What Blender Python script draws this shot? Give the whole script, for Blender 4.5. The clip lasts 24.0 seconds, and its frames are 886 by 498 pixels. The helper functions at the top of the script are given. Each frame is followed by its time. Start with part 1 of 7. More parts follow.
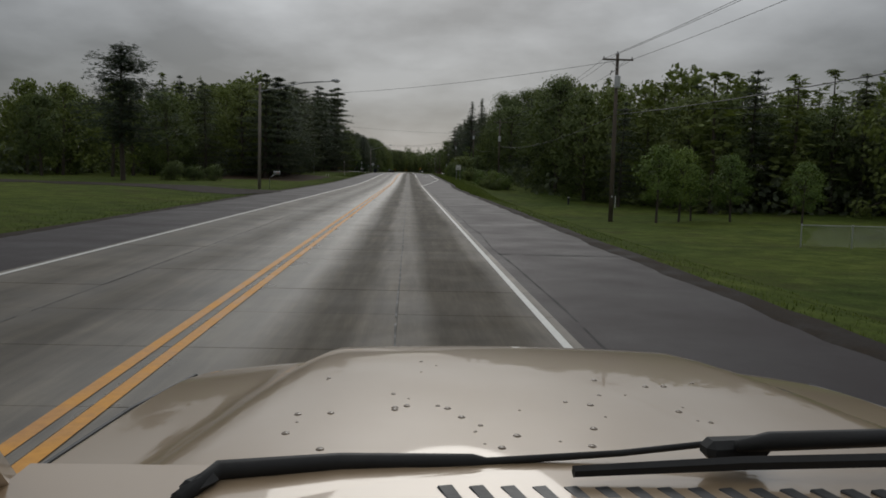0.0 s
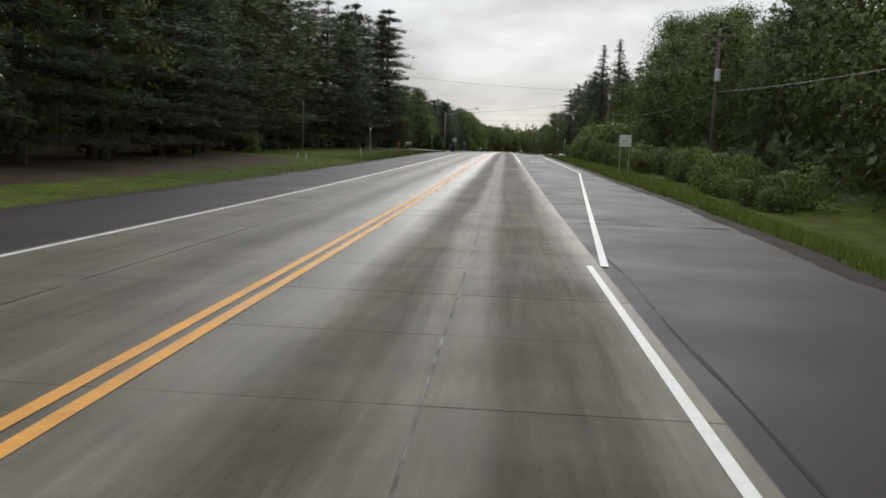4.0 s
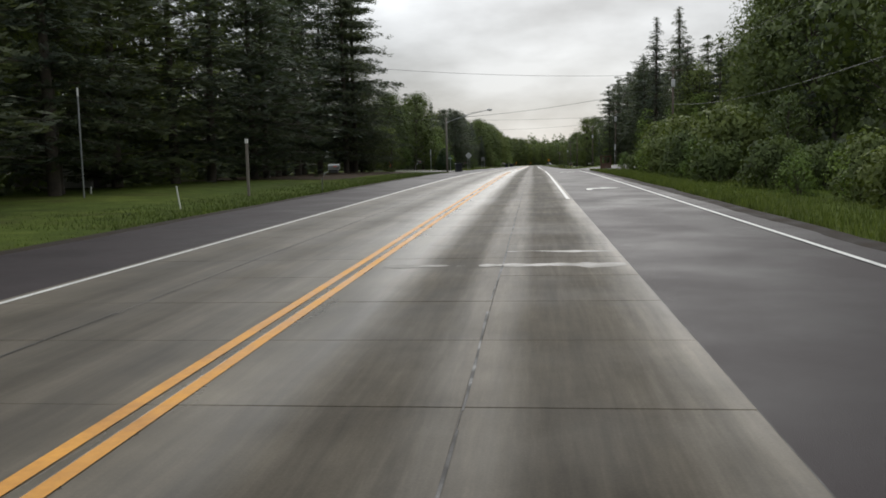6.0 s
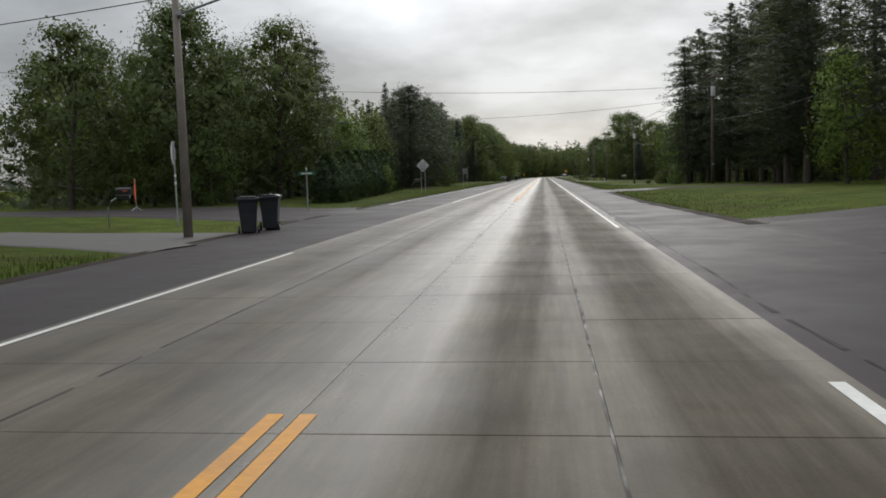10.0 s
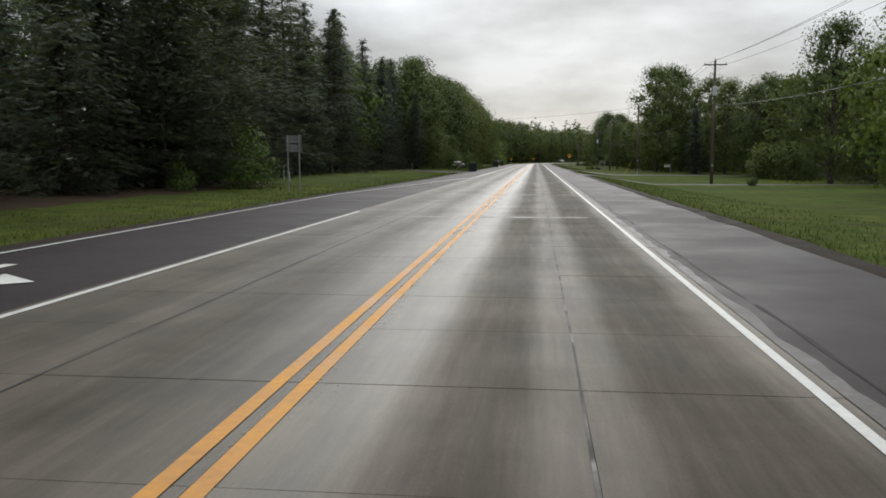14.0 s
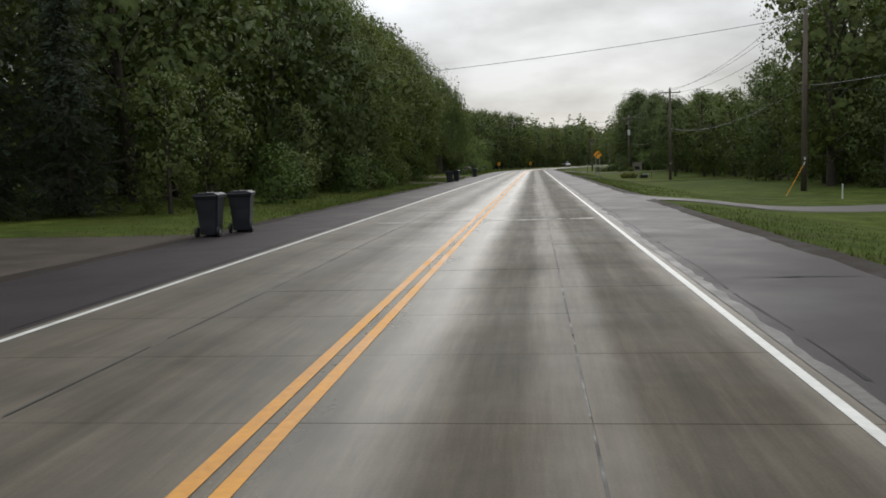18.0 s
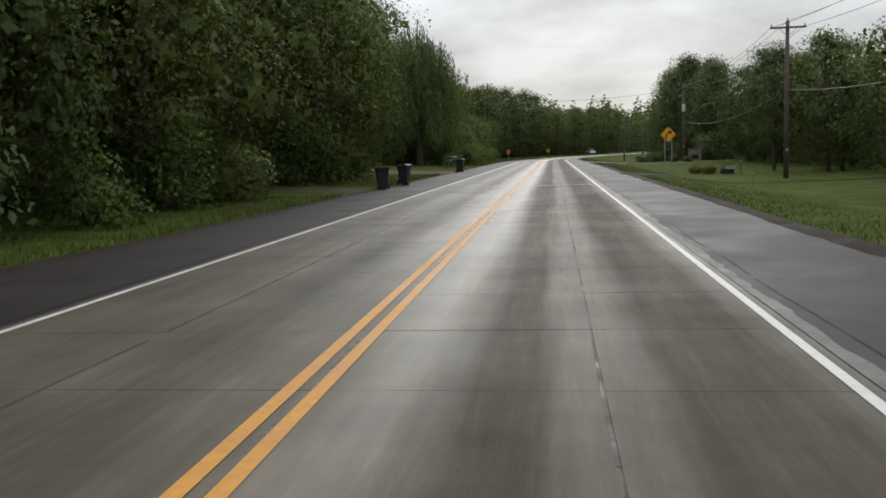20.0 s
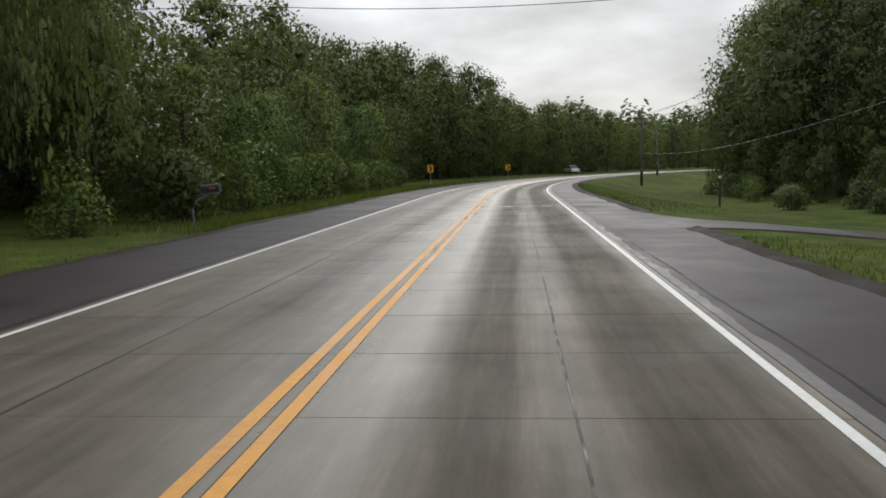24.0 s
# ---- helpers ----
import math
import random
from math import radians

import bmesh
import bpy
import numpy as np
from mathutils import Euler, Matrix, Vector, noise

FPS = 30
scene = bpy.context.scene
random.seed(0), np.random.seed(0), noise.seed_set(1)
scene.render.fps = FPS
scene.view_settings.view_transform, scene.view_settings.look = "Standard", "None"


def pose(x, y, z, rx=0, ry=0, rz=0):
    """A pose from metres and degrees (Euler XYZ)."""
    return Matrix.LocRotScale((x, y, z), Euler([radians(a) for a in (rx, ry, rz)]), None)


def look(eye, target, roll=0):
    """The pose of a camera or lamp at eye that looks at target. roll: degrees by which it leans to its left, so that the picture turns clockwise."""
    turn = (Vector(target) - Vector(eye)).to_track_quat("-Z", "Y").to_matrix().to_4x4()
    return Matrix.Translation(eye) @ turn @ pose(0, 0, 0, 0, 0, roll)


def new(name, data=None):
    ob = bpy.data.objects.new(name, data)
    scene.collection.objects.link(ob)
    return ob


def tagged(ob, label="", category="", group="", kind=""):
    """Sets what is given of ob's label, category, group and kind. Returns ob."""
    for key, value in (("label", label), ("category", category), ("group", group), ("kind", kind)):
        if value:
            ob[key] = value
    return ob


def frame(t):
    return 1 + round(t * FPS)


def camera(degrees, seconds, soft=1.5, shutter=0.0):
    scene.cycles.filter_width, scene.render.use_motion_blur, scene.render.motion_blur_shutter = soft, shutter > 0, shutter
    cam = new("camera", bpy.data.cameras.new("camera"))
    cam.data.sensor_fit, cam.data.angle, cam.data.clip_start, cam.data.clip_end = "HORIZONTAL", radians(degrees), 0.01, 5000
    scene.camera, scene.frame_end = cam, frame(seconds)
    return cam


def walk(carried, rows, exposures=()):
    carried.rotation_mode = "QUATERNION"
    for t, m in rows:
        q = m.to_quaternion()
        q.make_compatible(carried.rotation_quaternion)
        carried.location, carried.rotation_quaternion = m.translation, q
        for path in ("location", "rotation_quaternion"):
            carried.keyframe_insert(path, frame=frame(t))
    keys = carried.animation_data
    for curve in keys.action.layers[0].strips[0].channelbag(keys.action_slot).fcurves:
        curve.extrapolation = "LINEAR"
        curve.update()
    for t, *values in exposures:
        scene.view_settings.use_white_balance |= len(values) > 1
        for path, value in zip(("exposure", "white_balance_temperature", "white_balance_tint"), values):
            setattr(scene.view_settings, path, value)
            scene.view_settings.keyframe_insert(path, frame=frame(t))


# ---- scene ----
cam = camera(56.0, 24.0, 1.7)
PATH = [
    (0, (2.027, 0.47, 1.542), (2.898, 20.372, -0.281), 1.52),
    (0.5, (2.079, 10.34, 1.497), (0.288, 29.866, -2.433), 2.52),
    (1, (2.153, 20.39, 1.457), (0.795, 40.154, -1.263), 2.71),
    (1.5, (2.167, 30.56, 1.494), (0.578, 50.306, -1.278), 2.9),
    (3.5, (2.322, 71.55, 1.515), (0.656, 91.305, -1.124), 2.82),
    (4, (2.361, 81.68, 1.485), (0.956, 101.484, -0.897), 2.14),
    (4.5, (2.354, 91.79, 1.545), (0.990, 111.637, -0.498), 0.66),
    (5, (2.343, 101.83, 1.573), (0.602, 121.654, -0.424), -0.17),
    (5.5, (2.344, 111.79, 1.668), (0.214, 131.580, -0.285), -1.07),
    (6, (2.383, 121.67, 1.765), (0.193, 141.449, -0.207), -1.32),
    (6.5, (2.243, 131.57, 1.885), (-0.002, 151.357, 0.065), -1.28),
    (7, (2.092, 141.52, 2.015), (-0.162, 161.326, 0.410), -1.44),
    (7.5, (2.047, 151.28, 2.113), (-0.111, 171.113, 0.689), -1.71),
    (8, (1.932, 161.15, 2.242), (-0.139, 181.002, 0.951), -2.53),
    (8.5, (1.835, 171.10, 2.339), (-0.310, 190.943, 1.021), -1.86),
    (9, (1.755, 180.76, 2.424), (-0.677, 200.552, 0.919), -1.92),
    (9.5, (1.634, 190.68, 2.491), (-0.810, 210.468, 0.861), -1.94),
    (11.5, (1.550, 230.68, 2.524), (-0.865, 250.446, 0.657), -0.58),
    (12, (1.571, 240.81, 2.578), (-0.919, 260.574, 0.759), -0.40),
    (12.5, (1.477, 250.97, 2.581), (-0.950, 270.733, 0.731), -0.09),
    (13, (1.640, 261.44, 2.567), (-0.550, 281.216, 0.503), 0.52),
    (13.5, (1.682, 271.67, 2.556), (-0.377, 291.458, 0.459), 0.62),
    (14, (1.629, 282.15, 2.594), (-0.577, 301.916, 0.451), -0.04),
    (14.5, (1.734, 292.52, 2.593), (-0.779, 312.244, 0.458), -1.42),
    (15, (1.710, 303.05, 2.547), (-0.996, 322.754, 0.470), -2.89),
    (15.5, (1.599, 313.35, 2.582), (-1.219, 333.054, 0.643), -3.24),
    (16, (1.667, 323.67, 2.619), (-0.841, 343.416, 0.647), -2.98),
    (16.5, (1.691, 334.03, 2.573), (-0.302, 353.844, 0.766), -2.46),
    (17, (1.614, 344.54, 2.598), (0.077, 364.413, 0.902), -1.75),
    (17.5, (1.542, 354.74, 2.575), (-0.304, 374.565, 0.678), -2.19),
    (18, (1.631, 365.07, 2.621), (-0.594, 384.850, 0.639), -1.85),
    (18.5, (1.631, 375.13, 2.582), (-0.763, 394.856, 0.310), -1.63),
    (20.5, (1.654, 414.95, 2.590), (-1.039, 434.640, 0.351), -2.10),
    (21, (1.658, 424.86, 2.585), (-0.977, 444.583, 0.530), -1.79),
    (21.5, (1.768, 434.59, 2.577), (-1.120, 454.271, 0.543), -1.51),
    (22, (1.577, 444.16, 2.596), (-1.488, 463.808, 0.457), -0.52),
    (22.5, (1.558, 453.87, 2.584), (-1.295, 473.556, 0.541), -1.30),
    (23, (1.509, 463.69, 2.607), (-0.947, 483.420, 0.470), -1.72),
    (23.5, (1.549, 473.61, 2.578), (-0.621, 493.380, 0.440), -1.12),
    (24, (1.582, 483.78, 2.638), (-0.181, 503.610, 0.718), -1.27),
]
walk(cam, [(t, look(eye, target, roll)) for t, eye, target, roll in PATH],
     [(0, -0.68), (0.35, -0.58), (0.65, 0.32), (24, 0.32)])

# ---- light: a bright overcast sky, thinnest ahead of the road, and a weak veiled sun ----
SUN_HEIGHT, SUN_TURN = 27.0, 3.0
SKY_GREY, SKY_GLOW, SUN_POWER = 0.32, 0.36, 0.5


def build_sky():
    w = bpy.data.worlds.new("overcast")
    scene.world = w
    w.use_nodes = True
    t = w.node_tree
    t.nodes.clear()
    out = t.nodes.new("ShaderNodeOutputWorld")
    sky = t.nodes.new("ShaderNodeTexSky")
    sky.sky_type, sky.sun_disc = "NISHITA", False
    sky.sun_elevation, sky.sun_rotation = radians(SUN_HEIGHT), radians(SUN_TURN)
    clear = t.nodes.new("ShaderNodeBackground")
    clear.inputs[1].default_value = 0.007
    t.links.new(sky.outputs[0], clear.inputs[0])
    way = t.nodes.new("ShaderNodeTexCoord").outputs["Generated"]
    split = t.nodes.new("ShaderNodeSeparateXYZ")
    t.links.new(way, split.inputs[0])
    # clouds lie in a flat layer: the way is divided by its height
    high = t.nodes.new("ShaderNodeMath")
    high.operation = "ADD"
    high.inputs[1].default_value = 0.3
    t.links.new(split.outputs[2], high.inputs[0])
    flat = t.nodes.new("ShaderNodeVectorMath")
    flat.operation = "DIVIDE"
    join = t.nodes.new("ShaderNodeCombineXYZ")
    for k in range(3):
        t.links.new(high.outputs[0], join.inputs[k])
    t.links.new(way, flat.inputs[0]), t.links.new(join.outputs[0], flat.inputs[1])
    cloud = t.nodes.new("ShaderNodeTexNoise")
    cloud.inputs["Scale"].default_value, cloud.inputs["Detail"].default_value, cloud.inputs["Roughness"].default_value = 2.0, 6.0, 0.5
    t.links.new(flat.outputs[0], cloud.inputs["Vector"])
    puff = t.nodes.new("ShaderNodeMapRange")
    for k, v in enumerate((0.36, 0.64, 0.7, 1.3)):
        puff.inputs[k + 1].default_value = v
    t.links.new(cloud.outputs["Fac"], puff.inputs[0])
    # brighter round the veiled sun
    dot = t.nodes.new("ShaderNodeVectorMath")
    dot.operation = "DOT_PRODUCT"
    a, b = radians(SUN_HEIGHT), radians(SUN_TURN)
    dot.inputs[1].default_value = (math.sin(b) * math.cos(a), math.cos(b) * math.cos(a), math.sin(a))
    t.links.new(way, dot.inputs[0])
    glow = t.nodes.new("ShaderNodeMapRange")
    glow.interpolation_type = "SMOOTHSTEP"
    for k, v in enumerate((0.8, 1.0, 0.0, SKY_GLOW)):
        glow.inputs[k + 1].default_value = v
    t.links.new(dot.outputs["Value"], glow.inputs[0])
    total = t.nodes.new("ShaderNodeMath")
    total.operation = "ADD"
    total.inputs[1].default_value = SKY_GREY
    t.links.new(glow.outputs[0], total.inputs[0])
    # an overcast sky is darker towards the horizon
    rise = t.nodes.new("ShaderNodeMapRange")
    for k, v in enumerate((0.12, 0.9, 0.79, 3.1)):
        rise.inputs[k + 1].default_value = v
    t.links.new(split.outputs[2], rise.inputs[0])
    grey = t.nodes.new("ShaderNodeMath")
    grey.operation = "MULTIPLY"
    t.links.new(rise.outputs[0], grey.inputs[0]), t.links.new(puff.outputs[0], grey.inputs[1])
    level = t.nodes.new("ShaderNodeMath")
    level.operation = "MULTIPLY"
    t.links.new(total.outputs[0], level.inputs[0]), t.links.new(grey.outputs[0], level.inputs[1])
    veil = t.nodes.new("ShaderNodeBackground")
    veil.inputs[0].default_value = (0.93, 0.965, 1.0, 1)
    t.links.new(level.outputs[0], veil.inputs[1])
    both = t.nodes.new("ShaderNodeAddShader")
    t.links.new(clear.outputs[0], both.inputs[0]), t.links.new(veil.outputs[0], both.inputs[1]), t.links.new(both.outputs[0], out.inputs[0])
    lamp = bpy.data.lights.new("sun", "SUN")
    lamp.energy, lamp.angle, lamp.color = SUN_POWER, radians(25), (1.0, 0.97, 0.92)
    ob = new("sun", lamp)
    ob.matrix_basis = look((0, 0, 60), (-math.sin(b) * math.cos(a) * 50, -math.cos(b) * math.cos(a) * 50, 60 - math.sin(a) * 50))


build_sky()

# ---- plan: height of the road along its length, and its bend to the right ----
BEND_S, BEND_R = 530.0, 245.0


def soft(u, a=30.0):
    return a * float(np.logaddexp(0.0, u / a * 3.0)) / 3.0


def road_z(s):
    return 0.012 * (soft(s - 100.0) - soft(s - 190.0))


def on_road(s, u, z=0.0):
    """A place by its way along the road, its distance to the right of the centre line and its height over the road."""
    if s <= BEND_S:
        return Vector((u, s, road_z(s) + z))
    a = min((s - BEND_S) / BEND_R, 1.15)
    rest = (s - BEND_S) - a * BEND_R
    r = BEND_R - u
    x, y = BEND_R - r * math.cos(a), BEND_S + r * math.sin(a)
    return Vector((x + rest * math.sin(a), y + rest * math.cos(a), road_z(s) + z))


def along(x, y):
    """The way along the road and the distance to its right for a place."""
    if y <= BEND_S:
        return y, x
    r = math.hypot(BEND_R - x, y - BEND_S)
    a = math.atan2(y - BEND_S, BEND_R - x)
    return BEND_S + a * BEND_R, BEND_R - r


def table(s, rows):
    return float(np.interp(s, [r[0] for r in rows], [r[1] for r in rows]))


EDGE_R = [(-60, 6.2), (0, 6.2), (60, 6.4), (88, 6.6), (105, 7.35), (204, 7.35), (226, 6.6), (240, 6.0), (300, 6.1), (420, 5.8), (480, 5.8), (525, 5.5), (560, 5.0), (900, 5.0)]
EDGE_L = [(-60, 6.0), (0, 6.0), (60, 6.7), (215, 6.8), (236, 7.35), (318, 7.25), (345, 6.6), (430, 6.3), (500, 6.4), (560, 6.0), (900, 6.0)]
DROP_R = [(-60, -1.2), (0, -1.4), (60, -1.75), (95, -1.7), (138, -0.45), (200, 0.1), (228, 0.5), (262, 0.2), (290, 0.0), (330, -0.5), (370, -1.0), (416, -0.55), (470, -0.9), (515, -0.4), (560, -1.3), (640, -1.2), (900, 0)]


def ground_z(x, y):
    s, u = along(x, y)
    base = road_z(s)
    if u >= 0:
        e = table(s, EDGE_R)
        if u < e - 0.25:
            return base - 0.25
        k = min(max((u - e) / 7.5, 0.0), 1.0)
        h = -0.03 + table(s, DROP_R) * k * k * (3 - 2 * k)
    else:
        e = table(s, EDGE_L)
        if -u < e - 0.25:
            return base - 0.25
        k = min(max((-u - e) / 9.0, 0.0), 1.0)
        h = -0.03 + 0.25 * k * k * (3 - 2 * k)
        if 395 < s < 540:
            h += 0.9 * min(max((-u - 12) / 16.0, 0.0), 1.0)
    d = max(abs(u) - e, 0.0)
    h += 0.05 * min(d / 2.0, 1.0) * noise.noise((x * 0.35, y * 0.35, 0.0)) + 0.25 * min(d / 20.0, 1.0) * noise.noise((x * 0.05, y * 0.05, 3.0))
    return base + h


# ---- helpers of this place ----
def link(name, mesh, parent=None, label=""):
    ob = new(name, mesh)
    if parent is not None:
        ob.parent = parent
    if label:
        ob["label"] = label
    return ob


def unit(v):
    return v / np.maximum(np.linalg.norm(v, axis=-1, keepdims=True), 1e-9)


def mesh_of(name, verts, faces, material, smooth=False):
    me = bpy.data.meshes.new(name)
    me.from_pydata([tuple(v) for v in verts], [], faces)
    me.materials.append(material)
    if smooth:
        me.polygons.foreach_set("use_smooth", [True] * len(me.polygons))
    me.update()
    return me


def quads_mesh(name, corners, material, heart=None, lift=0.3):
    """A mesh of loose quads from an array of n x 4 x 3. heart: the height of a crown's middle; its leaves are then shaded as one soft mass."""
    corners = np.array(corners, dtype=np.float32)
    n = len(corners)
    if heart is not None:
        flat = unit(np.cross(corners[:, 2] - corners[:, 0], corners[:, 3] - corners[:, 1]))
        centre = corners.mean(1)
        out = unit(centre * np.array([1, 1, 0.55]) - np.array([0, 0, heart * 0.55])) + np.array([0, 0, lift])
        back = np.sum(flat * out, 1) < 0
        corners[back] = corners[back][:, ::-1]
        flat[back] *= -1
        shade = np.repeat(unit(0.12 * flat + 0.88 * unit(out)), 4, axis=0)
    me = bpy.data.meshes.new(name)
    me.vertices.add(4 * n), me.loops.add(4 * n), me.polygons.add(n)
    me.vertices.foreach_set("co", corners.ravel())
    me.loops.foreach_set("vertex_index", np.arange(4 * n, dtype=np.int32))
    me.polygons.foreach_set("loop_start", np.arange(0, 4 * n, 4, dtype=np.int32))
    me.materials.append(material)
    me.update(calc_edges=True)
    if heart is not None:
        me.polygons.foreach_set("use_smooth", [True] * n)
        me.normals_split_custom_set_from_vertices(shade.astype(np.float32).tolist())
    return me


def part(name, bm, material, parent, label="", smooth=False):
    me = bpy.data.meshes.new(name)
    bm.to_mesh(me)
    bm.free()
    me.materials.append(material)
    if smooth:
        me.polygons.foreach_set("use_smooth", [True] * len(me.polygons))
    return link(name, me, parent, label)


def thing(name, m, label, category, group="", kind=""):
    ob = new(name)
    ob.empty_display_size = 0.2
    ob.matrix_basis = m
    return tagged(ob, label, category, group, kind)


def add_box(bm, size, at=(0, 0, 0), turn=None, bevel=0.0):
    m = Matrix.Translation(at) @ (turn.to_matrix().to_4x4() if turn else Matrix()) @ Matrix.Diagonal((*size, 1))
    made = bmesh.ops.create_cube(bm, size=1.0, matrix=m)
    if bevel:
        edges = list({e for v in made["verts"] for e in v.link_edges})
        bmesh.ops.bevel(bm, geom=edges, offset=bevel, segments=1, affect="EDGES")
    return bm


def box(size, at=(0, 0, 0), turn=None, bevel=0.0):
    return add_box(bmesh.new(), size, at, turn, bevel)


def add_tube(bm, pts, radii, sides=8, caps=True):
    rings = []
    pts = [Vector(p) for p in pts]
    for i, p in enumerate(pts):
        way = (pts[min(i + 1, len(pts) - 1)] - pts[max(i - 1, 0)]).normalized()
        side = way.cross(Vector((0.13, 0.37, 0.92)) if abs(way.z) < 0.9 else Vector((1, 0, 0))).normalized()
        up = side.cross(way)
        r = radii[i] if isinstance(radii, (list, tuple)) else radii
        rings.append([bm.verts.new(p + r * (math.cos(t) * side + math.sin(t) * up)) for t in [2 * math.pi * k / sides for k in range(sides)]])
    for a, b in zip(rings, rings[1:]):
        for k in range(sides):
            bm.faces.new((a[k], a[(k + 1) % sides], b[(k + 1) % sides], b[k]))
    if caps:
        bm.faces.new(rings[0][::-1]), bm.faces.new(rings[-1])
    return bm


def tube(pts, radii, sides=8):
    bm = add_tube(bmesh.new(), pts, radii, sides)
    bmesh.ops.recalc_face_normals(bm, faces=bm.faces)
    return bm


def prism(outline, depth, axis="y"):
    """An outline in x and z drawn out along y, or in x and y along z."""
    bm = bmesh.new()
    def at(p, d):
        return (p[0], d, p[1]) if axis == "y" else (p[0], p[1], d)
    a = [bm.verts.new(at(p, -depth / 2)) for p in outline]
    b = [bm.verts.new(at(p, depth / 2)) for p in outline]
    bm.faces.new(a), bm.faces.new(b[::-1])
    for i in range(len(a)):
        j = (i + 1) % len(a)
        bm.faces.new((a[j], a[i], b[i], b[j]))
    bmesh.ops.recalc_face_normals(bm, faces=bm.faces)
    return bm


def strip(name, u0, u1, s0, s1, step, z, material, skirt=0.0):
    """A band of the road surface between two distances (numbers or functions of s), with turned-down sides."""
    n = max(int(math.ceil((s1 - s0) / step)), 1)
    verts, faces = [], []
    f0 = u0 if callable(u0) else (lambda s: u0)
    f1 = u1 if callable(u1) else (lambda s: u1)
    for i in range(n + 1):
        s = s0 + (s1 - s0) * i / n
        a, b = f0(s), f1(s)
        row = [on_road(s, a, z - skirt), on_road(s, a, z), on_road(s, b, z), on_road(s, b, z - skirt)]
        verts += row
    for i in range(n):
        k = 4 * i
        for j in ((0, 1, 2) if skirt else (1,)):
            faces.append((k + j, k + j + 1, k + j + 5, k + j + 4))
    return mesh_of(name, verts, faces, material)


# ---- materials ----
def nodes_of(name):
    m = bpy.data.materials.new(name)
    m.use_nodes = True
    t = m.node_tree
    t.nodes.clear()
    out = t.nodes.new("ShaderNodeOutputMaterial")
    p = t.nodes.new("ShaderNodeBsdfPrincipled")
    t.links.new(p.outputs[0], out.inputs[0])
    return m, t, p, out


def noise_node(t, vector, scale, detail=4.0, rough=0.6):
    n = t.nodes.new("ShaderNodeTexNoise")
    n.inputs["Scale"].default_value, n.inputs["Detail"].default_value, n.inputs["Roughness"].default_value = scale, detail, rough
    if vector is not None:
        t.links.new(vector, n.inputs["Vector"])
    return n.outputs["Fac"]


def ramp(t, fac, stops):
    r = t.nodes.new("ShaderNodeValToRGB")
    while len(r.color_ramp.elements) < len(stops):
        r.color_ramp.elements.new(0.5)
    for e, (at, c) in zip(r.color_ramp.elements, stops):
        e.position, e.color = at, (*c, 1) if len(c) == 3 else c
    t.links.new(fac, r.inputs[0])
    return r.outputs[0]


def mixed(t, fac, a, b, blend="MIX"):
    n = t.nodes.new("ShaderNodeMix")
    n.data_type, n.blend_type = "RGBA", blend
    for value, socket in ((fac, n.inputs[0]), (a, n.inputs[6]), (b, n.inputs[7])):
        if isinstance(value, (int, float)):
            socket.default_value = value
        elif isinstance(value, tuple):
            socket.default_value = (*value, 1)
        else:
            t.links.new(value, socket)
    return n.outputs[2]


def math_node(t, op, a, b=0.0, clamp=False):
    n = t.nodes.new("ShaderNodeMath")
    n.operation, n.use_clamp = op, clamp
    for value, socket in ((a, n.inputs[0]), (b, n.inputs[1])):
        if isinstance(value, (int, float)):
            socket.default_value = value
        else:
            t.links.new(value, socket)
    return n.outputs[0]


def bump(t, p, height, strength=0.3, distance=0.02):
    b = t.nodes.new("ShaderNodeBump")
    b.inputs["Strength"].default_value, b.inputs["Distance"].default_value = strength, distance
    t.links.new(height, b.inputs["Height"])
    t.links.new(b.outputs[0], p.inputs["Normal"])


def position(t):
    return t.nodes.new("ShaderNodeNewGeometry").outputs["Position"]


def object_random(t):
    return t.nodes.new("ShaderNodeObjectInfo").outputs["Random"]


def surface(name, dark, light, rough=(0.5, 0.8), big=1.5, fine=30.0, metal=0.0, relief=0.15, place="position", spec=0.5):
    """A worn surface: two colours mixed by coarse stains and fine grain, uneven gloss and a fine relief."""
    m, t, p, _ = nodes_of(name)
    at = position(t) if place == "position" else t.nodes.new("ShaderNodeTexCoord").outputs["Object"]
    coarse, grain = noise_node(t, at, big), noise_node(t, at, fine, 3.0)
    f = math_node(t, "ADD", math_node(t, "MULTIPLY", coarse, 0.65), math_node(t, "MULTIPLY", grain, 0.35))
    t.links.new(ramp(t, f, [(0.32, dark), (0.68, light)]), p.inputs["Base Color"])
    rr = t.nodes.new("ShaderNodeMapRange")
    rr.inputs[1].default_value, rr.inputs[2].default_value, rr.inputs[3].default_value, rr.inputs[4].default_value = 0.35, 0.65, rough[0], rough[1]
    t.links.new(coarse, rr.inputs[0]), t.links.new(rr.outputs[0], p.inputs["Roughness"])
    p.inputs["Metallic"].default_value, p.inputs["Specular IOR Level"].default_value = metal, spec
    if relief:
        bump(t, p, grain, relief, 0.01)
    return m


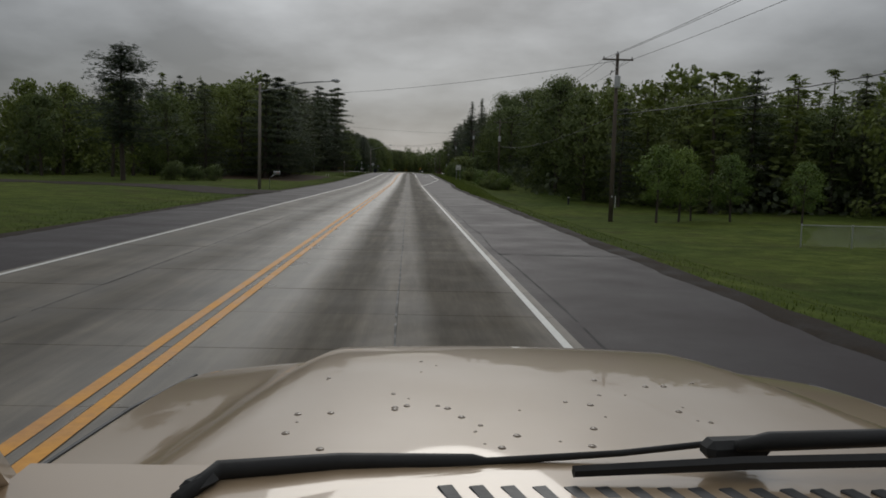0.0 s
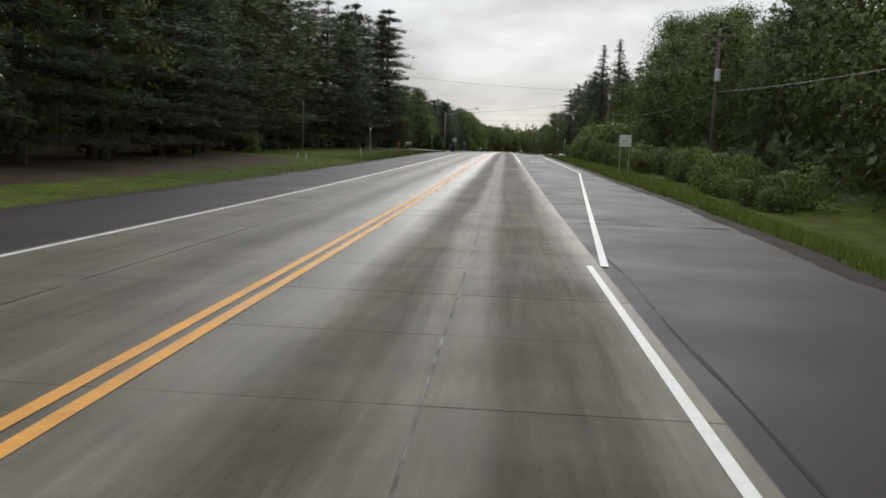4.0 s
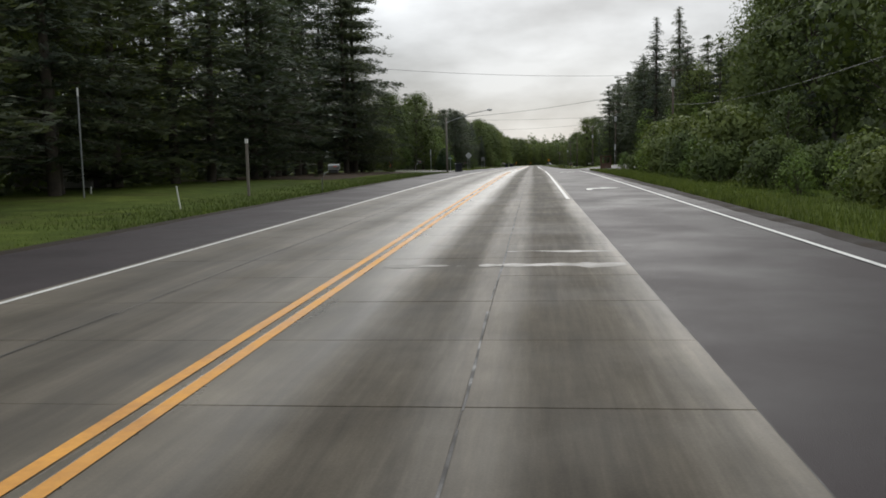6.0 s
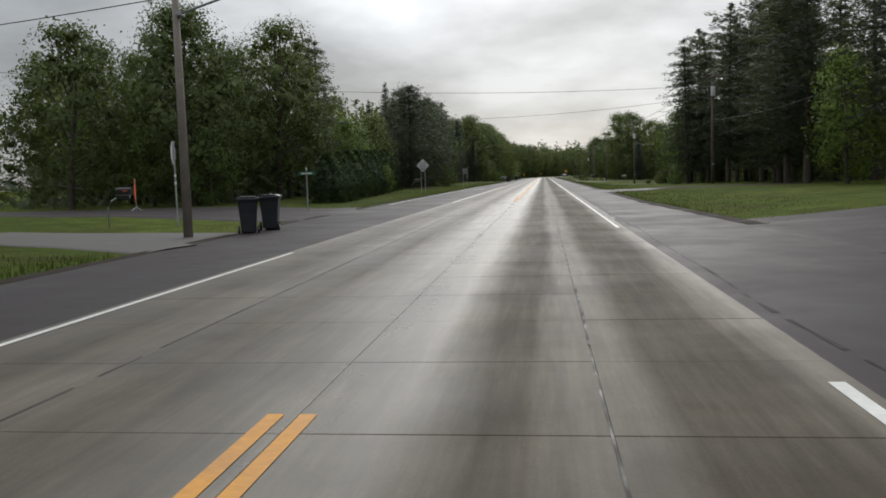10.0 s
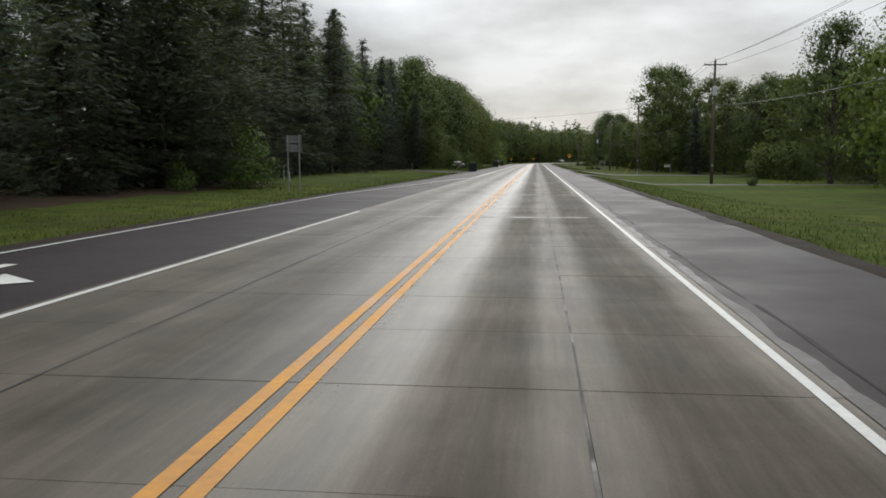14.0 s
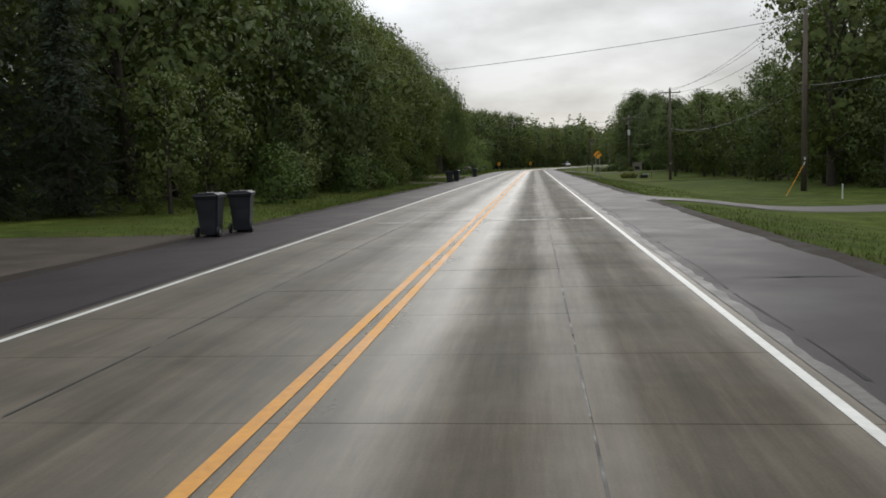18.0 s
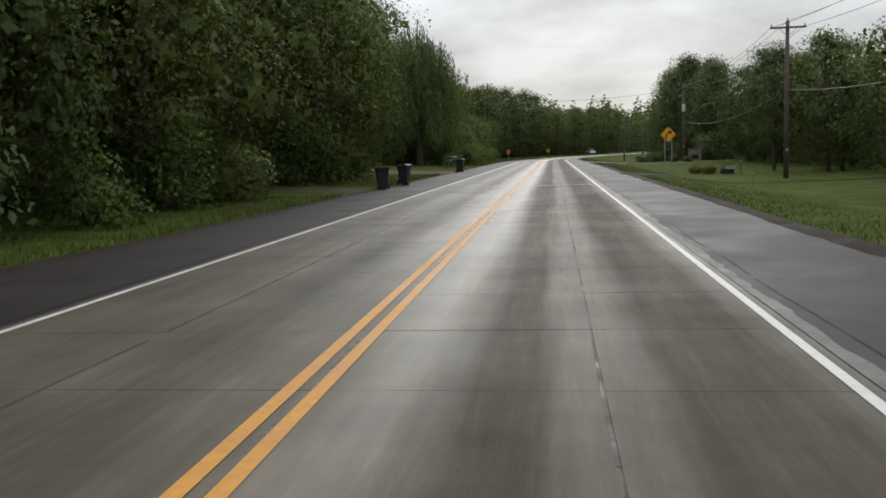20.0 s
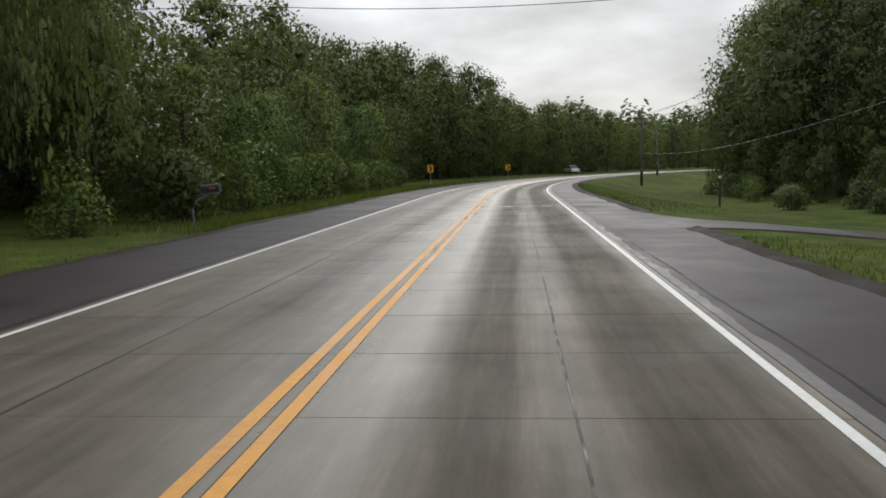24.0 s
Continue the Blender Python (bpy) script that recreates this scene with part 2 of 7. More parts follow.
def concrete_road(name, from_uv=False):
    """Damp concrete with tyre-worn lanes, stains and fine brooming."""
    m, t, p, _ = nodes_of(name)
    at = position(t)
    if from_uv:
        uv = t.nodes.new("ShaderNodeUVMap")
        split = t.nodes.new("ShaderNodeSeparateXYZ")
        t.links.new(uv.outputs[0], split.inputs[0])
    else:
        split = t.nodes.new("ShaderNodeSeparateXYZ")
        t.links.new(at, split.inputs[0])
    across = split.outputs[0]
    stretch = t.nodes.new("ShaderNodeMapping")
    stretch.inputs["Scale"].default_value = (1.0, 0.06, 1.0)
    t.links.new(at, stretch.inputs[0])
    streak = noise_node(t, stretch.outputs[0], 2.2, 5.0)
    wobble = math_node(t, "MULTIPLY", math_node(t, "SUBTRACT", streak, 0.5), 0.5)
    u = math_node(t, "ADD", across, wobble)
    f = math_node(t, "DIVIDE", math_node(t, "ADD", u, 3.8), 7.6, True)
    def over(rows):
        return ramp(t, f, [((at_u + 3.8) / 7.6, (v,) * 3) for at_u, v in rows])
    # a film of water lies beside the centre line and along the middle of each lane; tyres keep their tracks drier
    wet = over([(-3.7, 0.5), (-2.7, 0.3), (-1.9, 0.5), (-1.25, 0.3), (-0.6, 0.62), (0.05, 0.95), (0.55, 0.85), (0.85, 0.42), (1.15, 0.1), (1.5, 0.08), (1.75, 0.28), (2.15, 0.26), (2.4, 0.04), (3.1, 0.05), (3.6, 0.45)])
    # tracks are darker; beside the centre line the wet sheen also lightens the colour
    tone = over([(-3.7, 0.1), (-2.7, 0.078), (-1.9, 0.09), (-1.25, 0.072), (-0.5, 0.1), (0.1, 0.12), (0.55, 0.115), (1.1, 0.074), (1.5, 0.07), (1.8, 0.092), (2.1, 0.092), (2.4, 0.066), (3.1, 0.072), (3.6, 0.11)])
    tint = mixed(t, 1.0, tone, (1.17, 0.99, 0.73), "MULTIPLY")
    coarse, grain = noise_node(t, at, 0.8, 6.0), noise_node(t, at, 60.0, 3.0)
    c = mixed(t, 1.0, tint, ramp(t, coarse, [(0.3, (0.74,) * 3), (0.7, (1.24,) * 3)]), "MULTIPLY")
    c = mixed(t, 1.0, c, ramp(t, streak, [(0.35, (0.8,) * 3), (0.65, (1.18,) * 3)]), "MULTIPLY")
    c = mixed(t, 1.0, c, ramp(t, object_random(t), [(0.0, (0.92,) * 3), (1.0, (1.07,) * 3)]), "MULTIPLY")
    c = mixed(t, 1.0, c, ramp(t, grain, [(0.3, (0.9,) * 3), (0.7, (1.1,) * 3)]), "MULTIPLY")
    scuff = noise_node(t, stretch.outputs[0], 9.0, 6.0, 0.7)
    c = mixed(t, 1.0, c, ramp(t, scuff, [(0.32, (0.82,) * 3), (0.5, (1.0,) * 3), (0.72, (1.3,) * 3)]), "MULTIPLY")
    t.links.new(c, p.inputs["Base Color"])
    # puddled and dried patches shift the film
    film = math_node(t, "ADD", wet, math_node(t, "MULTIPLY", math_node(t, "SUBTRACT", noise_node(t, at, 0.55, 5.0, 0.62), 0.5), 0.4), True)
    for socket, dry, soaked in (("Roughness", 0.7, 0.25), ("Specular IOR Level", 0.05, 0.4)):
        m_r = t.nodes.new("ShaderNodeMapRange")
        m_r.inputs[3].default_value, m_r.inputs[4].default_value = dry, soaked
        t.links.new(film, m_r.inputs[0])
        t.links.new(m_r.outputs[0], p.inputs[socket])
    bump(t, p, math_node(t, "ADD", math_node(t, "MULTIPLY", grain, 0.4), coarse), 0.1, 0.01)
    return m


def leaf_material(name, dark, light, shine=0.65, lace=0.0, holes=0.44):
    """Leaves: each clump and each tree has its own green; a little light passes through. lace: how fine the gaps between the leaflets of a spray are."""
    m, t, p, out = nodes_of(name)
    isl = t.nodes.new("ShaderNodeNewGeometry").outputs["Random Per Island"]
    c = ramp(t, isl, [(0.0, dark), (0.8, light), (1.0, tuple(v * 1.15 for v in light))])
    tree = ramp(t, object_random(t), [(0.0, (0.75, 0.78, 0.8)), (0.5, (1.0, 1.0, 0.95)), (1.0, (1.25, 1.18, 0.95))])
    c = mixed(t, 1.0, c, tree, "MULTIPLY")
    at = position(t)
    leaves, sprays = noise_node(t, at, 11.0, 3.0, 0.7), noise_node(t, at, 1.1, 3.0)
    c = mixed(t, 1.0, c, ramp(t, leaves, [(0.36, (0.84, 0.85, 0.86)), (0.5, (1.0, 1.0, 1.0)), (0.66, (1.14, 1.13, 1.1))]), "MULTIPLY")
    c = mixed(t, 1.0, c, ramp(t, sprays, [(0.35, (0.72, 0.74, 0.78)), (0.65, (1.25, 1.22, 1.1))]), "MULTIPLY")
    t.links.new(c, p.inputs["Base Color"])
    bump(t, p, leaves, 0.25, 0.05)
    p.inputs["Roughness"].default_value = shine
    p.inputs["Specular IOR Level"].default_value = 0.1
    tr = t.nodes.new("ShaderNodeBsdfTranslucent")
    t.links.new(mixed(t, 1.0, c, (1.3, 1.35, 0.7), "MULTIPLY"), tr.inputs[0])
    mx = t.nodes.new("ShaderNodeMixShader")
    mx.inputs[0].default_value = 0.24
    t.links.new(p.outputs[0], mx.inputs[1]), t.links.new(tr.outputs[0], mx.inputs[2]), t.links.new(mx.outputs[0], out.inputs[0])
    if lace:
        gap = t.nodes.new("ShaderNodeBsdfTransparent")
        cut = t.nodes.new("ShaderNodeMixShader")
        t.links.new(math_node(t, "GREATER_THAN", noise_node(t, at, lace, 1.0, 0.5), holes), cut.inputs[0])
        t.links.new(gap.outputs[0], cut.inputs[1]), t.links.new(mx.outputs[0], cut.inputs[2]), t.links.new(cut.outputs[0], out.inputs[0])
    return m


CONCRETE = concrete_road("concrete_slab")
CONCRETE_BEND = concrete_road("concrete_slab_bend", True)
ASPHALT = surface("asphalt_shoulder", (0.028, 0.022, 0.0225), (0.047, 0.0375, 0.038), (0.48, 0.62), 0.5, 90.0, relief=0.25, spec=0.1)
SEAM = surface("joint_filler", (0.02, 0.018, 0.015), (0.045, 0.04, 0.034), (0.5, 0.8), 3.0, 40.0)
PALE = surface("pale_patch", (0.08, 0.071, 0.056), (0.17, 0.155, 0.126), (0.4, 0.65), 3.0, 25.0)
RIM = surface("crumbled_concrete", (0.045, 0.041, 0.037), (0.15, 0.14, 0.125), (0.5, 0.75), 2.2, 12.0, relief=0.6)
DARK_ASPHALT = surface("wet_asphalt_patch", (0.012, 0.011, 0.011), (0.024, 0.022, 0.022), (0.55, 0.7), 1.2, 60.0, spec=0.1)
WHITE_PAINT = surface("white_road_paint", (0.5, 0.495, 0.46), (0.74, 0.735, 0.69), (0.45, 0.7), 2.0, 14.0)
YELLOW_PAINT = surface("yellow_road_paint", (0.46, 0.2, 0.03), (0.72, 0.34, 0.05), (0.45, 0.7), 1.6, 14.0)
GRAVEL = surface("dirt_gravel", (0.034, 0.027, 0.021), (0.1, 0.082, 0.066), (0.7, 0.92), 1.2, 22.0, relief=0.6, spec=0.1)
TAN_GRAVEL = surface("tan_gravel", (0.075, 0.055, 0.038), (0.19, 0.145, 0.1), (0.8, 0.95), 1.0, 20.0, relief=0.6, spec=0.1)
# needle brown, darkened to carry the shade below the trees
LITTER_SHADE = surface("needles_with_shade", (0.03, 0.021, 0.013), (0.075, 0.05, 0.03), (0.85, 0.95), 0.9, 26.0, relief=0.7, spec=0.1)
DIRT = surface("dark_wet_dirt", (0.013, 0.01, 0.008), (0.046, 0.035, 0.025), (0.7, 0.95), 1.6, 16.0, relief=0.7, spec=0.1)
DRIVE = surface("worn_driveway", (0.09, 0.085, 0.08), (0.17, 0.16, 0.15), (0.55, 0.8), 0.8, 35.0, relief=0.4, spec=0.1)
BARK = surface("grey_brown_bark", (0.03, 0.024, 0.018), (0.1, 0.08, 0.06), (0.8, 0.95), 2.0, 18.0, relief=0.7, place="object")
POLE_WOOD = surface("weathered_pole", (0.06, 0.046, 0.036), (0.15, 0.12, 0.092), (0.75, 0.95), 1.0, 20.0, relief=0.4)
GALVANISED = surface("galvanised_steel", (0.3, 0.31, 0.32), (0.48, 0.49, 0.5), (0.35, 0.55), 2.0, 30.0, metal=0.6, relief=0.05)
SIGN_BACK = surface("bare_sign_aluminium", (0.42, 0.43, 0.44), (0.6, 0.61, 0.62), (0.4, 0.6), 2.0, 18.0, metal=0.1, relief=0.04)
DULL_METAL = surface("dull_sign_aluminium", (0.15, 0.155, 0.155), (0.24, 0.245, 0.245), (0.5, 0.7), 2.0, 18.0, relief=0.04, spec=0.25)
SIGN_WHITE = surface("white_sign_sheet", (0.6, 0.6, 0.56), (0.75, 0.75, 0.71), (0.35, 0.5), 2.0, 12.0, relief=0.0)
SIGN_ORANGE = surface("yellow_orange_sign_sheet", (0.85, 0.34, 0.02), (0.95, 0.42, 0.03), (0.35, 0.5), 2.0, 12.0, relief=0.0)
SIGN_BLACK = surface("black_sign_print", (0.01, 0.01, 0.01), (0.025, 0.025, 0.025), (0.5, 0.6), 2.0, 12.0, relief=0.0)
SIGN_GREEN = surface("green_sign_sheet", (0.01, 0.09, 0.05), (0.02, 0.14, 0.08), (0.4, 0.5), 2.0, 12.0, relief=0.0)
FLAG_ORANGE = surface("fluorescent_orange_fabric", (0.85, 0.11, 0.03), (0.95, 0.18, 0.06), (0.5, 0.7), 3.0, 20.0, relief=0.05)
BIN_PLASTIC = surface("dark_bin_plastic", (0.012, 0.015, 0.02), (0.03, 0.034, 0.042), (0.4, 0.6), 3.0, 40.0)
BIN_LIGHT = surface("pale_bin_print", (0.25, 0.25, 0.26), (0.4, 0.4, 0.42), (0.5, 0.6), 3.0, 40.0)
BLACK_METAL = surface("black_painted_metal", (0.012, 0.012, 0.013), (0.03, 0.03, 0.03), (0.4, 0.6), 3.0, 30.0)
TIN = surface("tin_mailbox", (0.16, 0.165, 0.165), (0.28, 0.285, 0.285), (0.3, 0.5), 4.0, 30.0, metal=0.7, relief=0.06)
BROWN_WOOD = surface("brown_stained_wood", (0.06, 0.028, 0.015), (0.12, 0.06, 0.035), (0.6, 0.8), 2.0, 25.0, relief=0.3)
GREY_WOOD = surface("grey_post_wood", (0.14, 0.12, 0.1), (0.26, 0.23, 0.2), (0.7, 0.9), 3.0, 25.0, relief=0.3)
WIRE = surface("dark_cable", (0.02, 0.02, 0.022), (0.05, 0.05, 0.055), (0.5, 0.7), 1.0, 8.0, relief=0.0)
WHITE_SIDING = surface("white_siding", (0.55, 0.54, 0.51), (0.72, 0.71, 0.68), (0.5, 0.7), 0.8, 14.0)
# white siding with the shade under the trees put into its colour
SHADED_SIDING = surface("shaded_white_siding", (0.19, 0.17, 0.15), (0.29, 0.27, 0.24), (0.6, 0.8), 0.8, 14.0, spec=0.3)
ROOF = surface("brown_roof_shingle", (0.022, 0.018, 0.016), (0.05, 0.041, 0.037), (0.8, 0.95), 1.0, 16.0, relief=0.5, spec=0.15)
STONE = surface("beige_stone", (0.16, 0.138, 0.108), (0.28, 0.25, 0.205), (0.7, 0.9), 2.0, 18.0, relief=0.5)
GLASS_DARK = surface("window_glass", (0.012, 0.014, 0.016), (0.02, 0.022, 0.025), (0.03, 0.06), 1.0, 6.0, relief=0.0)
WHITE_CAR = surface("white_car_paint", (0.7, 0.7, 0.7), (0.78, 0.78, 0.78), (0.15, 0.25), 1.0, 8.0, relief=0.0)
RUBBER = surface("black_rubber", (0.01, 0.01, 0.01), (0.025, 0.025, 0.025), (0.6, 0.85), 3.0, 30.0)
RED_PAINT = surface("red_stake_paint", (0.5, 0.08, 0.03), (0.65, 0.14, 0.06), (0.5, 0.7), 3.0, 30.0, relief=0.0)
INSULATOR = surface("grey_porcelain", (0.2, 0.19, 0.18), (0.32, 0.31, 0.3), (0.2, 0.35), 3.0, 20.0, relief=0.0)

LEAF_MAPLE = leaf_material("broad_leaves", (0.094, 0.122, 0.052), (0.122, 0.156, 0.066), lace=7.5, holes=0.36)
LEAF_LIGHT = leaf_material("light_broad_leaves", (0.095, 0.14, 0.046), (0.14, 0.2, 0.066), lace=9)
LEAF_PINE = leaf_material("pine_needles", (0.078, 0.096, 0.074), (0.1, 0.123, 0.094), lace=18)
LEAF_SPRUCE = leaf_material("spruce_needles", (0.066, 0.083, 0.07), (0.088, 0.11, 0.092), lace=18)
LEAF_HEDGE = leaf_material("hedge_fronds", (0.036, 0.056, 0.034), (0.058, 0.088, 0.05), lace=18)
LEAF_WILLOW = leaf_material("willow_leaves", (0.08, 0.112, 0.052), (0.12, 0.158, 0.075), lace=12)
STRAW = leaf_material("straw_blades", (0.17, 0.19, 0.08), (0.3, 0.31, 0.15))
GRASS_BLADE = leaf_material("grass_blades", (0.06, 0.086, 0.022), (0.115, 0.146, 0.046))


def lawn():
    m, t, p, _ = nodes_of("mown_lawn")
    at = position(t)
    big, mid, fine = noise_node(t, at, 0.07, 5.0), noise_node(t, at, 0.9, 5.0), noise_node(t, at, 14.0, 4.0)
    c = ramp(t, mid, [(0.3, (0.05, 0.069, 0.016)), (0.55, (0.082, 0.112, 0.024)), (0.75, (0.126, 0.152, 0.042))])
    c = mixed(t, 1.0, c, ramp(t, big, [(0.35, (0.75, 0.8, 0.8)), (0.65, (1.2, 1.12, 1.0))]), "MULTIPLY")
    patch = ramp(t, noise_node(t, at, 0.3, 6.0, 0.65), [(0.5, (0.0,) * 3), (0.66, (0.5,) * 3)])
    c = mixed(t, patch, c, (0.062, 0.052, 0.024))
    c = mixed(t, 1.0, c, ramp(t, fine, [(0.3, (0.55,) * 3), (0.7, (1.35,) * 3)]), "MULTIPLY")
    t.links.new(c, p.inputs["Base Color"])
    p.inputs["Roughness"].default_value, p.inputs["Specular IOR Level"].default_value = 0.95, 0.04
    bump(t, p, math_node(t, "ADD", fine, mid), 0.8, 0.06)
    return m


LAWN = lawn()

# ---- ground: one sheet to the horizon ----
def build_ground():
    xs = np.unique(np.concatenate([np.arange(-26, 26.1, 0.65), np.arange(-70, -26, 3.0), np.arange(28, 90, 3.0), np.arange(-320, -70, 25.0), np.arange(90, 420, 25.0), [-2500, -1200, -600, 700, 1400, 2600]]))
    ys = np.unique(np.concatenate([np.arange(-60, 700, 2.2), np.arange(-400, -60, 40.0), np.arange(700, 1200, 40.0), [-2500, -1200, 1500, 2200, 4000]]))
    verts = [(x, y, ground_z(x, y)) for y in ys for x in xs]
    nx = len(xs)
    faces = [(j * nx + i, j * nx + i + 1, (j + 1) * nx + i + 1, (j + 1) * nx + i) for j in range(len(ys) - 1) for i in range(nx - 1)]
    return tagged(new("ground", mesh_of("ground", verts, faces, LAWN, True)), "mown green lawn and rough grass beside the road", "lawn", kind="structure")


build_ground()

# ---- road: asphalt shoulders and bed, slabs, markings ----
def edge_right(s):
    return table(s, EDGE_R)


def edge_left(s):
    return -table(s, EDGE_L)


road = tagged(new("road", strip("road_bed", -3.66, 3.66, -60, 800, 4.0, -0.005, SEAM)), "wet two-lane concrete road with asphalt shoulders", "road", kind="structure")


def shoulder(name, inner, outer):
    """Asphalt with a slightly ragged outer edge."""
    def rough_edge(s):
        return outer(s) + 0.12 * noise.noise((s * 0.4, 7.0, inner)) + 0.06 * noise.noise((s * 1.7, 3.0, inner))
    a, b = (inner, rough_edge) if inner > 0 else (rough_edge, inner)
    return link(name, strip(name, a, b, -60, 800, 0.6, -0.008, ASPHALT, 0.16), road, "damp dark grey asphalt shoulder")


shoulder("shoulder", 3.655, edge_right)
shoulder("shoulder", -3.655, edge_left)


def drape(name, ring_a, ring_b, lift, material, cross=6, ragged=0.0):
    """A sheet laid on the ground between two lines of places, its rims turned down into the soil."""
    ks = [0.0, 0.02] + [j / cross for j in range(1, cross)] + [0.98, 1.0]
    c, verts, n = len(ks), [], len(ring_a)
    for a, b in zip(ring_a, ring_b):
        for j, k in enumerate(ks):
            x, y = a[0] + (b[0] - a[0]) * k, a[1] + (b[1] - a[1]) * k
            if ragged and (j < 2 or j > c - 3):
                x, y = x + ragged * noise.noise((x, y, 1.0)), y + ragged * noise.noise((x, y, 5.0))
            verts.append((x, y, ground_z(x, y) + (-0.12 if j in (0, c - 1) else lift * 0.6 if j in (1, c - 2) else lift)))
    faces = [(i * c + j, i * c + j + 1, (i + 1) * c + j + 1, (i + 1) * c + j) for i in range(n - 1) for j in range(c - 1)]
    (ax, ay, _), (bx, by, _), (dx, dy, _) = verts[c + 1], verts[c + 2], verts[2 * c + 1]
    if (bx - ax) * (dy - ay) - (by - ay) * (dx - ax) < 0:
        faces = [q[::-1] for q in faces]
    me = mesh_of(name, verts, faces, material, True)
    me.normals_split_custom_set_from_vertices([(0.0, 0.0, 1.0)] * len(verts))
    return me


def lerp_line(points, step):
    out = []
    for (x0, y0), (x1, y1) in zip(points, points[1:]):
        n = max(int(math.hypot(x1 - x0, y1 - y0) / step), 1)
        out += [(x0 + (x1 - x0) * k / n, y0 + (y1 - y0) * k / n) for k in range(n)]
    return out + [points[-1]]


def lane_way(name, middle, widths, material, label, lift=0.05, ragged=0.25):
    """A driveway or side road along a line of places, with a width at each."""
    line = lerp_line(middle, 0.9)
    total = len(line) - 1
    a, b = [], []
    for i, p in enumerate(line):
        q0, q1 = line[max(i - 1, 0)], line[min(i + 1, total)]
        d = Vector((q1[0] - q0[0], q1[1] - q0[1])).normalized()
        w = float(np.interp(i / total, np.linspace(0, 1, len(widths)), widths)) / 2
        a.append((p[0] - d.y * w, p[1] + d.x * w)), b.append((p[0] + d.y * w, p[1] - d.x * w))
    return tagged(new(name, drape(name, a, b, lift, material, 7, ragged)), label, "driveway", kind="structure")


def entry(near, far, flare, slant, material, label, narrow=0.0):
    """A driveway off the shoulder: an asphalt apron with a tight near corner and a long far sweep, then the worn lane."""
    def low(x):
        return near + slant * (x - 6) + narrow * (1 - math.exp(-max(x - 6, 0.0) / 2.5))
    xs = [5.2, 5.5, 5.7, 5.95, 6.3, 6.8, 7.4, 8.2, 9.2, 10.4]
    a = [(x, low(x) - (0.9 if x < 5.4 else 0.5 if x < 5.6 else 0.2 if x < 5.8 else 0.0)) for x in xs]
    b = [(x, far + slant * (x - 6) + (flare - far) * (max(7.4 - x, 0.0) / 2.2) ** 2.4) for x in xs]
    tagged(new("apron", drape("apron", a, b, 0.05, ASPHALT, 7, 0.08)), "smooth damp asphalt apron joining the shoulder", "driveway", kind="structure")
    xs = np.arange(10.1, 46, 0.9)
    a, b = [(x, low(x)) for x in xs], [(x, far + slant * (x - 6)) for x in xs]
    return tagged(new("driveway", drape("driveway", a, b, 0.055, material, 7, 0.2)), label, "driveway", kind="structure")


def verge(side):
    edge = (lambda s: table(s, EDGE_R)) if side > 0 else (lambda s: -table(s, EDGE_L))
    verts, faces = [], []
    ss = np.arange(-40, 700, 0.8)
    for s in ss:
        e = edge(s)
        w = 0.52 + 0.12 * side + 0.3 * noise.noise((s * 0.15, side * 9.0, 0.0)) + 0.15 * noise.noise((s * 0.9, side * 5.0, 2.0))
        for k, h in ((-0.3, -0.2), (0.06, 0.024), (0.1 + w * 0.5, 0.045), (0.1 + w, -0.05)):
            p = on_road(s, e + side * k)
            verts.append((p.x, p.y, (ground_z(p.x, p.y) if k > 0.15 else p.z - 0.03) + h))
    for i in range(len(ss) - 1):
        for j in range(3):
            faces.append((4 * i + j, 4 * i + j + 1, 4 * i + j + 5, 4 * i + j + 4))
    return tagged(new("verge", mesh_of("verge", verts, faces, DIRT, True)), "bare dirt and gravel edge along the asphalt", "verge", kind="structure")


verge(1), verge(-1)

lane_way("side_road", [(6.4, 213.5), (12, 214), (30, 215.5), (110, 222)], [24, 15, 9.5, 9, 9], ASPHALT, "damp asphalt side road joining the main road", 0.06, 0.1)
lane_way("side_road", [(-6.5, 236.5), (-12, 237), (-40, 242), (-110, 252)], [13, 9.5, 8, 8, 8], ASPHALT, "damp asphalt side road opening between trees", 0.06, 0.1)
entry(260.6, 270, 285, 0.16, GRAVEL, "wet gravel driveway across the lawn", 3.4)
entry(361.6, 366.2, 377, 0.09, DRIVE, "pale worn driveway crossing the lawn")
entry(397.6, 400.6, 410, 0.12, DRIVE, "pale worn driveway crossing the lawn")
lane_way("driveway", [(5.4, 455.5), (8.5, 457), (16, 458), (34, 459)], [5, 1.6, 0.8, 0.8, 0.8, 0.8], DIRT, "muddy dirt track through grass")
entry(504.4, 507.2, 515, -0.03, GRAVEL, "worn driveway beside roadside trees")
lane_way("driveway", [(-6.2, 54), (-10, 55), (-24, 57), (-44, 66)], [12, 6, 4.4, 4], DIRT, "dark dirt driveway across the lawn")
lane_way("driveway", [(-6.4, 221), (-9, 221.5), (-14, 222)], [7, 4.5, 3.5], DRIVE, "worn asphalt apron beside the side road")
lane_way("driveway", [(-6.0, 380), (-9, 380), (-16, 379), (-34, 376)], [12, 6, 3.6, 3.2], GRAVEL, "dark dirt driveway into the trees")
lane_way("driveway", [(-6.0, 442), (-9, 442), (-18, 440), (-34, 437)], [4, 1.6, 1.4, 1.4, 1.4, 1.4], GRAVEL, "dirt driveway beside rubbish bins")
lane_way("driveway", [(-6.0, 474), (-9, 474.5), (-16, 477), (-24, 484), (-27, 492)], [12, 6, 3.6, 3.2, 3.2], TAN_GRAVEL, "curved brown gravel driveway up to the house")

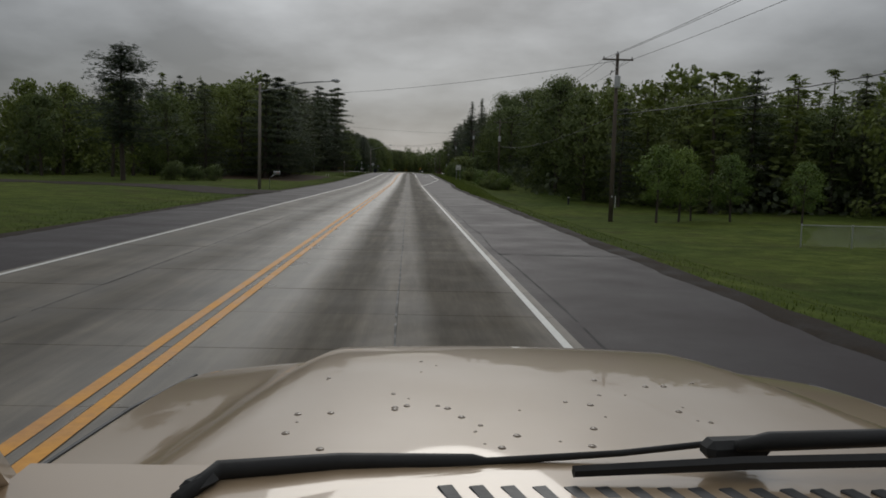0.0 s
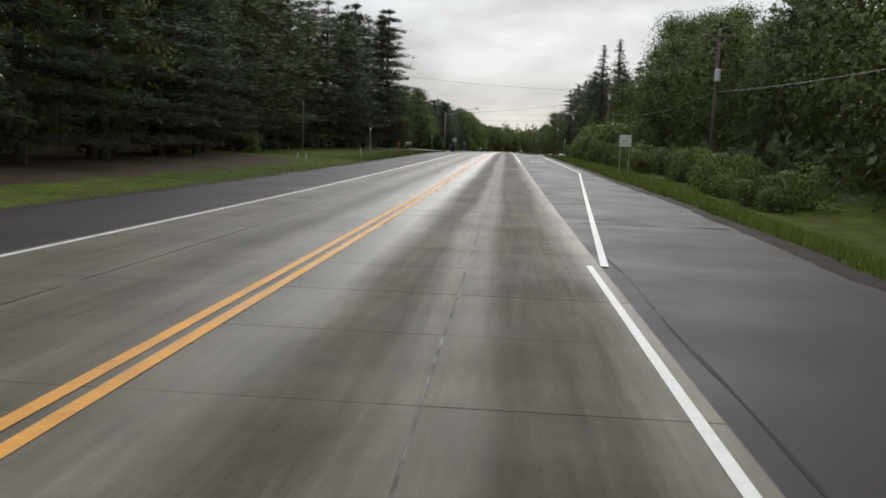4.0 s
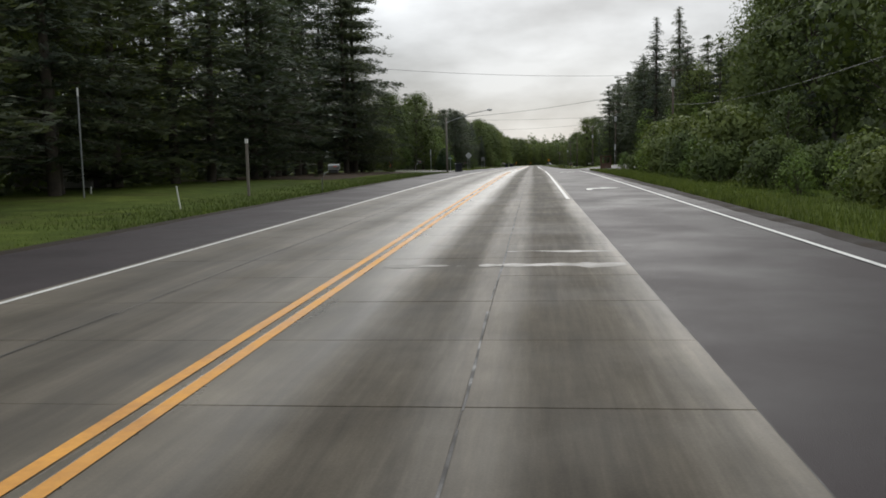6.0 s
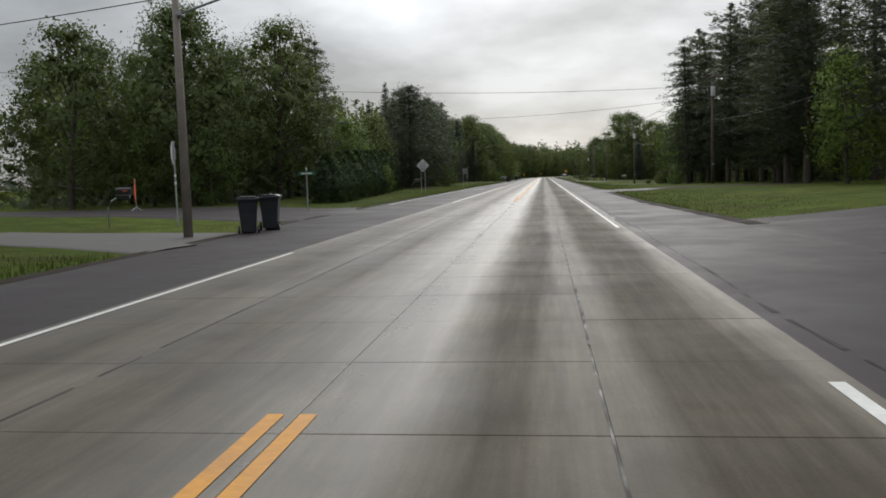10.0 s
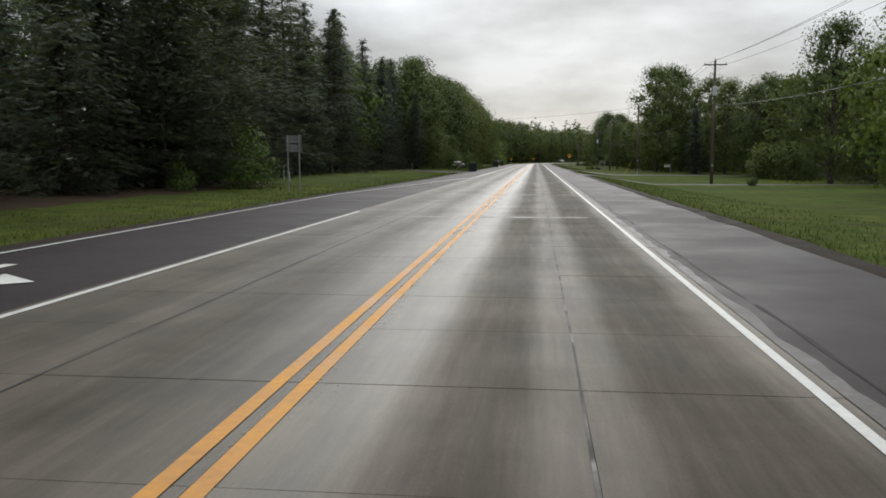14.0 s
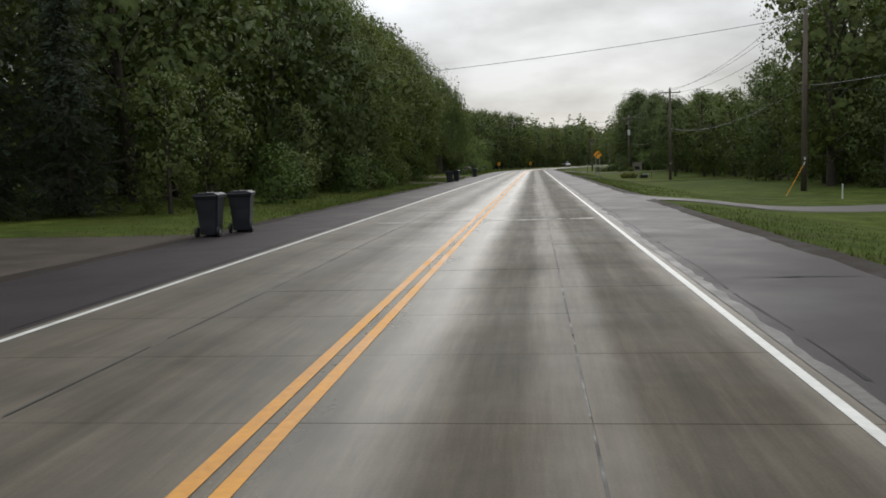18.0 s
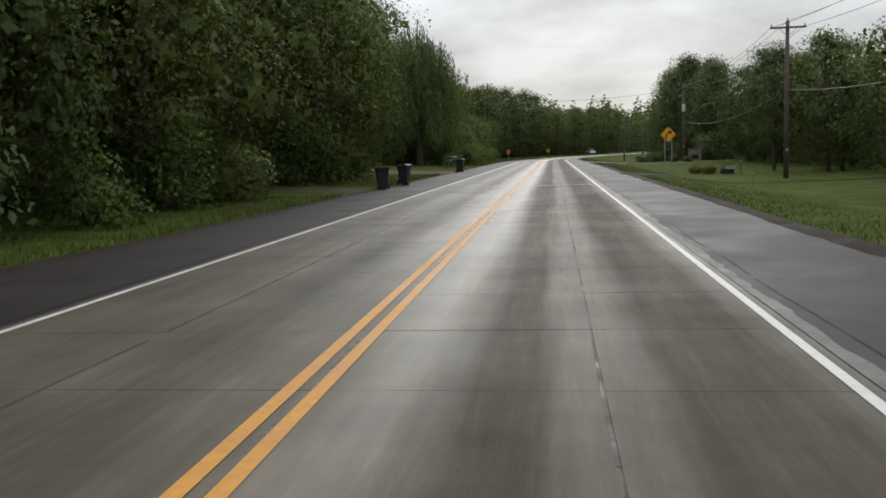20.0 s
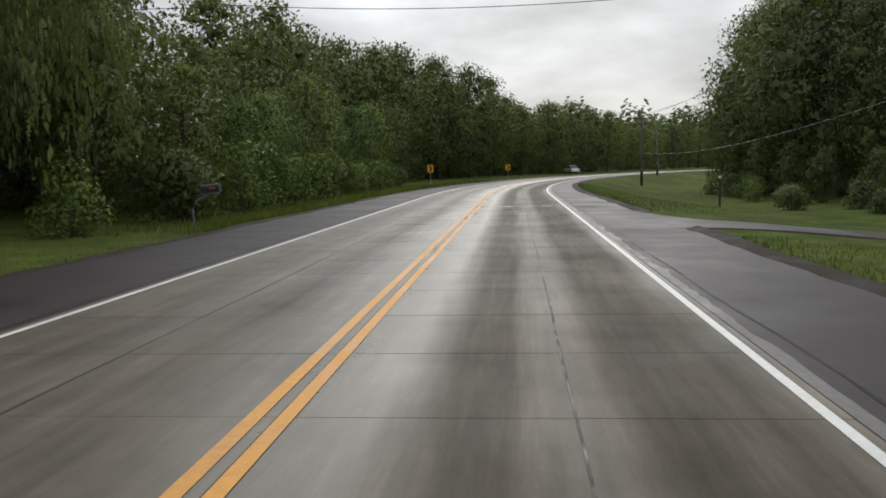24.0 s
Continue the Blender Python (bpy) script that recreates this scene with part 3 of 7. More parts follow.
def shaded_litter(s0, s1, near, far):
    """Brown fallen needles on the ground below the pines, the trees' shade painted into their dark colour."""
    ss = np.arange(s0, s1 + 0.1, 1.2)
    ease = [math.sin(math.pi * min((s - s0) / 6, (s1 - s) / 6, 0.5)) for s in ss]
    mid = (near + far) / 2
    a = [on_road(s, mid + (near - mid) * e + 0.7 * noise.noise((s * 0.3, 4.0, 0.0))) for s, e in zip(ss, ease)]
    b = [on_road(s, mid + (far - mid) * e) for s, e in zip(ss, ease)]
    return tagged(new("shaded_litter", drape("shaded_litter", [(q.x, q.y) for q in a], [(q.x, q.y) for q in b], 0.035, LITTER_SHADE, 12, 0.3)), "brown fallen needles and painted shade below roadside pines", "litter", kind="structure")


shaded_litter(93, 136, -9.9, -24), shaded_litter(176, 221, -11.2, -24), shaded_litter(300, 330, -12.6, -24)

# markings: thin coats of paint
def marking(name, u, width, s0, s1, material, label, drift=None):
    """A painted line; drift moves it sideways along its length."""
    f = drift or (lambda s: 0.0)
    me = strip(name, lambda s: u + f(s) - width / 2, lambda s: u + f(s) + width / 2, s0, s1, 2.0, 0.005, material)
    return tagged(new(name, me), label, "road marking", "road markings", "structure")


for s0, s1 in ((-40, 205.6), (246.8, 780)):
    for u in (-0.105, 0.105):
        marking("centre_line", u, 0.11, s0, s1, YELLOW_PAINT, "solid worn yellow centre line on concrete")
marking("edge_line", 3.5, 0.085, -40, 92.5, WHITE_PAINT, "solid worn white edge line on concrete")
marking("edge_line", 3.7, 0.105, 92.5, 131.5, WHITE_PAINT, "white taper line into the turn lane", lambda s: (s - 92.5) * 0.0775)
marking("edge_line", 6.72, 0.1, 131.5, 203.5, WHITE_PAINT, "solid white edge line of the turn lane")
marking("lane_line", 3.5, 0.115, 149.7, 206.4, WHITE_PAINT, "broad white line between lane and turn lane")
marking("edge_line", 3.47, 0.088, 222.5, 780, WHITE_PAINT, "solid worn white edge line on concrete")
marking("edge_line", -3.5, 0.088, -40, 217, WHITE_PAINT, "solid worn white edge line on concrete")
marking("lane_line", -3.5, 0.1, 247, 306, WHITE_PAINT, "white line between lane and turn lane")
marking("edge_line", -7.0, 0.1, 246.6, 318, WHITE_PAINT, "solid white edge line of the turn lane")
marking("edge_line", -7.0, 0.1, 318, 353, WHITE_PAINT, "white taper line back to the lane", lambda s: (s - 318) * 0.1)
marking("edge_line", -3.5, 0.088, 353, 780, WHITE_PAINT, "solid worn white edge line on concrete")


def broken_edge(side, u, s0, s1):
    """The crumbled pale rim of the slabs outside the edge line."""
    def outer(s):
        return u + 0.13 + 0.09 * noise.noise((s * 0.9, 3.0, side)) + 0.05 * noise.noise((s * 4.1, 7.0, side))
    me = strip("slab_rim", lambda s: side * u if side > 0 else -outer(s), lambda s: outer(s) if side > 0 else -u, s0, s1, 0.25, 0.007, RIM)
    return tagged(new("slab_rim", me), "crumbled pale concrete rim beside the edge line", "road edge", kind="structure")


broken_edge(1, 3.6, 226, 560)

def turn_arrow(s, u, mirror):
    """A curved turn arrow of road paint."""
    bm = bmesh.new()
    stem = [(0.0, -1.2), (0.22, -1.2), (0.22, -0.35), (0.36, 0.0), (0.68, 0.12), (0.68, -0.22), (1.5, 0.42), (0.68, 1.1), (0.68, 0.68), (0.3, 0.6), (0.02, 0.2)]
    vs = [bm.verts.new((mirror * (x - 0.7), y, 0)) for x, y in stem]
    bm.faces.new(vs if mirror > 0 else vs[::-1])
    bmesh.ops.triangulate(bm, faces=bm.faces)
    ob = part("turn_arrow", bm, WHITE_PAINT, None)
    p = on_road(s, u)
    ob.matrix_basis = pose(p.x, p.y, p.z + 0.004, math.degrees(math.atan(road_z(s + 1) - road_z(s))), 0, 0)
    return tagged(ob, "white turn arrow painted on asphalt", "road marking", "turn arrows", "structure")


turn_arrow(157.4, 5.25, 1), turn_arrow(195.8, 5.35, 1)
turn_arrow(292.2, -5.35, -1).rotation_euler.z = math.pi

# pale and dark bands across the lanes, and seal along the slab's edge
def cross_band(s, u0, u1, width, material, name, label):
    """A ragged band across the lanes, worn through in places."""
    n = max(int((u1 - u0) / 0.06), 2)
    verts, faces = [], []
    for i in range(n + 1):
        u = u0 + (u1 - u0) * i / n
        w = 1.7 * width * min(max(0.5 + 0.9 * noise.noise((u * 1.1, s, 2.0)) + 0.6 * noise.noise((u * 5.0, s, 6.0)), 0.0), 1.3)
        c = s + 0.11 * noise.noise((u * 1.7, s, 9.0))
        verts += [on_road(c - w / 2, u, 0.0035), on_road(c + w / 2, u, 0.0035)]
    for i in range(n):
        if (verts[2 * i + 1] - verts[2 * i]).length > 0.03 * width:
            faces.append((2 * i, 2 * i + 2, 2 * i + 3, 2 * i + 1))
    return link(name, mesh_of(name, verts, faces, material), road, label)


for s, u0, u1, w in ((44, 0.3, 3.4, 0.2), (133, 0.3, 3.6, 0.3), (134.6, 1.7, 3.6, 0.18), (178, -2.5, 3.4, 0.3), (192, -0.5, 3.3, 0.25), (256, -2.9, 3.3, 0.3), (274, -3.2, 3.4, 0.22), (276, 0.3, 3.3, 0.25), (278.3, -0.4, 3.3, 0.2), (304, -2.6, 3.4, 0.32), (318, -3.2, 3.4, 0.25), (336, -3.2, 3.2, 0.45), (355, -2.8, 3.3, 0.4), (388, -3.0, 3.2, 0.3), (442, -3.0, 3.3, 0.4), (517, -1.0, 3.4, 0.35)):
    cross_band(s, u0, u1, w, PALE, "pale_band", "pale worn band across the slabs")
for s, u0, u1, w in ((16.5, 3.8, 6.3, 0.12), (34, 3.8, 6.4, 0.3), (99, 3.9, 7.0, 0.12), (148, 3.8, 7.0, 0.1), (203, 3.8, 7.0, 0.12), (310, 3.8, 6.0, 0.1), (335, 3.8, 5.8, 0.12), (285, -6.4, -4.6, 0.1), (376, 3.8, 5.7, 0.08), (520, 3.8, 5.3, 0.2), (516, 3.9, 4.6, 0.25)):
    cross_band(s, u0, u1, w * 0.6, DARK_ASPHALT, "dark_crack", "dark wet crack across the asphalt")


def edge_seam(u, s0, s1, spread, material, name, z=-0.0045, label="dark crack beside the concrete edge"):
    rng = random.Random(int(s0))
    ss = np.arange(s0, s1, 0.35)
    verts, faces = [], []
    for s in ss:
        a = u + spread * noise.noise((s * 0.25, u, 0.0))
        w = 0.008 + (0.05 if z < 0 else 0.014) * abs(noise.noise((s * 0.6, u, 4.0)))
        verts += [on_road(s, a - w, z), on_road(s, a + w, z)]
    for i in range(len(ss) - 1):
        if rng.random() < 0.93:
            faces.append((2 * i, 2 * i + 1, 2 * i + 3, 2 * i + 2))
    return link(name, mesh_of(name, verts, faces, material), road, label)


edge_seam(3.86, -30, 95, 0.1, DARK_ASPHALT, "edge_crack")
edge_seam(3.9, 205, 540, 0.14, DARK_ASPHALT, "edge_crack")
edge_seam(-3.8, 330, 540, 0.06, DARK_ASPHALT, "edge_crack")
for u in (-1.85, 1.94):
    edge_seam(u, -30, 560, 0.03, SEAM, "lane_seam", 0.0035, "dark worn seam along the middle of the lane")

# ---- plants ----
def kites(centres, normals, length, width, rng, droop=None, along=None):
    """Pointed leaf clumps: flat kites that face about along the normals."""
    n = len(centres)
    t = unit(np.cross(normals, rng.normal(size=(n, 3))))
    if along is not None:
        t = unit(along + t * 0.55)
        normals = unit(normals - t * np.sum(normals * t, 1, keepdims=True))
    if droop is not None:
        t = unit(t * (1 - droop) + np.array([0, 0, -1.0]) * droop)
    b = unit(np.cross(normals, t))
    l, w = (np.asarray(v).reshape(-1, 1) * np.ones((n, 1)) for v in (length, width))
    return np.stack([centres - t * l * 0.5, centres + b * w * 0.5 - t * l * 0.08, centres + t * l * 0.5, centres - b * w * 0.5 - t * l * 0.08], 1)


def wood(name, lines, material):
    bm = bmesh.new()
    for pts, radii, sides in lines:
        add_tube(bm, pts, radii, sides, False)
    me = bpy.data.meshes.new(name)
    bm.to_mesh(me)
    bm.free()
    me.materials.append(material)
    me.polygons.foreach_set("use_smooth", [True] * len(me.polygons))
    return me


def broadleaf(seed, height=14.0, spread=4.5, base=0.12, lobes=22, leaves=4200, size=0.36, leaf=None, top=1.0, fill=26):
    """Trunk with limbs, and a crown of lobes of leaf clumps with gaps between."""
    rng = np.random.default_rng(seed)
    lean = rng.normal(size=2) * 0.02 * height
    lines = [([(0, 0, -0.3), (lean[0] * 0.3, lean[1] * 0.3, height * 0.3), (lean[0], lean[1], height * 0.62), (lean[0] * 1.3, lean[1] * 1.3, height * 0.88)], [height * 0.019, height * 0.014, height * 0.008, 0.02], 7)]
    quads = []
    for i in range(lobes):
        k = (i + rng.uniform(0.2, 0.8)) / lobes
        z = height * (base + (1 - base) * k)
        wide = spread * (np.sin(np.pi * min(0.15 + 0.8 * k, 1.0) ** 0.8) * 0.9 + 0.12) * top ** k
        ang = i * 2.399 + rng.uniform(-0.5, 0.5)
        out = wide * rng.uniform(0.3, 0.74) if i < lobes - 2 else wide * 0.2
        c = np.array([np.cos(ang) * out + lean[0] * k, np.sin(ang) * out + lean[1] * k, min(z, height * 0.93)])
        r = np.array([1.0, 1.0, 0.72]) * rng.uniform(0.33, 0.48) * spread * (0.75 + 0.4 * np.sin(np.pi * k))
        root = np.array([lean[0] * k * 0.6, lean[1] * k * 0.6, max(c[2] * 0.72, height * 0.12)])
        mid = (root + c) / 2 + np.array([0, 0, 0.06 * height * rng.uniform(-0.3, 0.6)])
        lines.append(([root, mid, c], [height * 0.0065, height * 0.004, 0.012], 4))
        n = int(leaves / lobes)
        d = unit(rng.normal(size=(n, 3)) + np.array([np.cos(ang) * 0.35, np.sin(ang) * 0.35, 0.25]))
        depth = 1.05 - 0.5 * rng.random((n, 1)) ** 1.8 + 0.3 * np.maximum(rng.random((n, 1)) - 0.7, 0) * (0.2 + 1.3 * np.maximum(d[:, 2:], 0))
        p = c + d * r * depth * (1 + 0.18 * np.sin(5 * d[:, :1] + seed) * np.cos(4 * d[:, 1:2] + i))
        s = size * rng.uniform(0.6, 1.35, n)
        quads.append(kites(p, unit(d + rng.normal(size=(n, 3)) * 0.5), s, s * 0.62, rng, 0.35))
        f = 3 * fill
        d = unit(rng.normal(size=(f, 3)))
        quads.append(kites(c + d * r * rng.uniform(0.05, 0.64, (f, 1)), unit(d + rng.normal(size=(f, 3)) * 0.5), r[0] * rng.uniform(0.16, 0.3, f), r[0] * rng.uniform(0.13, 0.23, f), rng, 0.3))
    return wood("trunk", lines, BARK), quads_mesh("crown", np.concatenate(quads), leaf or LEAF_MAPLE, height * 0.45)


def conifer(seed, height=18.0, spread=4.0, base=0.1, whorls=20, per=6, tufts=11, droop=0.1, cone=0.8, tuft=0.55, leaf=None, ragged=0.25, thick=3, layer=1.0):
    """Straight trunk with whorls of boughs; tufts of needles along each bough."""
    rng = np.random.default_rng(seed)
    lines = [([(0, 0, -0.3), (0.02 * height * rng.normal() * 0.3, 0, height * 0.5), (0, 0, height)], [height * 0.0155, height * 0.0095, 0.03], 7)]
    centres, normals, lengths, ways = [], [], [], []
    for w in range(whorls):
        k = (w + rng.uniform(-0.3, 0.3)) / (whorls - 1)
        k = min(max(k, 0), 1)
        z = height * (base + (0.985 - base) * k)
        gap = height * (1 - base) / whorls
        reach = spread * ((1 - k) ** cone) * (1 if k > 0.12 else 0.75 + 2 * k) + 0.35
        n = per if k < 0.85 else max(per - 2, 3)
        for b in range(n):
            ang = 2 * np.pi * (b + rng.uniform(-0.25, 0.25)) / n + w * 1.1
            far = reach * rng.uniform(1 - ragged * 1.6, 1 + ragged * 0.7)
            z = height * (base + (0.985 - base) * k) + gap * rng.uniform(-0.6, 0.6) * (k < 0.93) * layer
            d = np.array([np.cos(ang), np.sin(ang), 0])
            rise = -droop * far + (0.12 * far if k > 0.6 else 0)
            tip = np.array([0, 0, z + rise]) + d * far
            mid = np.array([0, 0, z + rise * 0.3 + 0.06 * far]) + d * far * 0.5
            if thick > 2:
                lines.append(([(0, 0, z), mid, tip], [0.012 * height ** 0.5 * (1.1 - 0.6 * k), 0.02, 0.008], 3) if far > spread * 0.3 else ([(0, 0, z), tip], [0.02, 0.008], 3))
            inner = 5 if thick < 3 else 10
            f = rng.uniform(0.1, 0.6, inner)[:, None]
            centres.append(np.array([0, 0, z]) * (1 - f) + (tip * 0.5 + mid * 0.5) * f + rng.normal(size=(inner, 3)) * np.array([0.14 * far, 0.14 * far, 0.3 * gap * layer]))
            normals.append(unit(rng.normal(size=(inner, 3)) + d * 0.6))
            lengths.append(np.minimum(rng.uniform(0.25, 0.45, inner) * far + 0.2, 1.5 if thick < 3 else 0.7))
            ways.append(np.tile(d, (inner, 1)))
            m = max(int(tufts * (0.35 + 0.65 * far / spread)), 3)
            f = rng.uniform(0.22, 1.03, m)[:, None] ** 0.8
            p = np.array([0, 0, z]) * (1 - f) ** 2 + 2 * f * (1 - f) * mid + f ** 2 * tip
            side = np.array([-d[1], d[0], 0])
            p = p + side * np.clip(rng.normal(size=(m, 1)), -1.6, 1.6) * (0.17 if layer > 0.5 else 0.22) * far * (0.4 + f) + np.array([0, 0, 1]) * rng.normal(size=(m, 1)) * 0.22 * layer
            for _ in range(thick):
                q = p + rng.normal(size=(m, 3)) * np.array([0.17, 0.17, 0.09])
                centres.append(q)
                normals.append(unit(np.array([0, 0, 0.9]) + rng.normal(size=(m, 3)) * 0.6 + d * 0.15))
                lengths.append(tuft * rng.uniform(0.65, 1.35, m))
                ways.append(np.tile(d + np.array([0, 0, -droop]), (m, 1)) + side * rng.normal(size=(m, 1)) * 0.5)
    c, nn, l = np.concatenate(centres), np.concatenate(normals), np.concatenate(lengths)
    return wood("trunk", lines, BARK), quads_mesh("crown", kites(c, nn, l, np.minimum(l * (0.46 if thick < 3 else 0.34), 0.28 + l * 0.25), rng, droop * 0.8, np.concatenate(ways)), leaf or LEAF_PINE, height * 0.4)


def shrub(seed, height=2.6, spread=1.8, leaves=2600, size=0.2, leaf=None):
    rng = np.random.default_rng(seed)
    lines, quads = [], []
    lobes = 14
    for i in range(lobes):
        ang, k = i * 2.4 + rng.uniform(-0.4, 0.4), rng.uniform(0.08, 0.85)
        c = np.array([np.cos(ang) * spread * rng.uniform(0.2, 0.7) * (1.1 - 0.6 * k), np.sin(ang) * spread * rng.uniform(0.2, 0.7) * (1.1 - 0.6 * k), height * k])
        lines.append(([(c[0] * 0.15, c[1] * 0.15, -0.1), c * np.array([0.6, 0.6, 0.6]), c], [0.035, 0.022, 0.008], 4))
        n = leaves // lobes
        d = unit(rng.normal(size=(n, 3)) + np.array([0, 0, 0.3]))
        r = np.array([0.42 * spread, 0.42 * spread, 0.3 * height]) * rng.uniform(0.75, 1.15)
        p = c + d * r * (1.1 - 0.6 * rng.random((n, 1)) ** 1.6)
        p[:, 2] = np.maximum(p[:, 2], 0.03)
        s = size * rng.uniform(0.6, 1.4, n)
        quads.append(kites(p, unit(d + rng.normal(size=(n, 3)) * 0.6), s, s * 0.6, rng, 0.2))
    return wood("stem", lines, BARK), quads_mesh("foliage", np.concatenate(quads), leaf or LEAF_MAPLE, height * 0.3)


def arborvitae(seed, height=5.6, spread=1.15):
    """A narrow upright evergreen with flat fronds down to the ground."""
    rng = np.random.default_rng(seed)
    n = 1800
    k = rng.random(n) ** 0.85
    ang = rng.uniform(0, 2 * np.pi, n)
    r = spread * np.minimum(1.05 * (1 - k) ** 0.55, 0.95) * (0.75 + 0.32 * rng.random(n)) * (1 + 0.12 * np.sin(ang * 5 + k * 9 + seed))
    p = np.stack([np.cos(ang) * r, np.sin(ang) * r, 0.05 + height * k], 1)
    d = unit(np.stack([np.cos(ang), np.sin(ang), 0.25 + 0 * k], 1) + rng.normal(size=(n, 3)) * 0.5)
    l = rng.uniform(0.24, 0.5, n)
    t = unit(np.array([0, 0, 1.0]) + 0.45 * np.stack([np.cos(ang), np.sin(ang), 0 * k], 1) + rng.normal(size=(n, 3)) * 0.25)
    b = unit(np.cross(d, t))
    q = np.stack([p - t * l[:, None] * 0.5, p + b * l[:, None] * 0.26, p + t * l[:, None] * 0.5, p - b * l[:, None] * 0.26], 1)
    return wood("trunk", [([(0, 0, -0.2), (0, 0, height * 0.9)], [0.09, 0.02], 6)], BARK), quads_mesh("foliage", q, LEAF_HEDGE, height * 0.4)


def willow(seed, height=15.5, spread=7.4):
    """Heavy trunk, arching limbs and long hanging strands of narrow leaves."""
    rng = np.random.default_rng(seed)
    lines = [([(0, 0, -0.3), (0.1, 0.1, 2.0), (0.2, -0.1, 5.5), (0.1, 0.2, 10.0)], [0.5, 0.42, 0.3, 0.1], 9)]
    quads = []
    for i in range(46):
        ang, k = i * 2.399, ((i + 0.5) / 46) ** 0.85
        out = spread * max(1.02 - k ** 3, 0.12) ** 0.5 * rng.uniform(0.72, 1.0)
        top = height * (0.46 + 0.5 * k) + rng.uniform(-0.5, 0.5)
        tip = np.array([np.cos(ang) * out, np.sin(ang) * out, top - 0.8])
        mid = np.array([np.cos(ang) * out * 0.5, np.sin(ang) * out * 0.5, top + 0.7])
        lines.append(([(0.1, 0.1, height * (0.2 + 0.3 * k)), mid, tip], [0.12, 0.07, 0.02], 5))
        for _ in range(34):
            f = rng.uniform(0.35, 1.08)
            a = (1 - f) ** 2 * np.array([0, 0, height * 0.4]) + 2 * f * (1 - f) * mid + f * f * tip + rng.normal(size=3) * np.array([0.6, 0.6, 0.3])
            drop = max(min(rng.uniform(2.0, 6.5), a[2] - rng.uniform(0.6, 3.2)), 0.8)
            m = max(int(drop / 0.24), 4)
            sway = rng.normal(size=2) * 0.35
            u = np.linspace(0, 1, m)[:, None]
            p = a - np.array([0, 0, 1.0]) * drop * u + np.concatenate([sway * u ** 2, 0 * u], 1) + rng.normal(size=(m, 3)) * 0.1
            for _ in range(2):
                q = p + rng.normal(size=(m, 3)) * 0.12
                l = rng.uniform(0.26, 0.5, m)
                quads.append(kites(q, unit(rng.normal(size=(m, 3)) * np.array([1, 1, 0.3])), l, l * 0.36, rng, 0.8))
    return wood("trunk", lines, BARK), quads_mesh("crown", np.concatenate(quads), LEAF_WILLOW)


KINDS = {
    "maple": [broadleaf(s, 14.0, 4.8, 0.06, 28, 3900, 0.27, None, 1.0, 24) for s in (1, 2, 3, 4)],
    "near_maple": [broadleaf(s, 14.0, 4.8, 0.06, 34, 9000, 0.18, None, 1.0, 22) for s in (8, 9)],
    "maple_back": [broadleaf(s, 14.0, 5.0, 0.04, 15, 620, 0.66, None, 1.0, 16) for s in (5, 6)],
    "wild": [broadleaf(s, 10.0, 3.7, 0.02, 22, 2300, 0.28, None, 1.0, 18) for s in (11, 12, 13)],
    "light": [broadleaf(s, 8.0, 3.0, 0.08, 20, 3000, 0.22, LEAF_LIGHT) for s in (21, 22)],
    "young": [broadleaf(s, 5.5, 1.9, 0.26, 16, 2600, 0.2, LEAF_LIGHT) for s in (31, 32)],
    "pine": [conifer(s, 18.0, 4.6, 0.1, 18, 6, 23, 0.08, 0.62, 0.34, None, 0.3, 4, 0.45) for s in (41, 42, 43)],
    "near_pine": [conifer(s, 18.0, 4.6, 0.07, 15, 8, 28, 0.06, 0.62, 0.3, None, 0.34, 9, 0.35) for s in (48, 49)],
    "near_round": [conifer(s, 13.0, 4.6, 0.05, 24, 8, 22, 0.0, 0.34, 0.26, None, 0.3, 5) for s in (148,)],
    "near_spruce": [conifer(s, 17.0, 3.8, 0.03, 30, 7, 18, 0.24, 0.8, 0.27, LEAF_SPRUCE, 0.2, 5) for s in (63,)],
    "lawn_pine": [conifer(s, 12.0, 3.2, 0.3, 18, 6, 20, 0.02, 0.42, 0.3, None, 0.45, 6) for s in (149,)],
    "pine_back": [conifer(s, 18.0, 4.6, 0.03, 13, 5, 5, 0.08, 0.6, 0.85, None, 0.3, 2) for s in (44, 45)],
    "round_pine": [conifer(s, 13.0, 3.9, 0.05, 20, 7, 13, -0.02, 0.34, 0.42, None, 0.25, 4) for s in (46, 47)],
    "red_pine": [conifer(s, 19.0, 4.0, 0.16, 20, 7, 13, -0.05, 0.32, 0.5) for s in (51, 52)],
    "spruce": [conifer(s, 17.0, 3.4, 0.03, 28, 6, 9, 0.24, 0.85, 0.46, LEAF_SPRUCE, 0.15, 3) for s in (61, 62)],
    "thin_spruce": [conifer(s, 22.0, 3.2, 0.2, 22, 6, 9, 0.2, 0.7, 0.5, LEAF_SPRUCE, 0.45) for s in (71, 72)],
    "yard_maple": [broadleaf(s, 14.0, 5.6, 0.24, 28, 9500, 0.19) for s in (6, 7)],
    "shrub": [shrub(s) for s in (81, 82, 83)],
    "light_shrub": [shrub(s, 2.6, 1.7, 1500, 0.19, LEAF_LIGHT) for s in (91, 92)],
    "hedge": [arborvitae(s) for s in (101, 102)],
    "willow": [willow(111)],
}
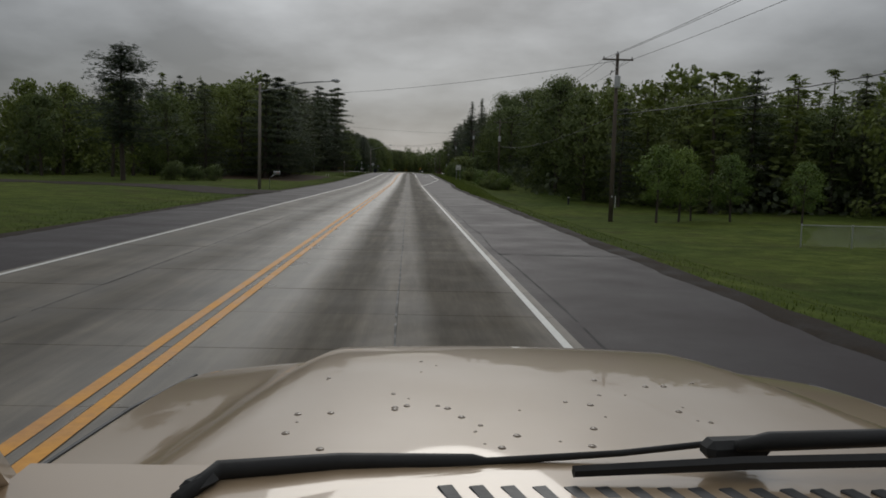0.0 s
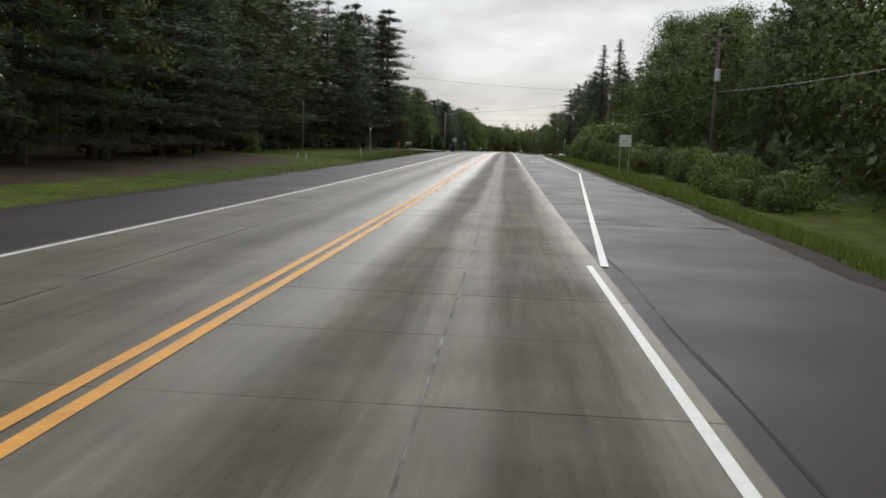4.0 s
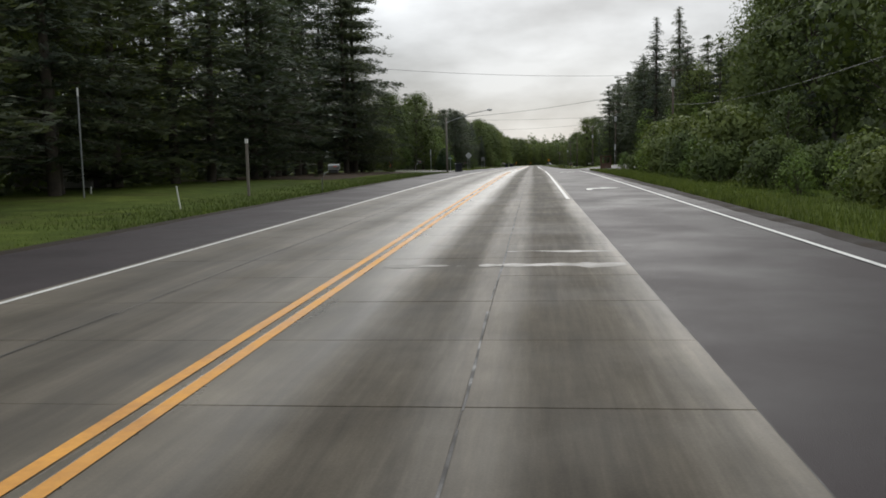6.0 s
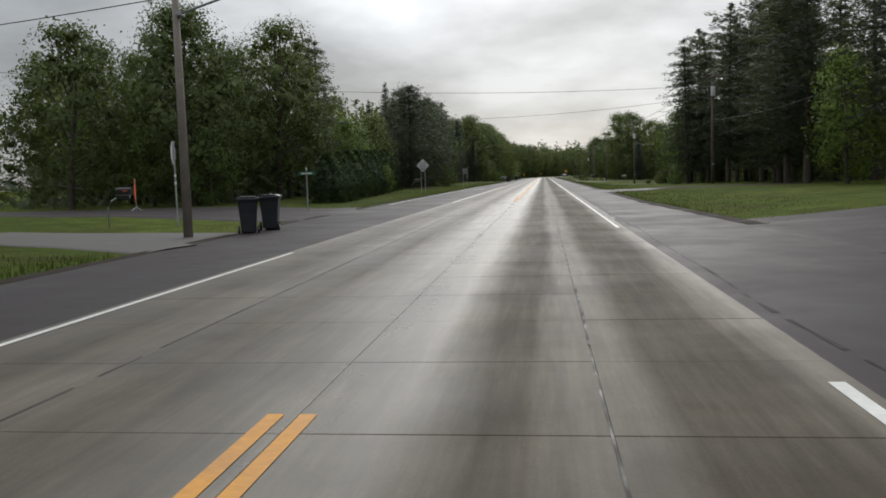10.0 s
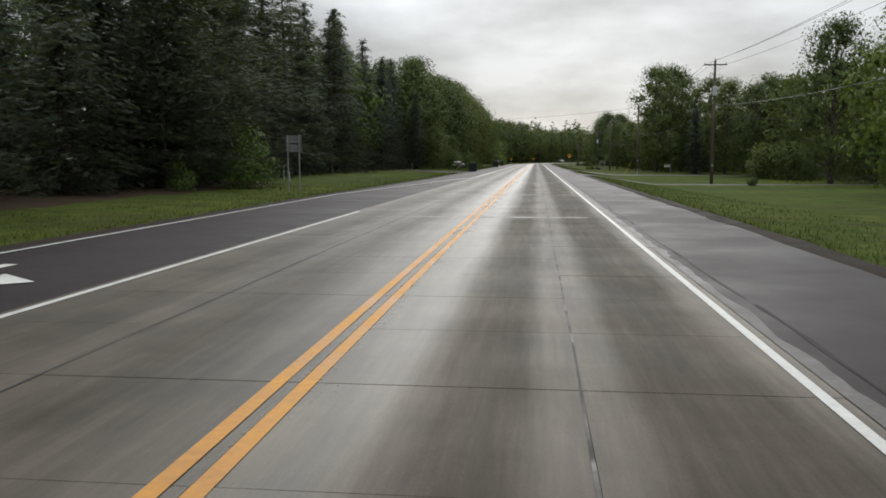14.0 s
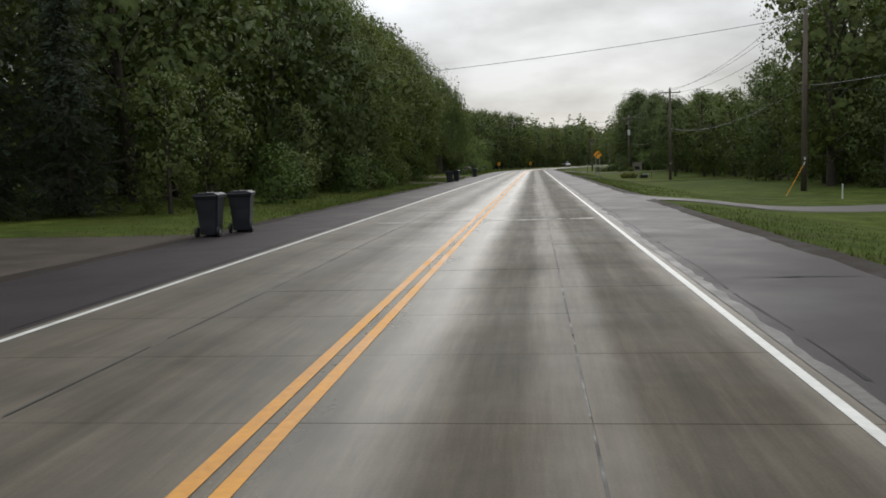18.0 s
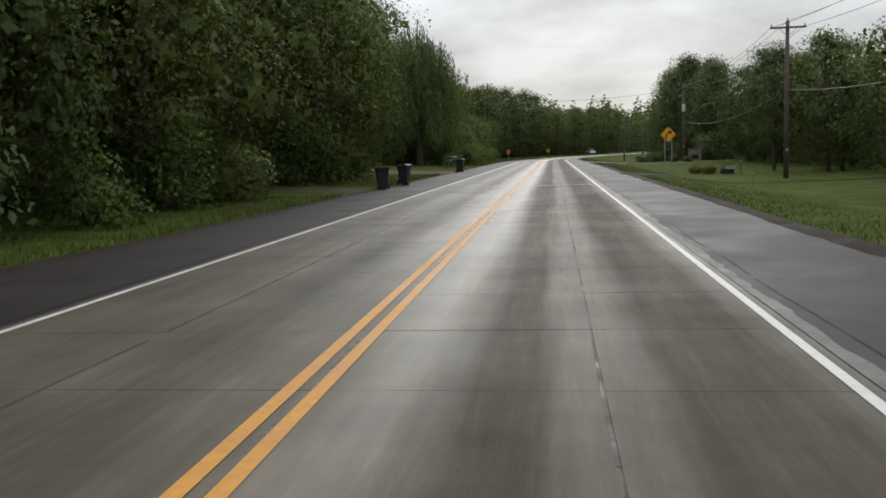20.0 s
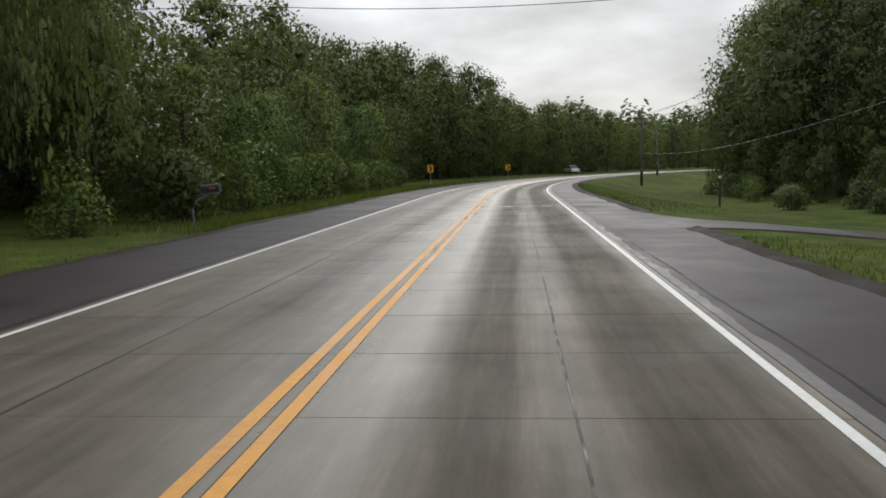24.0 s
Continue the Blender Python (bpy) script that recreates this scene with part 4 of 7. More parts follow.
NATURAL = {"lawn_pine": 12.0, "near_maple": 14.0, "near_spruce": 17.0, "near_round": 13.0, "near_pine": 18.0, "yard_maple": 14.0, "round_pine": 13.0, "maple": 14.0, "maple_back": 14.0, "pine_back": 18.0, "wild": 10.0, "light": 8.0, "young": 5.5, "pine": 18.0, "red_pine": 19.0, "spruce": 17.0, "thin_spruce": 22.0, "shrub": 2.6, "light_shrub": 2.6, "hedge": 5.6, "willow": 15.5}
TEXT = {
    "lawn_pine": ("pine_tree", "dark ragged pine with a bare lower trunk on the lawn", "tree", "roadside pines"),
    "near_spruce": ("spruce_tree", "tall dark spruce with drooping boughs to the ground", "tree", "roadside spruces"),
    "near_round": ("pine_tree", "broad dark pine with a rounded full crown", "tree", "roadside pines"),
    "near_pine": ("pine_tree", "tall dark pine with soft layered boughs", "tree", "roadside pines"),
    "yard_maple": ("broadleaf_tree", "big spreading maple with a high crown over the lawn", "tree", "roadside trees"),
    "round_pine": ("pine_tree", "broad dark pine with a rounded crown", "tree", "roadside pines"),
    "near_maple": ("broadleaf_tree", "tall leafy dark green maple close to the road", "tree", "roadside trees"),
    "maple": ("broadleaf_tree", "tall dark green broadleaf tree at the wood's edge", "tree", "roadside trees"),
    "wild": ("broadleaf_tree", "bushy dark green wild tree leafed to the ground", "tree", "roadside trees"),
    "light": ("broadleaf_tree", "light green broadleaf tree with an airy crown", "tree", "roadside trees"),
    "young": ("young_tree", "young light green tree on mown lawn", "tree", "young lawn trees"),
    "pine": ("pine_tree", "tall dark pine with drooping layered boughs", "tree", "roadside pines"),
    "red_pine": ("pine_tree", "tall dark pine with a bare trunk and high crown", "tree", "roadside pines"),
    "spruce": ("spruce_tree", "dark blue-green spruce with boughs to the ground", "tree", "roadside spruces"),
    "thin_spruce": ("spruce_tree", "tall ragged thin spruce above the wood", "tree", "roadside spruces"),
    "shrub": ("shrub", "dense dark green shrub on grass", "shrub", "roadside shrubs"),
    "light_shrub": ("shrub", "light green leafy shrub at the wood's edge", "shrub", "roadside shrubs"),
    "hedge": ("arborvitae", "upright dark arborvitae in a tall hedge", "hedge", "hedge evergreens"),
    "willow": ("willow_tree", "weeping willow with long hanging pale green strands", "tree", ""),
}
plant_rng = random.Random(17)
DEEP = []


def plant(kind, x, y, height, wide=1.0):
    """One plant of a kind, scaled to its height and turned at random."""
    meshes = KINDS[kind]
    pick = meshes[plant_rng.randrange(len(meshes))]
    k = height / NATURAL[kind]
    m = pose(x, y, ground_z(x, y) - 0.03, plant_rng.uniform(-1.5, 1.5), plant_rng.uniform(-1.5, 1.5), plant_rng.uniform(0, 360)) @ Matrix.Diagonal((k * wide, k * wide, k, 1))
    if kind.endswith("_back"):
        DEEP.append((pick, np.array(m)))
        return None
    name, label, category, group = TEXT[kind]
    top = thing(name, m, label, category, group)
    link("stem" if "shrub" in kind else "trunk", pick[0], top)
    link("foliage" if kind in ("shrub", "light_shrub", "hedge") else "crown", pick[1], top)
    return top


def grove(s0, s1, u0, u1, gap, kinds, low, high, seed, wide=1.0):
    """Plants spread over a band beside the road, about gap apart."""
    rng = random.Random(seed)
    rows = max(int(round(abs(u1 - u0) / gap)), 1)
    cols = max(int(round((s1 - s0) / gap)), 1)
    for i in range(rows):
        for j in range(cols):
            s = s0 + (s1 - s0) * (j + 0.5 + rng.uniform(-0.35, 0.35) + (0.5 if i % 2 else 0)) / cols
            u = u0 + (u1 - u0) * (i + 0.5 + rng.uniform(-0.3, 0.3)) / rows
            p = on_road(s, u)
            plant(kinds[rng.randrange(len(kinds))], p.x, p.y, rng.uniform(low, high), wide)


def row(kind, places, heights=None):
    for i, (x, y, *h) in enumerate(places):
        plant(kind, x, y, h[0] if h else heights)


# left of the road, from the start onwards
grove(102, 118, -46, -24, 5.6, ["maple_back"], 8.5, 10, 57)
row("pine", [(-22, 101, 11)])
plant("lawn_pine", -21.9, 71.8, 11.2, 1.3)
row("yard_maple", [(-21.5, 84, 8.3), (-33, 82, 7.8), (-44, 80, 8.2)])
row("shrub", [(-17.6, 78, 1.7), (-16.2, 79.5, 1.6), (-19.4, 77.5, 1.8)])
row("maple", [(-27.5, 99, 9.8), (-41, 95, 8.4), (-24, 106, 9.2), (-36, 98, 8.8)])
grove(72, 112, -64, -32, 9.5, ["maple_back", "pine_back", "maple_back"], 8, 10, 1)
grove(102, 128, -30, -16, 6.5, ["pine", "maple", "pine"], 11, 13, 2)
for x, y, h in ((-15.4, 103, 12.5), (-15.0, 110.5, 13), (-15.6, 118, 13.5), (-16.4, 126, 13)):
    plant("near_pine", x, y, h, 1.3)
row("light", [(-47, 74, 6.8), (-40, 70, 6.0)])
for a, b, lo, hi in ((126, 152, 12, 14.5), (152, 180, 14, 17), (180, 206, 16.5, 19)):
    grove(a, b, -21, -14.8, 4.7 if b < 200 else 6.2, ["pine", "round_pine", "pine"] if b < 200 else ["pine"], lo, hi, a, 1.25 if b < 200 else 1.1)
    grove(a, b, -38, -22, 6.0 if b < 200 else 9.5, ["pine_back", "maple_back"], lo + (1 if b < 200 else -3), hi + (1 if b < 200 else -3), b)
plant("pine", -18.4, 194, 19, 1.2)
plant("pine", -19.6, 200, 20, 1.2)
plant("near_pine", -17.0, 209.5, 20, 1.12)
plant("near_round", -17.4, 217.0, 10.5, 0.95)
plant("near_pine", -15.6, 205.0, 20, 1.05)
row("pine", [(-15.8, 202, 19.5), (-22, 216, 15)])
row("shrub", [(-19, 112, 2.2), (-21, 118, 2.0), (-16, 141, 1.6)])
row("wild", [(-14.8, 219.3, 5.2), (-17.0, 221.5, 5.4), (-13.8, 216.0, 4.4), (-20, 222, 6.2), (-24, 223.5, 7.0), (-17.5, 217, 6.5)])
grove(262, 300, -52, -25, 7.3, ["maple_back", "pine_back"], 10, 13, 55)
grove(84, 104, -56, -26, 6.0, ["maple_back", "pine_back", "maple"], 8.6, 10.4, 56)
row("wild", [(-27, 224, 8.0), (-33, 226, 10.0)])
grove(222, 228, -60, -36, 7.8, ["maple_back"], 9, 12, 5)
row("light", [(-22.5, 260, 9.2), (-27, 256, 8.6), (-31, 258, 8.4)])
row("maple", [(-25, 268, 11.5), (-33, 262, 10), (-40, 266, 12), (-50, 262, 12)])
row("light", [(-17.5, 247, 4.5), (-22, 249, 6.0)])
for i in range(27):
    plant("hedge", -11.5 - 0.139 * i - 0.12 * math.sin(i * 1.9), 250.5 + 1.42 * i, 3.0 + 0.045 * i + 0.12 * math.sin(i * 2.3), 1.9)
grove(264, 290, -26, -15.5, 6.0, ["wild", "light", "spruce"], 6.5, 8.5, 6)
grove(244, 262, -30, -15.5, 6.0, ["near_maple", "maple"], 10, 13, 61)
row("light", [(-15.5, 273, 6.8), (-16, 280, 6.2), (-12.8, 276, 2.6)])
row("near_maple", [(-17, 258, 12.5), (-19.5, 250, 12)])
row("pine", [(-18.6, 276, 14), (-22, 281, 14.5), (-17, 268, 13)])
row("wild", [(-16.5, 288, 8.0), (-17.8, 293, 8.6), (-20, 290, 8.8)])
plant("near_round", -14.2, 300, 12.2, 1.1)
plant("round_pine", -17.2, 306, 11, 1.1)
grove(307, 322, -22, -13.5, 5.2, ["spruce", "wild", "spruce"], 8.5, 11, 7, 1.4)
grove(300, 324, -34, -22, 7.3, ["maple_back", "pine_back"], 9, 12, 71)
for x, y, h in ((-15.6, 326, 13), (-15.2, 318.5, 12), (-18.5, 322, 14)):
    plant("near_round", x, y, h, 1.1)
row("light_shrub", [(-12.3, 321.3, 2.9), (-13.2, 316, 1.2)])
grove(324, 392, -38, -21, 8.5, ["pine_back", "spruce", "pine_back", "maple_back"], 14, 18, 8)
grove(328, 384, -20, -16.5, 6.0, ["spruce", "pine", "maple", "spruce"], 11, 16, 9, 1.4)
row("pine", [(-17.6, 346, 15), (-19, 352, 15), (-17.2, 358, 14)])
row("light", [(-19.5, 372, 13), (-21, 364, 12)])
row("near_spruce", [(-20.4, 377, 17), (-16.8, 381.5, 13.3), (-17.4, 391, 14.3), (-14.4, 392.5, 10)])
grove(392, 420, -21, -12.5, 5.2, ["maple", "maple", "wild"], 13, 16, 10)
grove(418, 441, -15, -11.8, 5.0, ["near_maple"], 13.5, 15, 100)
grove(418, 441, -20, -15.5, 5.0, ["maple"], 14, 16, 101)
grove(392, 440, -40, -24, 9.0, ["maple_back"], 14, 17, 11)
row("near_maple", [(-11.4, 431, 13.2), (-11.4, 451, 13.8), (-12.2, 457, 14.6), (-12.6, 463.5, 14.4), (-11.6, 422, 12.5), (-13.4, 446.5, 14)])
row("wild", [(-11.5, 394, 5.2), (-12.0, 399, 6.0), (-11.2, 410, 5.0)])
row("light_shrub", [(-10.0, 402, 2.6), (-9.8, 416, 2.2), (-9.6, 424, 2.4), (-10.2, 430, 2.8)])
row("shrub", [(-10.5, 407, 2.4), (-10.4, 420, 3.0), (-10.2, 435, 2.6)])
grove(446, 467, -22, -12.5, 5.0, ["maple", "maple", "wild"], 14.5, 17.5, 12)
row("light_shrub", [(15.6, 292, 1.9), (-11.2, 449, 3.4), (-12.0, 452.5, 3.8), (-12.0, 447, 3.0), (-11.8, 456, 2.9), (-12.5, 461, 3.0), (-14.2, 462, 2.4)])
row("shrub", [(-12.8, 458, 3.2), (-16.8, 470.8, 2.3), (-18.4, 471.6, 3.0), (-15.4, 472.5, 1.5), (-21.5, 474, 3.2), (-20, 470, 2.6)])
plant("yard_maple", -16.5, 470, 16, 1.25)
plant("yard_maple", -31.5, 480, 15, 1.2)
plant("yard_maple", -28.0, 489, 15, 1.15)
for x, y, h in ((-21.5, 505, 19), (-18.6, 509, 18), (-24.5, 508, 17), (-17, 516, 16), (-25.5, 519, 19), (-33, 522, 19), (-40, 519, 19), (-37, 531, 22), (-44, 530, 21), (-31, 533, 21)):
    plant("near_spruce", x, y, h, 1.35)
plant("willow", -13.9, 502.5, 16.2, 0.8)
row("light_shrub", [(-10.0, 499, 1.5), (-9.7, 504, 1.9)])
grove(512, 548, -48, -26, 7.8, ["maple_back", "pine_back"], 13, 17, 13)
grove(470, 512, -56, -37, 7.8, ["maple_back", "pine_back"], 12, 15, 14)
row("wild", [(-11.6, 509, 6.4), (-10.6, 513.5, 5.6), (-13.0, 511, 7.5), (-15.5, 508.5, 7), (-16.5, 499.5, 5), (-19, 496.5, 5)])
row("light", [(-9.9, 518, 4.6), (-10.4, 522.5, 5.2)])
grove(512, 560, -13.5, -9.5, 4.2, ["wild", "light", "wild"], 4.5, 7.5, 15)
grove(512, 566, -22, -14, 5.4, ["maple", "wild", "maple"], 10.5, 14.5, 16)
row("light_shrub", [(-8.8, 515, 2.6), (-8.6, 521, 2.2), (-8.9, 527, 2.5), (-8.4, 536, 2.0), (-8.6, 545, 2.2), (-8.8, 552, 1.8)])
row("shrub", [(-9.2, 510, 2.4), (-9.4, 531, 2.8), (-9.2, 540, 2.3), (-8.9, 558, 1.8)])
grove(562, 608, -24, -13, 6.0, ["maple", "wild", "maple"], 12, 15.5, 17)
grove(608, 660, -24, -13.5, 6.0, ["maple", "wild"], 11, 13.5, 117)
grove(660, 720, -24, -14, 7.0, ["wild", "maple"], 8.5, 11, 119)
grove(562, 625, -44, -26, 9.0, ["maple_back"], 16, 19, 18)
grove(625, 720, -44, -26, 8.0, ["maple_back"], 11, 13.5, 118)

# right of the road
row("young", [(20.6, 62, 5.8), (22.8, 63.5, 5.6), (27.0, 64, 5.2), (31.0, 60.5, 4.6), (24.6, 66, 4.6)])
grove(80, 92, 28, 74, 6.0, ["pine", "pine_back"], 13, 16, 190, 1.3)
grove(82, 98, 27, 74, 6.2, ["maple", "maple_back"], 10, 12.5, 191)
grove(92, 108, 27, 80, 5.6, ["pine_back", "maple_back"], 13, 15.5, 19, 1.25)
grove(68, 80, 42, 90, 7.8, ["pine_back", "maple_back"], 12, 15, 20)
grove(88, 112, 19.5, 28, 5.8, ["maple", "wild", "pine"], 10, 14.5, 21)
grove(112, 160, 20.8, 27, 5.2, ["maple", "wild", "maple", "pine"], 14, 17, 22)
grove(160, 204, 19.5, 27, 5.2, ["maple", "pine", "maple", "pine"], 12.5, 15.5, 221)
grove(108, 204, 28, 44, 8.4, ["pine_back", "maple_back"], 15, 18, 23)
grove(118, 166, 12.9, 17.0, 2.5, ["shrub", "light_shrub", "shrub"], 1.2, 2.2, 24)
grove(166, 202, 12.8, 17.5, 3.4, ["shrub", "wild", "shrub"], 3.4, 4.8, 241)
row("shrub", [(12.4, 146, 1.8), (13.4, 150, 2.2), (12.2, 158, 2.2), (11.8, 166, 2.6), (11.6, 175, 2.8), (11.8, 184, 3.0), (11.9, 193, 2.8), (12.3, 201, 2.2)])
row("light_shrub", [(11.9, 153, 1.5), (11.6, 171, 2.2), (11.5, 189, 2.4), (11.2, 205.5, 1.5)])
row("near_maple", [(25.5, 199, 19.5), (29, 204, 21), (26.5, 209, 19), (33, 199, 21), (33, 207, 21), (39, 203, 20), (24.5, 189, 17.5)])
row("pine", [(22.8, 238, 16.5), (27, 244, 18), (31, 240, 18.5), (26, 233, 15)])
row("maple", [(24, 236, 13), (29, 236, 15)])
row("pine", [(18.6, 303, 17), (20.2, 310, 17), (23.0, 314, 17), (24, 308, 18)])
row("shrub", [(17.2, 312, 2.4), (18.4, 308.5, 2.2)])
row("pine", [(23.5, 326, 10.5), (26, 321, 11.5), (28, 330, 11), (24.5, 316, 10)])
row("light", [(22.0, 330, 11), (25, 336, 9)])
row("near_maple", [(30.6, 368.7, 16.5), (36, 372, 14)])
row("thin_spruce", [(20.1, 248, 21.4), (23.2, 243.5, 22)])
row("light", [(21.5, 238, 8.5), (24, 234, 9), (20.6, 256, 8.5)])
grove(230, 262, 24, 42, 7.3, ["pine_back", "maple_back", "red_pine"], 14, 18, 25)
grove(262, 308, 19.6, 28, 5.0, ["red_pine", "red_pine", "pine"], 16.5, 19.5, 26)
grove(264, 314, 27, 46, 7.3, ["pine_back"], 15, 18, 27)
grove(308, 352, 26, 46, 7.3, ["pine_back", "maple_back"], 10, 14, 28)
row("shrub", [(17.7, 320, 1.6), (23.5, 309, 2.2), (20.5, 302, 1.6), (31.5, 384, 4.6), (29, 388, 4.0), (21, 360, 0.9)])
row("spruce", [(24.7, 408, 11.0), (28.5, 418, 12)])
row("near_maple", [(27.5, 436, 17.5), (28.5, 420, 15), (21.2, 423, 17.2), (24.5, 429, 18), (31, 398, 12.5), (34, 402, 14), (29.5, 411, 14)])
grove(386, 432, 30, 50, 7.8, ["maple_back", "pine_back", "maple_back"], 12, 15, 29)
grove(352, 386, 34, 54, 7.8, ["maple_back", "pine_back"], 11, 14, 30)
row("maple", [(23, 474, 11), (26, 480, 11)])
plant("yard_maple", 20.2, 479, 10.5, 0.95)
row("shrub", [(13.2, 520, 1.1), (14.6, 514.5, 1.0), (16.4, 511.5, 1.0), (18.0, 510.5, 1.0)])
row("light_shrub", [(21.6, 517.5, 3.4), (45, 655, 3.2)])
row("wild", [(22.6, 418, 6.5), (23, 430, 7.5)])
grove(428, 466, 22, 29, 6.2, ["maple", "maple", "wild"], 10, 13, 31)
grove(466, 512, 22.5, 31, 6.2, ["maple", "wild", "maple"], 8.5, 11, 32)
row("near_maple", [(25.5, 497, 11), (24.5, 508, 11), (29, 503, 12)])
grove(430, 520, 29, 46, 8.4, ["maple_back", "pine_back"], 10.5, 13, 33)
grove(521, 540, 22.0, 27.5, 5.0, ["near_maple"], 12, 14.5, 340)
grove(541, 577, 20.5, 29, 5.2, ["near_maple", "maple"], 15, 17, 34)
row("wild", [(18.6, 532, 3.2), (19.4, 540, 3.8), (19.8, 548, 4.2), (21.2, 558, 4.6), (18.8, 525, 2.8)])
grove(520, 600, 28, 44, 8.4, ["maple_back"], 11, 14, 35)
row("shrub", [(15.6, 519, 1.2), (14.6, 526, 1.0), (16.8, 531, 1.5), (17.2, 540, 1.6), (18.2, 550, 1.8), (21, 517, 2.2)])
row("light_shrub", [(16.0, 536, 1.2), (17.6, 545, 1.6), (19.5, 562, 2.0)])


def corners_of(me):
    """The corners of a mesh's four-sided faces."""
    co = np.zeros(len(me.vertices) * 3)
    me.vertices.foreach_get("co", co)
    idx = np.array([tuple(f.vertices) for f in me.polygons if len(f.vertices) == 4])
    return co.reshape(-1, 3)[idx]


def deep_woods():
    """The trees deep in the woods, behind the rows at the edge, joined."""
    shapes = {}
    parts = ([], [])
    for pick, m in DEEP:
        for k in (0, 1):
            if pick[k].name not in shapes:
                shapes[pick[k].name] = corners_of(pick[k])
            q = shapes[pick[k].name]
            parts[k].append(q @ m[:3, :3].T + m[:3, 3])
    tagged(new("deep_wood_trunks", quads_mesh("deep_wood_trunks", np.concatenate(parts[0]), BARK)), "dark trunks deep inside the woods", "woods", kind="stuff")
    tagged(new("deep_woods", quads_mesh("deep_woods", np.concatenate(parts[1]), LEAF_MAPLE)), "dark mixed trees deep inside the woods", "woods", kind="stuff")


deep_woods()


def far_woods():
    """Woods beyond the bend and behind the rows, too far to tell apart."""
    rng = np.random.default_rng(7)
    quads = []
    for i in range(230):
        if i < 150:
            x, y = -60 + i * 1.9 + rng.normal() * 6, 735 + rng.uniform(0, 60) - 0.28 * max(i - 70, 0)
        else:
            x, y = (-70 - rng.uniform(0, 40), -20 + (i - 150) * 17 + rng.normal() * 6) if i < 190 else (86 + rng.uniform(0, 40), -20 + (i - 190) * 14 + rng.normal() * 5)
        h, r = rng.uniform(14, 21), rng.uniform(4.5, 7)
        g = ground_z(x, y)
        n = 330
        d = unit(rng.normal(size=(n, 3)) + np.array([0, -0.1, 0.2]))
        k = rng.random((n, 1)) ** 0.3
        c = np.array([x, y, g + h * 0.52]) + rng.normal(size=(n, 3)) * 0.5
        p = c + d * np.array([r, r, h * 0.5]) * k * (1 + 0.25 * np.sin(d[:, :1] * 6 + i) * np.cos(d[:, 2:] * 5 + i))
        p[:, 2] = np.maximum(p[:, 2], g + 0.2)
        s = rng.uniform(1.1, 2.3, n)
        quads.append(kites(p, d, s, s * 0.7, rng, 0.3))
        low = np.array([x, y, g]) + rng.uniform(-1, 1, (90, 3)) * np.array([r, r, 0]) + np.array([0, 0, 1]) * rng.uniform(0.1, 0.5 * h, (90, 1))
        quads.append(kites(low, unit(rng.normal(size=(90, 3)) + np.array([0, -1.2, 0.2])), rng.uniform(1.4, 2.6, 90), rng.uniform(1.2, 2.0, 90), rng, 0.2))
    return tagged(new("far_woods", quads_mesh("far_woods", np.concatenate(quads), LEAF_MAPLE)), "distant dark green woods beyond the bend", "woods", kind="stuff")


far_woods()


def undergrowth(name, bands, seed):
    """Low dark brush that fills the woods behind the first rows."""
    rng = np.random.default_rng(seed)
    quads = []
    for s0, s1, u0, u1, tall in bands:
        n = int((s1 - s0) * abs(u1 - u0) * 3.2)
        s, u = rng.uniform(s0, s1, n), rng.uniform(u0, u1, n)
        p = np.zeros((n, 3))
        for i in range(n):
            q = on_road(s[i], u[i])
            p[i] = (q.x, q.y, ground_z(q.x, q.y) + tall * rng.random() ** 1.3 * (0.6 + 0.5 * noise.noise((q.x * 0.2, q.y * 0.2, 0))))
        l = rng.uniform(0.45, 1.0, n)
        quads.append(kites(p, unit(rng.normal(size=(n, 3)) + np.array([0, 0, 0.4])), l, l * 0.7, rng, 0.2))
    return tagged(new(name, quads_mesh(name, np.concatenate(quads), LEAF_PINE)), "dark undergrowth filling the wood's floor", "undergrowth", kind="stuff")


undergrowth("undergrowth", ((104, 158, -40, -20, 5), (158, 172, -40, -27, 5), (172, 214, -40, -20, 5), (75, 104, -70, -36, 5), (248, 322, -36, -17, 5), (326, 392, -44, -23, 5), (392, 466, -44, -19, 5), (466, 512, -58, -40, 5), (512, 700, -44, -17, 5), (214, 230, -70, -34, 5)), 21)
undergrowth("undergrowth", ((80, 110, 30, 90, 5), (110, 206, 19, 44, 5), (230, 310, 27, 48, 5), (310, 430, 34, 56, 5), (430, 512, 27, 46, 5), (512, 600, 23, 44, 5)), 22)


